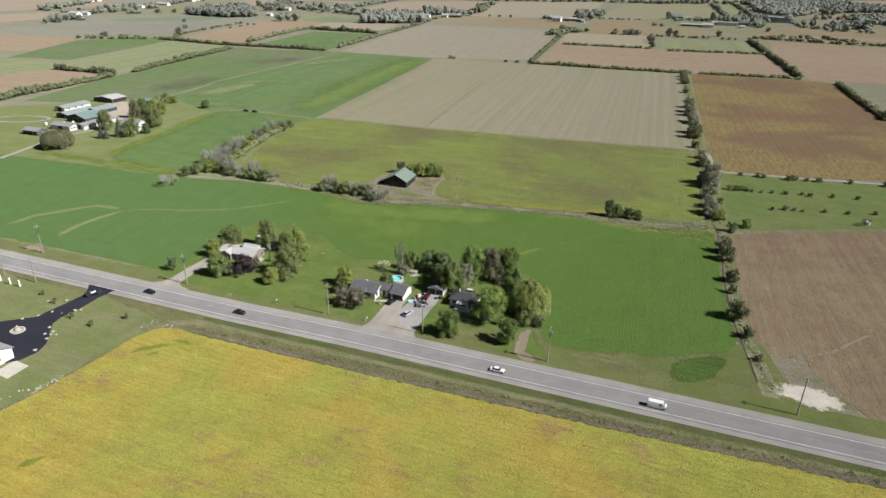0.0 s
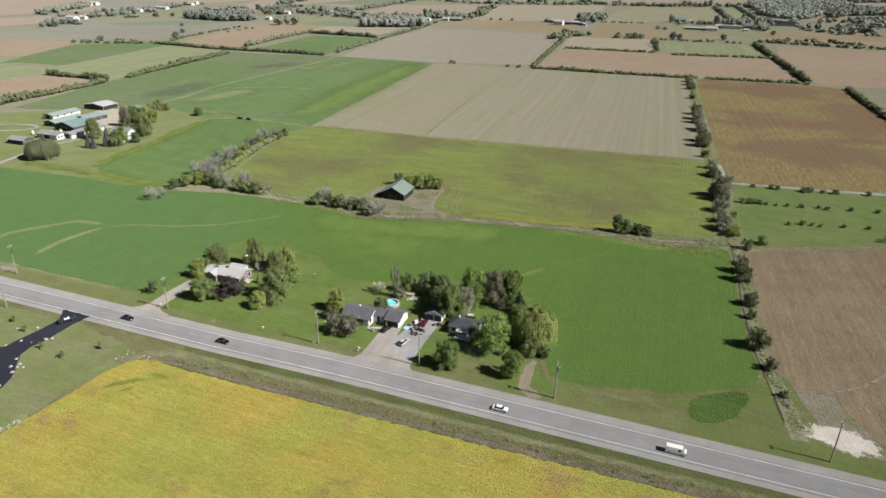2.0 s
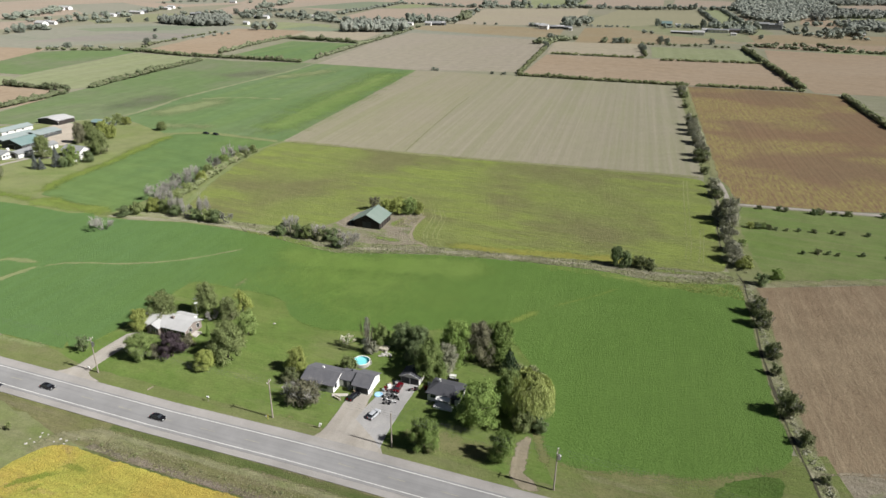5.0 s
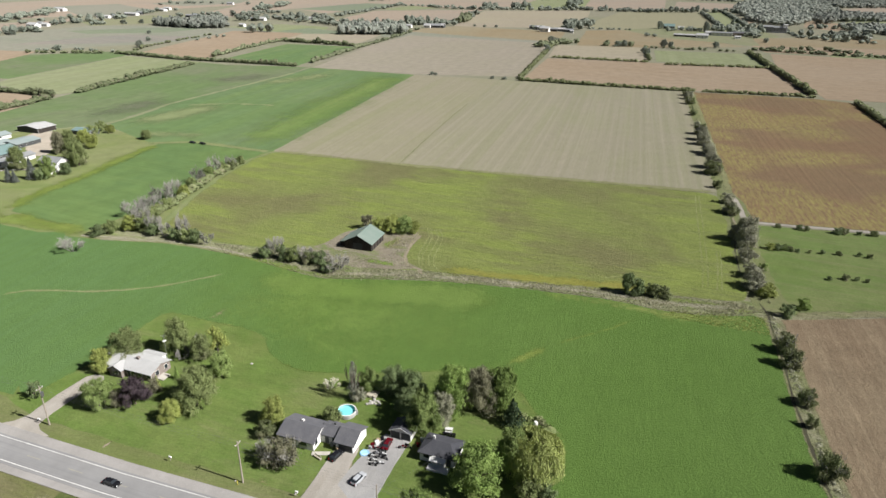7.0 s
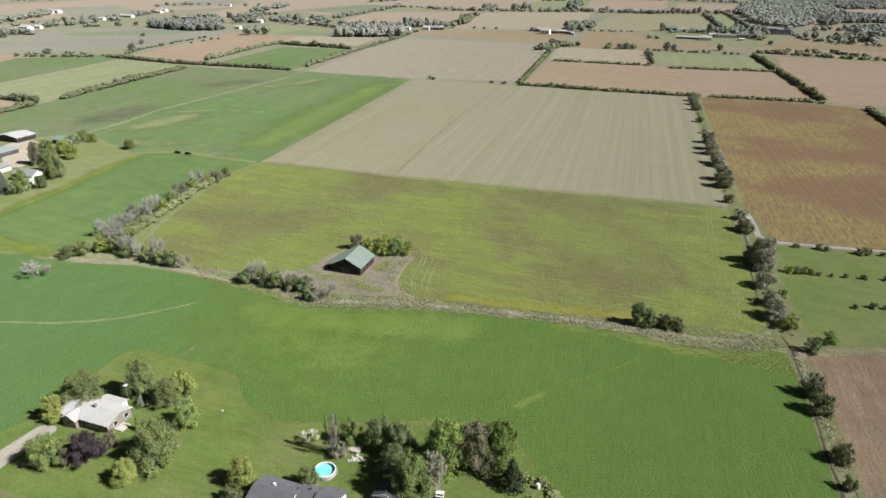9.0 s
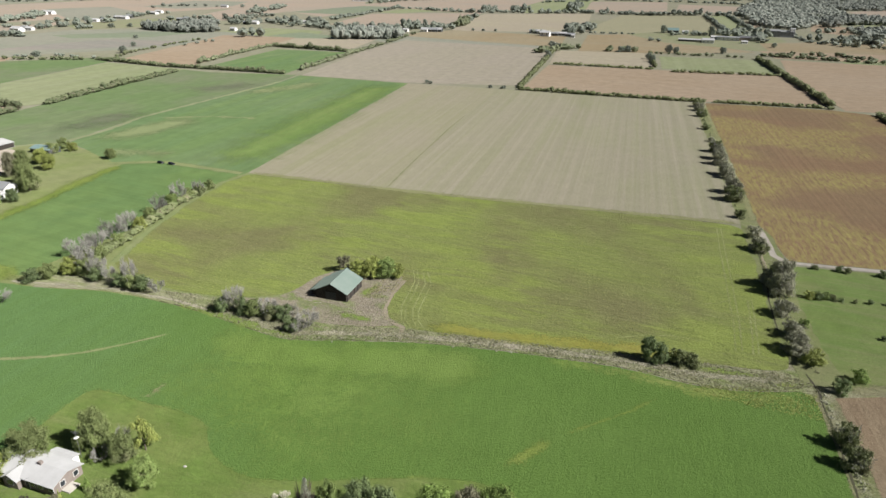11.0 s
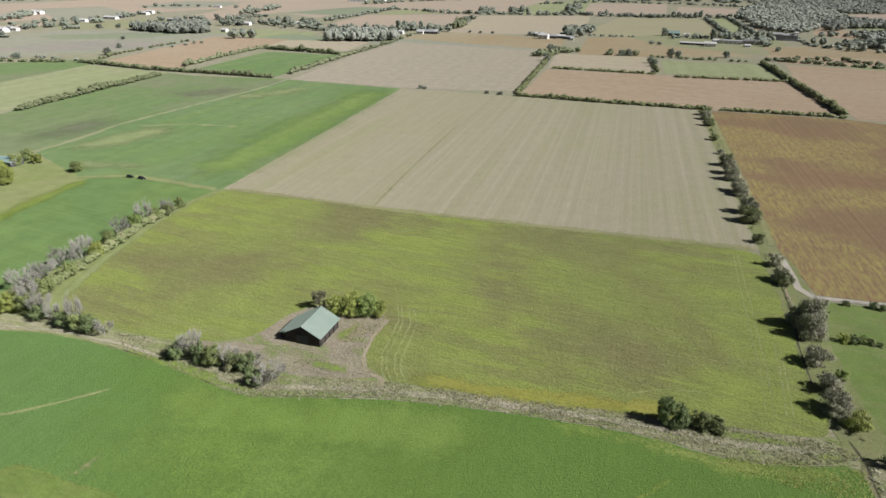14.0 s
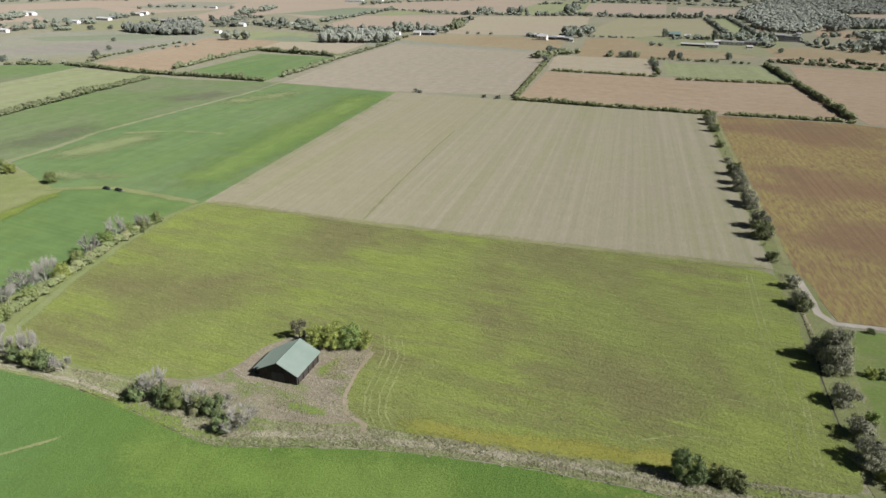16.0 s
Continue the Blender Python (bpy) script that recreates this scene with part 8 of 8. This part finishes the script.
def car(name, x, y, heading, col, colour, label, kind="sedan", z=0.0):
    """A road vehicle, its nose along +x before it is turned."""
    root = empty(name, pose(x, y, z, 0, 0, heading) @ Matrix.Diagonal((0.86, 0.86, 0.86, 1)), label, {"van": "van", "pickup": "pickup truck"}.get(kind, "car"))
    p = paint(colour, col)
    if kind == "van":
        solid("body", [(-2.7, 2.6, -0.95, 0.95, 0.35, 1.15, 0.04, 0.03), (-2.7, 1.75, -0.95, 0.95, 1.1, 2.15, 0.12, 0.14), (1.5, 2.6, -0.92, 0.92, 1.05, 1.3, 0.12, 0.06)], p, root, bevel=0.07)
        solid("windscreen", [(1.1, 2.0, -0.8, 0.8, 1.25, 1.95, 0.28, 0.1)], M_GLASS, root)
        solid("side_window", [(0.4, 1.3, -0.93, 0.93, 1.3, 1.85, 0.1, 0.07)], M_GLASS, root)
        solid("bumper", [(2.5, 2.72, -0.9, 0.9, 0.4, 0.65)], M_RUBBER, root, bevel=0.03)
        wheels(root, (-1.7, 1.65), 0.85, 0.36)
        fx, bx = 2.6, -2.7
    elif kind == "pickup":
        solid("body", [(-2.75, 2.75, -0.97, 0.97, 0.5, 0.85, 0.03, 0.03), (0.9, 2.75, -0.95, 0.95, 0.8, 1.2, 0.1, 0.06), (-0.9, 1.2, -0.95, 0.95, 0.8, 1.2, 0.02, 0.03)], p, root, bevel=0.06)
        solid("cab", [(-0.95, 1.05, -0.9, 0.9, 1.15, 1.75, 0.35, 0.16)], M_GLASS, root)
        solid("roof", [(-0.62, 0.65, -0.74, 0.74, 1.72, 1.82, 0.04, 0.04)], p, root, bevel=0.03)
        solid("bed", [(-2.75, -0.95, -0.97, -0.88, 0.8, 1.25), (-2.75, -0.95, 0.88, 0.97, 0.8, 1.25), (-2.75, -2.66, -0.97, 0.97, 0.8, 1.25)], p, root)
        wheels(root, (-1.75, 1.8), 0.88, 0.38)
        fx, bx = 2.75, -2.75
    else:
        tall = 0.16 if kind == "suv" else 0.0
        solid("body", [(-2.3, 2.3, -0.88, 0.88, 0.25, 0.62 + tall, 0.03, 0.03), (-2.28, 2.28, -0.88, 0.88, 0.58 + tall, 0.92 + tall, 0.16, 0.1)], p, root, bevel=0.09)
        solid("cabin", [(-1.75 - tall * 2.5, 1.1, -0.78, 0.78, 0.88 + tall, 1.36 + tall, 0.6 - tall * 1.6, 0.16)], M_GLASS, root)
        solid("roof", [(-1.16 - tall * 3, 0.52, -0.62, 0.62, 1.34 + tall, 1.43 + tall, 0.06, 0.05)], p, root, bevel=0.03)
        for s in (-1, 1):
            solid("mirror", [(0.75, 0.9, s * 0.9 - 0.08, s * 0.9 + 0.08, 0.9 + tall, 1.05 + tall)], p, root)
        solid("bumper", [(2.2, 2.38, -0.78, 0.78, 0.32, 0.52)], M_RUBBER, root, bevel=0.03)
        solid("bumper", [(-2.38, -2.2, -0.78, 0.78, 0.32, 0.52)], M_RUBBER, root, bevel=0.03)
        wheels(root, (-1.4, 1.4), 0.79)
        fx, bx = 2.3, -2.3
    zz = 0.95 if kind in ("van", "pickup") else 0.66
    for s in (-1, 1):
        solid("headlight", [(fx - 0.15, fx + 0.02, s * 0.62 - 0.18, s * 0.62 + 0.18, zz - 0.1, zz + 0.06)], M_LAMP, root)
        solid("tail_light", [(bx - 0.02, bx + 0.12, s * 0.66 - 0.14, s * 0.66 + 0.14, zz - 0.08, zz + 0.12)], M_TAIL, root)
    return root


HEAD = math.degrees(ROAD)
car("car", *rd(-154.8, 141), HEAD, (0.012, 0.012, 0.014), "black", "black saloon car on the road", z=0.264)
car("car", *rd(-119.7, 140.9), HEAD, (0.012, 0.012, 0.014), "black", "black saloon car on the road near the lawn", z=0.264)
car("car", *rd(-37.3, 141), HEAD, (0.75, 0.75, 0.73), "white", "white saloon car on the road", z=0.264)
car("van", *rd(3.7, 141), HEAD, (0.78, 0.78, 0.76), "white", "white panel van on the road", "van", z=0.264)
car("pickup", *rd(-170.6, 133.2), HEAD + 62, (0.03, 0.035, 0.05), "dark_blue", "dark pickup truck waiting on the black driveway", "pickup", z=0.272).children[2].data.materials[0] = paint("white", (0.75, 0.75, 0.73))
car("car", *rd(-79.5, 164.7), HEAD + 78, (0.015, 0.016, 0.018), "black", "black car parked before the garage", z=0.15)
car("suv", *rd(-71.6, 159.9), HEAD + 78, (0.42, 0.43, 0.44), "silver", "silver estate car parked on the driveway", "suv", z=0.15)
car("car", *rd(-70.3, 172.1), HEAD + 93, (0.10, 0.006, 0.01), "red", "dark red car parked before the small garage", "sedan", z=0.15)
for k, (x, y) in enumerate(((-140.1, 459.3), (-133.3, 456.9))):
    car("suv", x, y, -22, (0.015, 0.016, 0.02), "black", "dark vehicle parked on the grass track", "suv", z=0.12)

# ---- garden things ----
M_GREYPOOL = plain_mat("grey_pool_wall", (0.42, 0.41, 0.38), (0.24, 0.235, 0.22), scale=1.6, grain=0.25)
M_LINER = plain_mat("pool_liner", (0.33, 0.66, 0.66), (0.26, 0.6, 0.62), rough=0.4, scale=0.5)
pool = empty("swimming_pool", pose(-15.6, 197.4, 0), "round above-ground pool with turquoise water", "swimming pool")
round_part("wall", [(2.35, 0), (2.4, 0.6), (2.35, 1.2), (2.2, 1.2)], 32, M_GREYPOOL, pool, "mottled grey pool wall", cap=False)
round_part("liner", [(2.2, 1.2), (2.18, 0.6), (2.1, 0.3)], 32, M_LINER, pool, "pale turquoise pool liner", cap=False)
round_part("water", [(2.19, 0.5), (2.19, 0.62)], 32, M_WATER, pool, "clear turquoise water")
round_part("rim", [(2.15, 1.2), (2.42, 1.2), (2.42, 1.26), (2.15, 1.26)], 32, M_WHITE, pool, cap=False)
solid("ladder", [(2.0, 2.8, -0.4, -0.34, 0, 1.6, 0.3, 0), (2.0, 2.8, 0.34, 0.4, 0, 1.6, 0.3, 0), (2.2, 2.6, -0.36, 0.36, 0.5, 0.56), (2.2, 2.6, -0.36, 0.36, 1.0, 1.06)], M_GREYPOOL, pool)
patch("pool_surround", [rd(-84.7 + 2.6 * math.cos(t), 179.8 + 2.6 * math.sin(t)) for t in np.linspace(0, 5.9, 14)], M_CONCRETE, "worn pale ring of gravel round the pool", category="ground", step=1, wobble=0.2)
kid = empty("paddling_pool", pose(*rd(-74.1, 168), 0.08), "small inflatable blue paddling pool", "paddling pool")
M_BLUE = plain_mat("blue_vinyl", (0.17, 0.38, 0.55), (0.36, 0.55, 0.68), rough=0.4, scale=1.2)
round_part("ring", [(1.05, 0.0), (1.15, 0.12), (1.05, 0.24), (0.9, 0.24), (0.85, 0.12)], 20, M_BLUE, kid, cap=False)
round_part("water", [(0.95, 0.05), (0.95, 0.14)], 20, plain_mat("blue_water", (0.25, 0.5, 0.72), (0.5, 0.66, 0.78), rough=0.15), kid)
M_OLDWOOD = plain_mat("pale_old_wood", (0.46, 0.42, 0.33), (0.36, 0.32, 0.25))


def table(u, v, label, turn=0):
    t = house_at("garden_table", u, v, label, "table", turn)
    for i in range(4):
        solid("plank", [(-0.9, 0.9, -0.4 + 0.2 * i, -0.22 + 0.2 * i, 0.72, 0.76)], M_WHITE, t)
    for x in (-0.7, 0.7):
        solid("leg", [(x - 0.05, x + 0.05, -0.35, 0.35, 0, 0.72)], M_WHITE, t)
    for s in (-1, 1):
        solid("bench", [(-0.9, 0.9, s * 0.75 - 0.14, s * 0.75 + 0.14, 0.42, 0.47)], M_WHITE, t)
    return t


table(-58.7, 181.8, "white garden table with benches on the lawn", 10)
bn = house_at("bench", -83.2, 162.9, "weathered pale wooden bench beside the house", "bench", -18)
solid("seat", [(-1.1, 1.1, -0.2, 0.2, 0.4, 0.46)], M_OLDWOOD, bn, bevel=0.01)
solid("backrest", [(-1.1, 1.1, 0.18, 0.24, 0.55, 0.8)], M_OLDWOOD, bn, bevel=0.01)
for x in (-0.95, 0.95):
    solid("leg", [(x - 0.05, x + 0.05, -0.18, 0.22, 0, 0.4)], M_OLDWOOD, bn)
    solid("post", [(x - 0.04, x + 0.04, 0.16, 0.22, 0.4, 0.82)], M_OLDWOOD, bn)
lp = house_at("log_pile", -81.6, 188, "stack of pale logs at the garden's edge", "log pile")
for i in range(14):
    lg = round_part("log", [(0.2, -1.2), (0.2, 1.2)], 8, M_OLDWOOD, lp)
    lg.matrix_basis = pose(-1.4 + 0.42 * (i % 7) + 0.2 * (i // 7), 0.1 * (i % 3), 0.2 + 0.36 * (i // 7), 90, 0, 0)
dr = empty("water_butt", pose(30.2, 192.6, 0.08), "white plastic water butt beside the hedge", "water butt")
round_part("drum", [(0.42, 0.0), (0.5, 0.25), (0.5, 1.0), (0.42, 1.2)], 14, M_WHITE, dr)
round_part("lid", [(0.45, 1.2), (0.4, 1.28), (0.1, 1.32)], 14, M_WHITE, dr)
rnd = random.Random(5)
M_JUNK = [paint("white", (0.75, 0.75, 0.73)), paint("red", (0.30, 0.012, 0.02)), paint("black", (0.012, 0.012, 0.014)), paint("tan", (0.35, 0.27, 0.18)), paint("grey", (0.3, 0.3, 0.31))]


def motorbike(u, v, turn, mat):
    b = house_at("motorbike", u, v, "motorbike standing on the grey driveway", "motorbike", turn)
    b["group"] = "motorbikes on the driveway"
    for x in (-0.7, 0.7):
        w = round_part("wheel", [(0.28, -0.06), (0.33, -0.03), (0.33, 0.03), (0.28, 0.06)], 14, M_RUBBER, b)
        w.matrix_basis = pose(x, 0, 0.33, 90, 0, 0)
    solid("tank", [(-0.15, 0.4, -0.16, 0.16, 0.7, 0.98, 0.08, 0.05)], mat, b, bevel=0.04)
    solid("engine", [(-0.3, 0.3, -0.18, 0.18, 0.3, 0.7, 0.05, 0.04)], M_CHROME, b)
    solid("seat", [(-0.8, -0.1, -0.14, 0.14, 0.72, 0.85, 0.04, 0.03)], M_RUBBER, b, bevel=0.03)
    solid("handlebar", [(0.42, 0.48, -0.4, 0.4, 1.02, 1.07), (0.45, 0.68, -0.04, 0.04, 0.4, 1.02, 0.08, 0)], M_CHROME, b)
    solid("mudguard", [(-1.05, -0.4, -0.09, 0.09, 0.62, 0.7), (0.45, 0.95, -0.09, 0.09, 0.64, 0.7)], mat, b)


for k, (u, v) in enumerate(((-70.7, 165), (-71.2, 166.3), (-70.4, 167.5), (-71.4, 168.6), (-70.6, 169.6), (-69.4, 165.9), (-69.1, 168), (-72, 167.3), (-71.8, 170), (-70, 168.7), (-66.7, 172.4), (-65.6, 173.2))):
    motorbike(u, v, rnd.uniform(-25, 25), M_JUNK[(2, 0, 2, 4, 2, 0, 2, 0, 1, 0, 1, 2)[k]])


def crate(u, v, w, h, mat, label, name="crate", category="box"):
    c = house_at(name, u, v, label, category, rnd.uniform(0, 90))
    solid("body", [(-w / 2, w / 2, -w * 0.4, w * 0.4, 0.05, h, 0.03, 0.03)], mat, c, bevel=0.03)
    solid("lid", [(-w / 2 - 0.03, w / 2 + 0.03, -w * 0.42, w * 0.42, h, h + 0.07)], mat, c)
    return c


for k, (u, v, w, hh) in enumerate(((-72.7, 171.7, 0.9, 0.9), (-73.3, 170.5, 0.8, 1.0), (-72.2, 173.4, 0.7, 1.1), (-72.9, 172.8, 0.8, 0.7), (-73.5, 169.7, 0.6, 0.8), (-63.2, 176.1, 0.9, 1.0), (-63.6, 174.3, 0.7, 0.9), (-81.1, 168, 0.8, 1.0), (-80.2, 166.6, 0.6, 0.9), (-82.2, 167.6, 0.7, 0.9))):
    crate(u, v, w, hh, M_JUNK[k % 5], "stored box and bin beside the garage" if k > 6 else "household box standing in the yard")
for k, (u, v) in enumerate(((-59.3, 179.9), (-58.5, 180), (-57.7, 180.1), (-56.9, 180.2))):
    crate(u, v, 0.7, 0.9, M_JUNK[2], "black bin behind the bungalow", "bin", "bin")["group"] = "black bins behind the bungalow"


def boulder(name, x, y, s, label, group, z=0.06):
    r = random.Random(int(x * 13 + y * 7))
    s *= 0.75
    bm = bmesh.new()
    bmesh.ops.create_icosphere(bm, subdivisions=2, radius=1)
    for w in bm.verts:
        k = 1 + 0.35 * noise.noise(w.co * 1.3 + Vector((x, y, 0)))
        w.co = Vector((w.co.x * s * k * r.uniform(0.95, 1.05), w.co.y * s * 0.8 * k, w.co.z * s * 0.6 * k + s * 0.35))
    me = bpy.data.meshes.new(name)
    bm.to_mesh(me)
    bm.free()
    me.materials.append(M_STONE)
    ob = new(name, me)
    ob.matrix_basis = pose(x, y, z, 0, 0, r.uniform(0, 360))
    return tagged(ob, label, "stone", group)


for u, v, s in ((-173.3, 120.3, 0.7), (-175.4, 127.2, 0.7), (-175.2, 117, 0.6), (-177.8, 113.8, 0.7), (-166.1, 113.2, 0.7), (-161.5, 108.4, 0.7), (-159.3, 102.9, 0.8), (-167.6, 123.5, 0.8), (-166.3, 124.5, 0.6), (-162.5, 110.6, 0.6), (-163.2, 111.9, 0.6), (-164.2, 110.1, 0.7), (-161, 111.1, 0.5), (-180.6, 124.8, 0.5), (-169.9, 120.8, 0.4)):
    boulder("boulder", *rd(u, v), s, "pale stone beside the black driveway", "stones beside the black driveway")
for u, v, s in ((-118.8, 189.4, 0.5), (-40.1, 193, 0.7), (-98.8, 162.2, 0.4), (-82.2, 152, 0.45), (-96.1, 150.8, 0.35)):
    boulder("boulder", *rd(u, v), s, "pale stone lying on the grass", "stones on the lawn")
rs = random.Random(9)
for i in range(26):
    t = i / 25
    x, y = -124.1 + 24.9 * t + rs.uniform(-1, 1), 118.9 + 20.4 * t + rs.uniform(-0.8, 0.8)
    boulder("field_stone", x, y, rs.uniform(0.3, 0.7), "pale field stone at the soybean field's edge", "stones along the soybean field", 0.06)
for i in range(12):
    boulder("field_stone", -81.8 + rs.uniform(-8, 4), 166.4 + rs.uniform(-3, 3), rs.uniform(0.2, 0.5), "pale rubble stone in the roadside weeds", "stones along the soybean field", 0.06)
isl = empty("stone_island", pose(-123.4, 162.5, 0.265), "round stone planter with a small rock pile", "planter")
round_part("kerb", [(2.0, 0.0), (2.0, 0.35), (1.6, 0.35), (1.6, 0.1)], 22, M_CONCRETE, isl, cap=False)
round_part("gravel_bed", [(1.65, 0.05), (1.6, 0.2)], 22, M_GRAVEL, isl)
round_part("rock_pile", [(0.9, 0.15), (0.6, 0.7), (0.35, 0.9), (0.3, 1.5), (0.1, 1.8)], 9, M_CONCRETE, isl)
G8 = "saplings on the dry lawn"
for u, v in ((-185.3, 127.4), (-177.2, 124.6), (-164.6, 119.8), (-155.4, 118.6), (-149.4, 125.7)):
    plant("sapling", "thin", *rd(u, v), 2.3, 0.9, L_OLIVE, "thin young tree on the dry lawn", "tree", G8)


def fence_post(u, v, h, w):
    p = house_at("gate_post", u, v, "white gate post beside the lawn", "gate post")
    p["group"] = "white gate posts"
    solid("post", [(-w, w, -w, w, 0, h)], M_WHITE, p)
    solid("cap", [(-w - 0.05, w + 0.05, -w - 0.05, w + 0.05, h, h + 0.12, 0.06, 0.06)], M_WHITE, p)


for u, v in ((-207.3, 129.3), (-202.1, 128.7), (-197.7, 128.7)):
    fence_post(u, v, 2.2, 0.25)
for u, v, lab in ((-113, 150.8, "small white sign beside the road"), (-81.5, 151.4, "white letter box beside the driveway"), (-151, 150.5, "pale letter box beside the driveway")):
    s = house_at("letter_box" if "letter" in lab else "road_sign", u, v, lab, "letter box" if "letter" in lab else "sign")
    round_part("post", [(0.05, 0), (0.05, 1.1)], 6, M_POLE, s)
    solid("box" if "letter" in lab else "plate", [(-0.3, 0.3, -0.15, 0.15, 1.1, 1.5)], M_WHITE, s, bevel=0.03)
stk = house_at("marker_post", -95, 150, "short yellow marker post beside the pole", "post")
round_part("post", [(0.07, 0), (0.07, 1.3)], 6, plain_mat("yellow_plastic", (0.6, 0.5, 0.08)), stk)
wt = empty("water_tank", pose(181.1, 255.8, 0), "white round water tank in the pasture", "water tank")
round_part("tank", [(0.9, 0), (0.95, 0.3), (0.9, 1.3), (0.3, 1.5)], 14, M_WHITE, wt)
solid("valve", [(0.85, 1.1, -0.08, 0.08, 0.15, 0.35)], M_RUBBER, wt)

# wheel marks in the hayfield
MARKS = (
    [(135.0, 364.1), (126.5, 340.6), (119.8, 320.9), (111.8, 298.1), (106.4, 282.1), (99.9, 266.3)],
    [(136.8, 364.1), (128.6, 340.6), (121.8, 320.9), (113.8, 298.1), (108.2, 282.1), (101.8, 266.3)],
    [(118.1, 298.1), (112.9, 284.6), (108.0, 272.7), (104.3, 264.3)],
    [(119.4, 298.1), (114.3, 284.6), (109.5, 272.7), (105.9, 264.2)],
    [(102.3, 295.3), (107.4, 295.8), (112.1, 298.1)],
    [(66.8, 273.7), (76.0, 275.5), (84.3, 274.6), (92.0, 272.3)],
    [(83.5, 292.5), (91.0, 291.4), (99.1, 288.2), (105.2, 284.6)],
    [(121.0, 324.5), (116.7, 327.5), (109.8, 329.0)],
    [(4.0, 321.7), (4.8, 311.4), (2.7, 301.5), (0.7, 293.0), (1.0, 284.6), (3.3, 277.9)],
    [(5.4, 321.0), (6.2, 310.8), (4.2, 300.9), (2.2, 292.4), (2.4, 284.6), (4.5, 278.4)],
    [(7.6, 320.3), (8.6, 310.1), (6.3, 299.7), (4.5, 291.3), (4.6, 284.1), (6.4, 278.9)],
    [(9.4, 319.6), (10.5, 309.5), (8.3, 299.1), (6.4, 290.3), (6.4, 283.7), (8.1, 279.3)],
)
for k, line in enumerate(MARKS):
    strip("wheel_mark", line, 1.3, G_WHEEL, "faint pale wheel mark in the hayfield", z=Z_HAY + 0.013 + 0.0004 * k, wobble=0.2, category="ground", peak=0.62)

strip("stony_band", [(-97.5, 142.5), (-101.2, 135.8), (-103.3, 129.8), (-106.2, 124.8), (-112, 114)], 3.2, G_SANDY, "ragged band of pale stones and sand along the lawn", z=0.15, wobble=0.5, category="ground", ends=0.3, peak=0.62)
# rubble along the edge of the soybeans
rb = random.Random(9)
rv, rf = [], []
line = [(-98.5, 140.9), (-101.4, 135.5), (-103.5, 129.5), (-106, 125.8)]
for a, b in zip(line, line[1:]):
    for _ in range(60):
        k = rb.random()
        x, y, q = a[0] + (b[0] - a[0]) * k + rb.gauss(0, 0.7), a[1] + (b[1] - a[1]) * k + rb.gauss(0, 0.7), rb.uniform(0.08, 0.3)
        n = len(rv)
        rv += [(x + q * math.cos(w) * rb.uniform(0.6, 1.3), y + q * math.sin(w) * rb.uniform(0.6, 1.3), 0.02) for w in (0, 1.3, 2.6, 3.9, 5.1)] + [(x + rb.uniform(-0.1, 0.1), y, 0.09 + q * rb.uniform(0.4, 0.9))]
        rf += [(n + i, n + (i + 1) % 5, n + 5) for i in range(5)]
tagged(mesh_ob("rubble", rv, rf, M_STONE), "line of pale broken stones along the lawn", "stones", kind="stuff")

# pale stone heap and old garden furniture under the trees
heap = random.Random(31)
for i in range(16):
    boulder("garden_stone", -9.4 + heap.uniform(-1.6, 1.6), 201.9 + heap.uniform(-1.0, 1.0), heap.uniform(0.4, 0.8), "pale stone in a heap under the garden trees", "stones of the garden heap")

# old planks lying beside the barn
for i, (x, y, turn, ln) in enumerate(((-32.9, 300.1, 150, 4.2), (-30.5, 297.3, 158, 3.4), (-34.9, 302.9, 140, 3.4), (-27, 295.5, 170, 2.6))):
    pl = empty("plank", pose(x, y, 0.1, 0, 0, turn), "old grey plank lying beside the barn", "plank", "planks beside the barn")
    solid("board", [(-ln / 2, ln / 2, -0.11, 0.11, 0.0, 0.07)], M_POLE, pl)
    solid("batten", [(-ln / 2 + 0.3, -ln / 2 + 0.42, -0.2, 0.2, 0.07, 0.12)], M_POLE, pl)
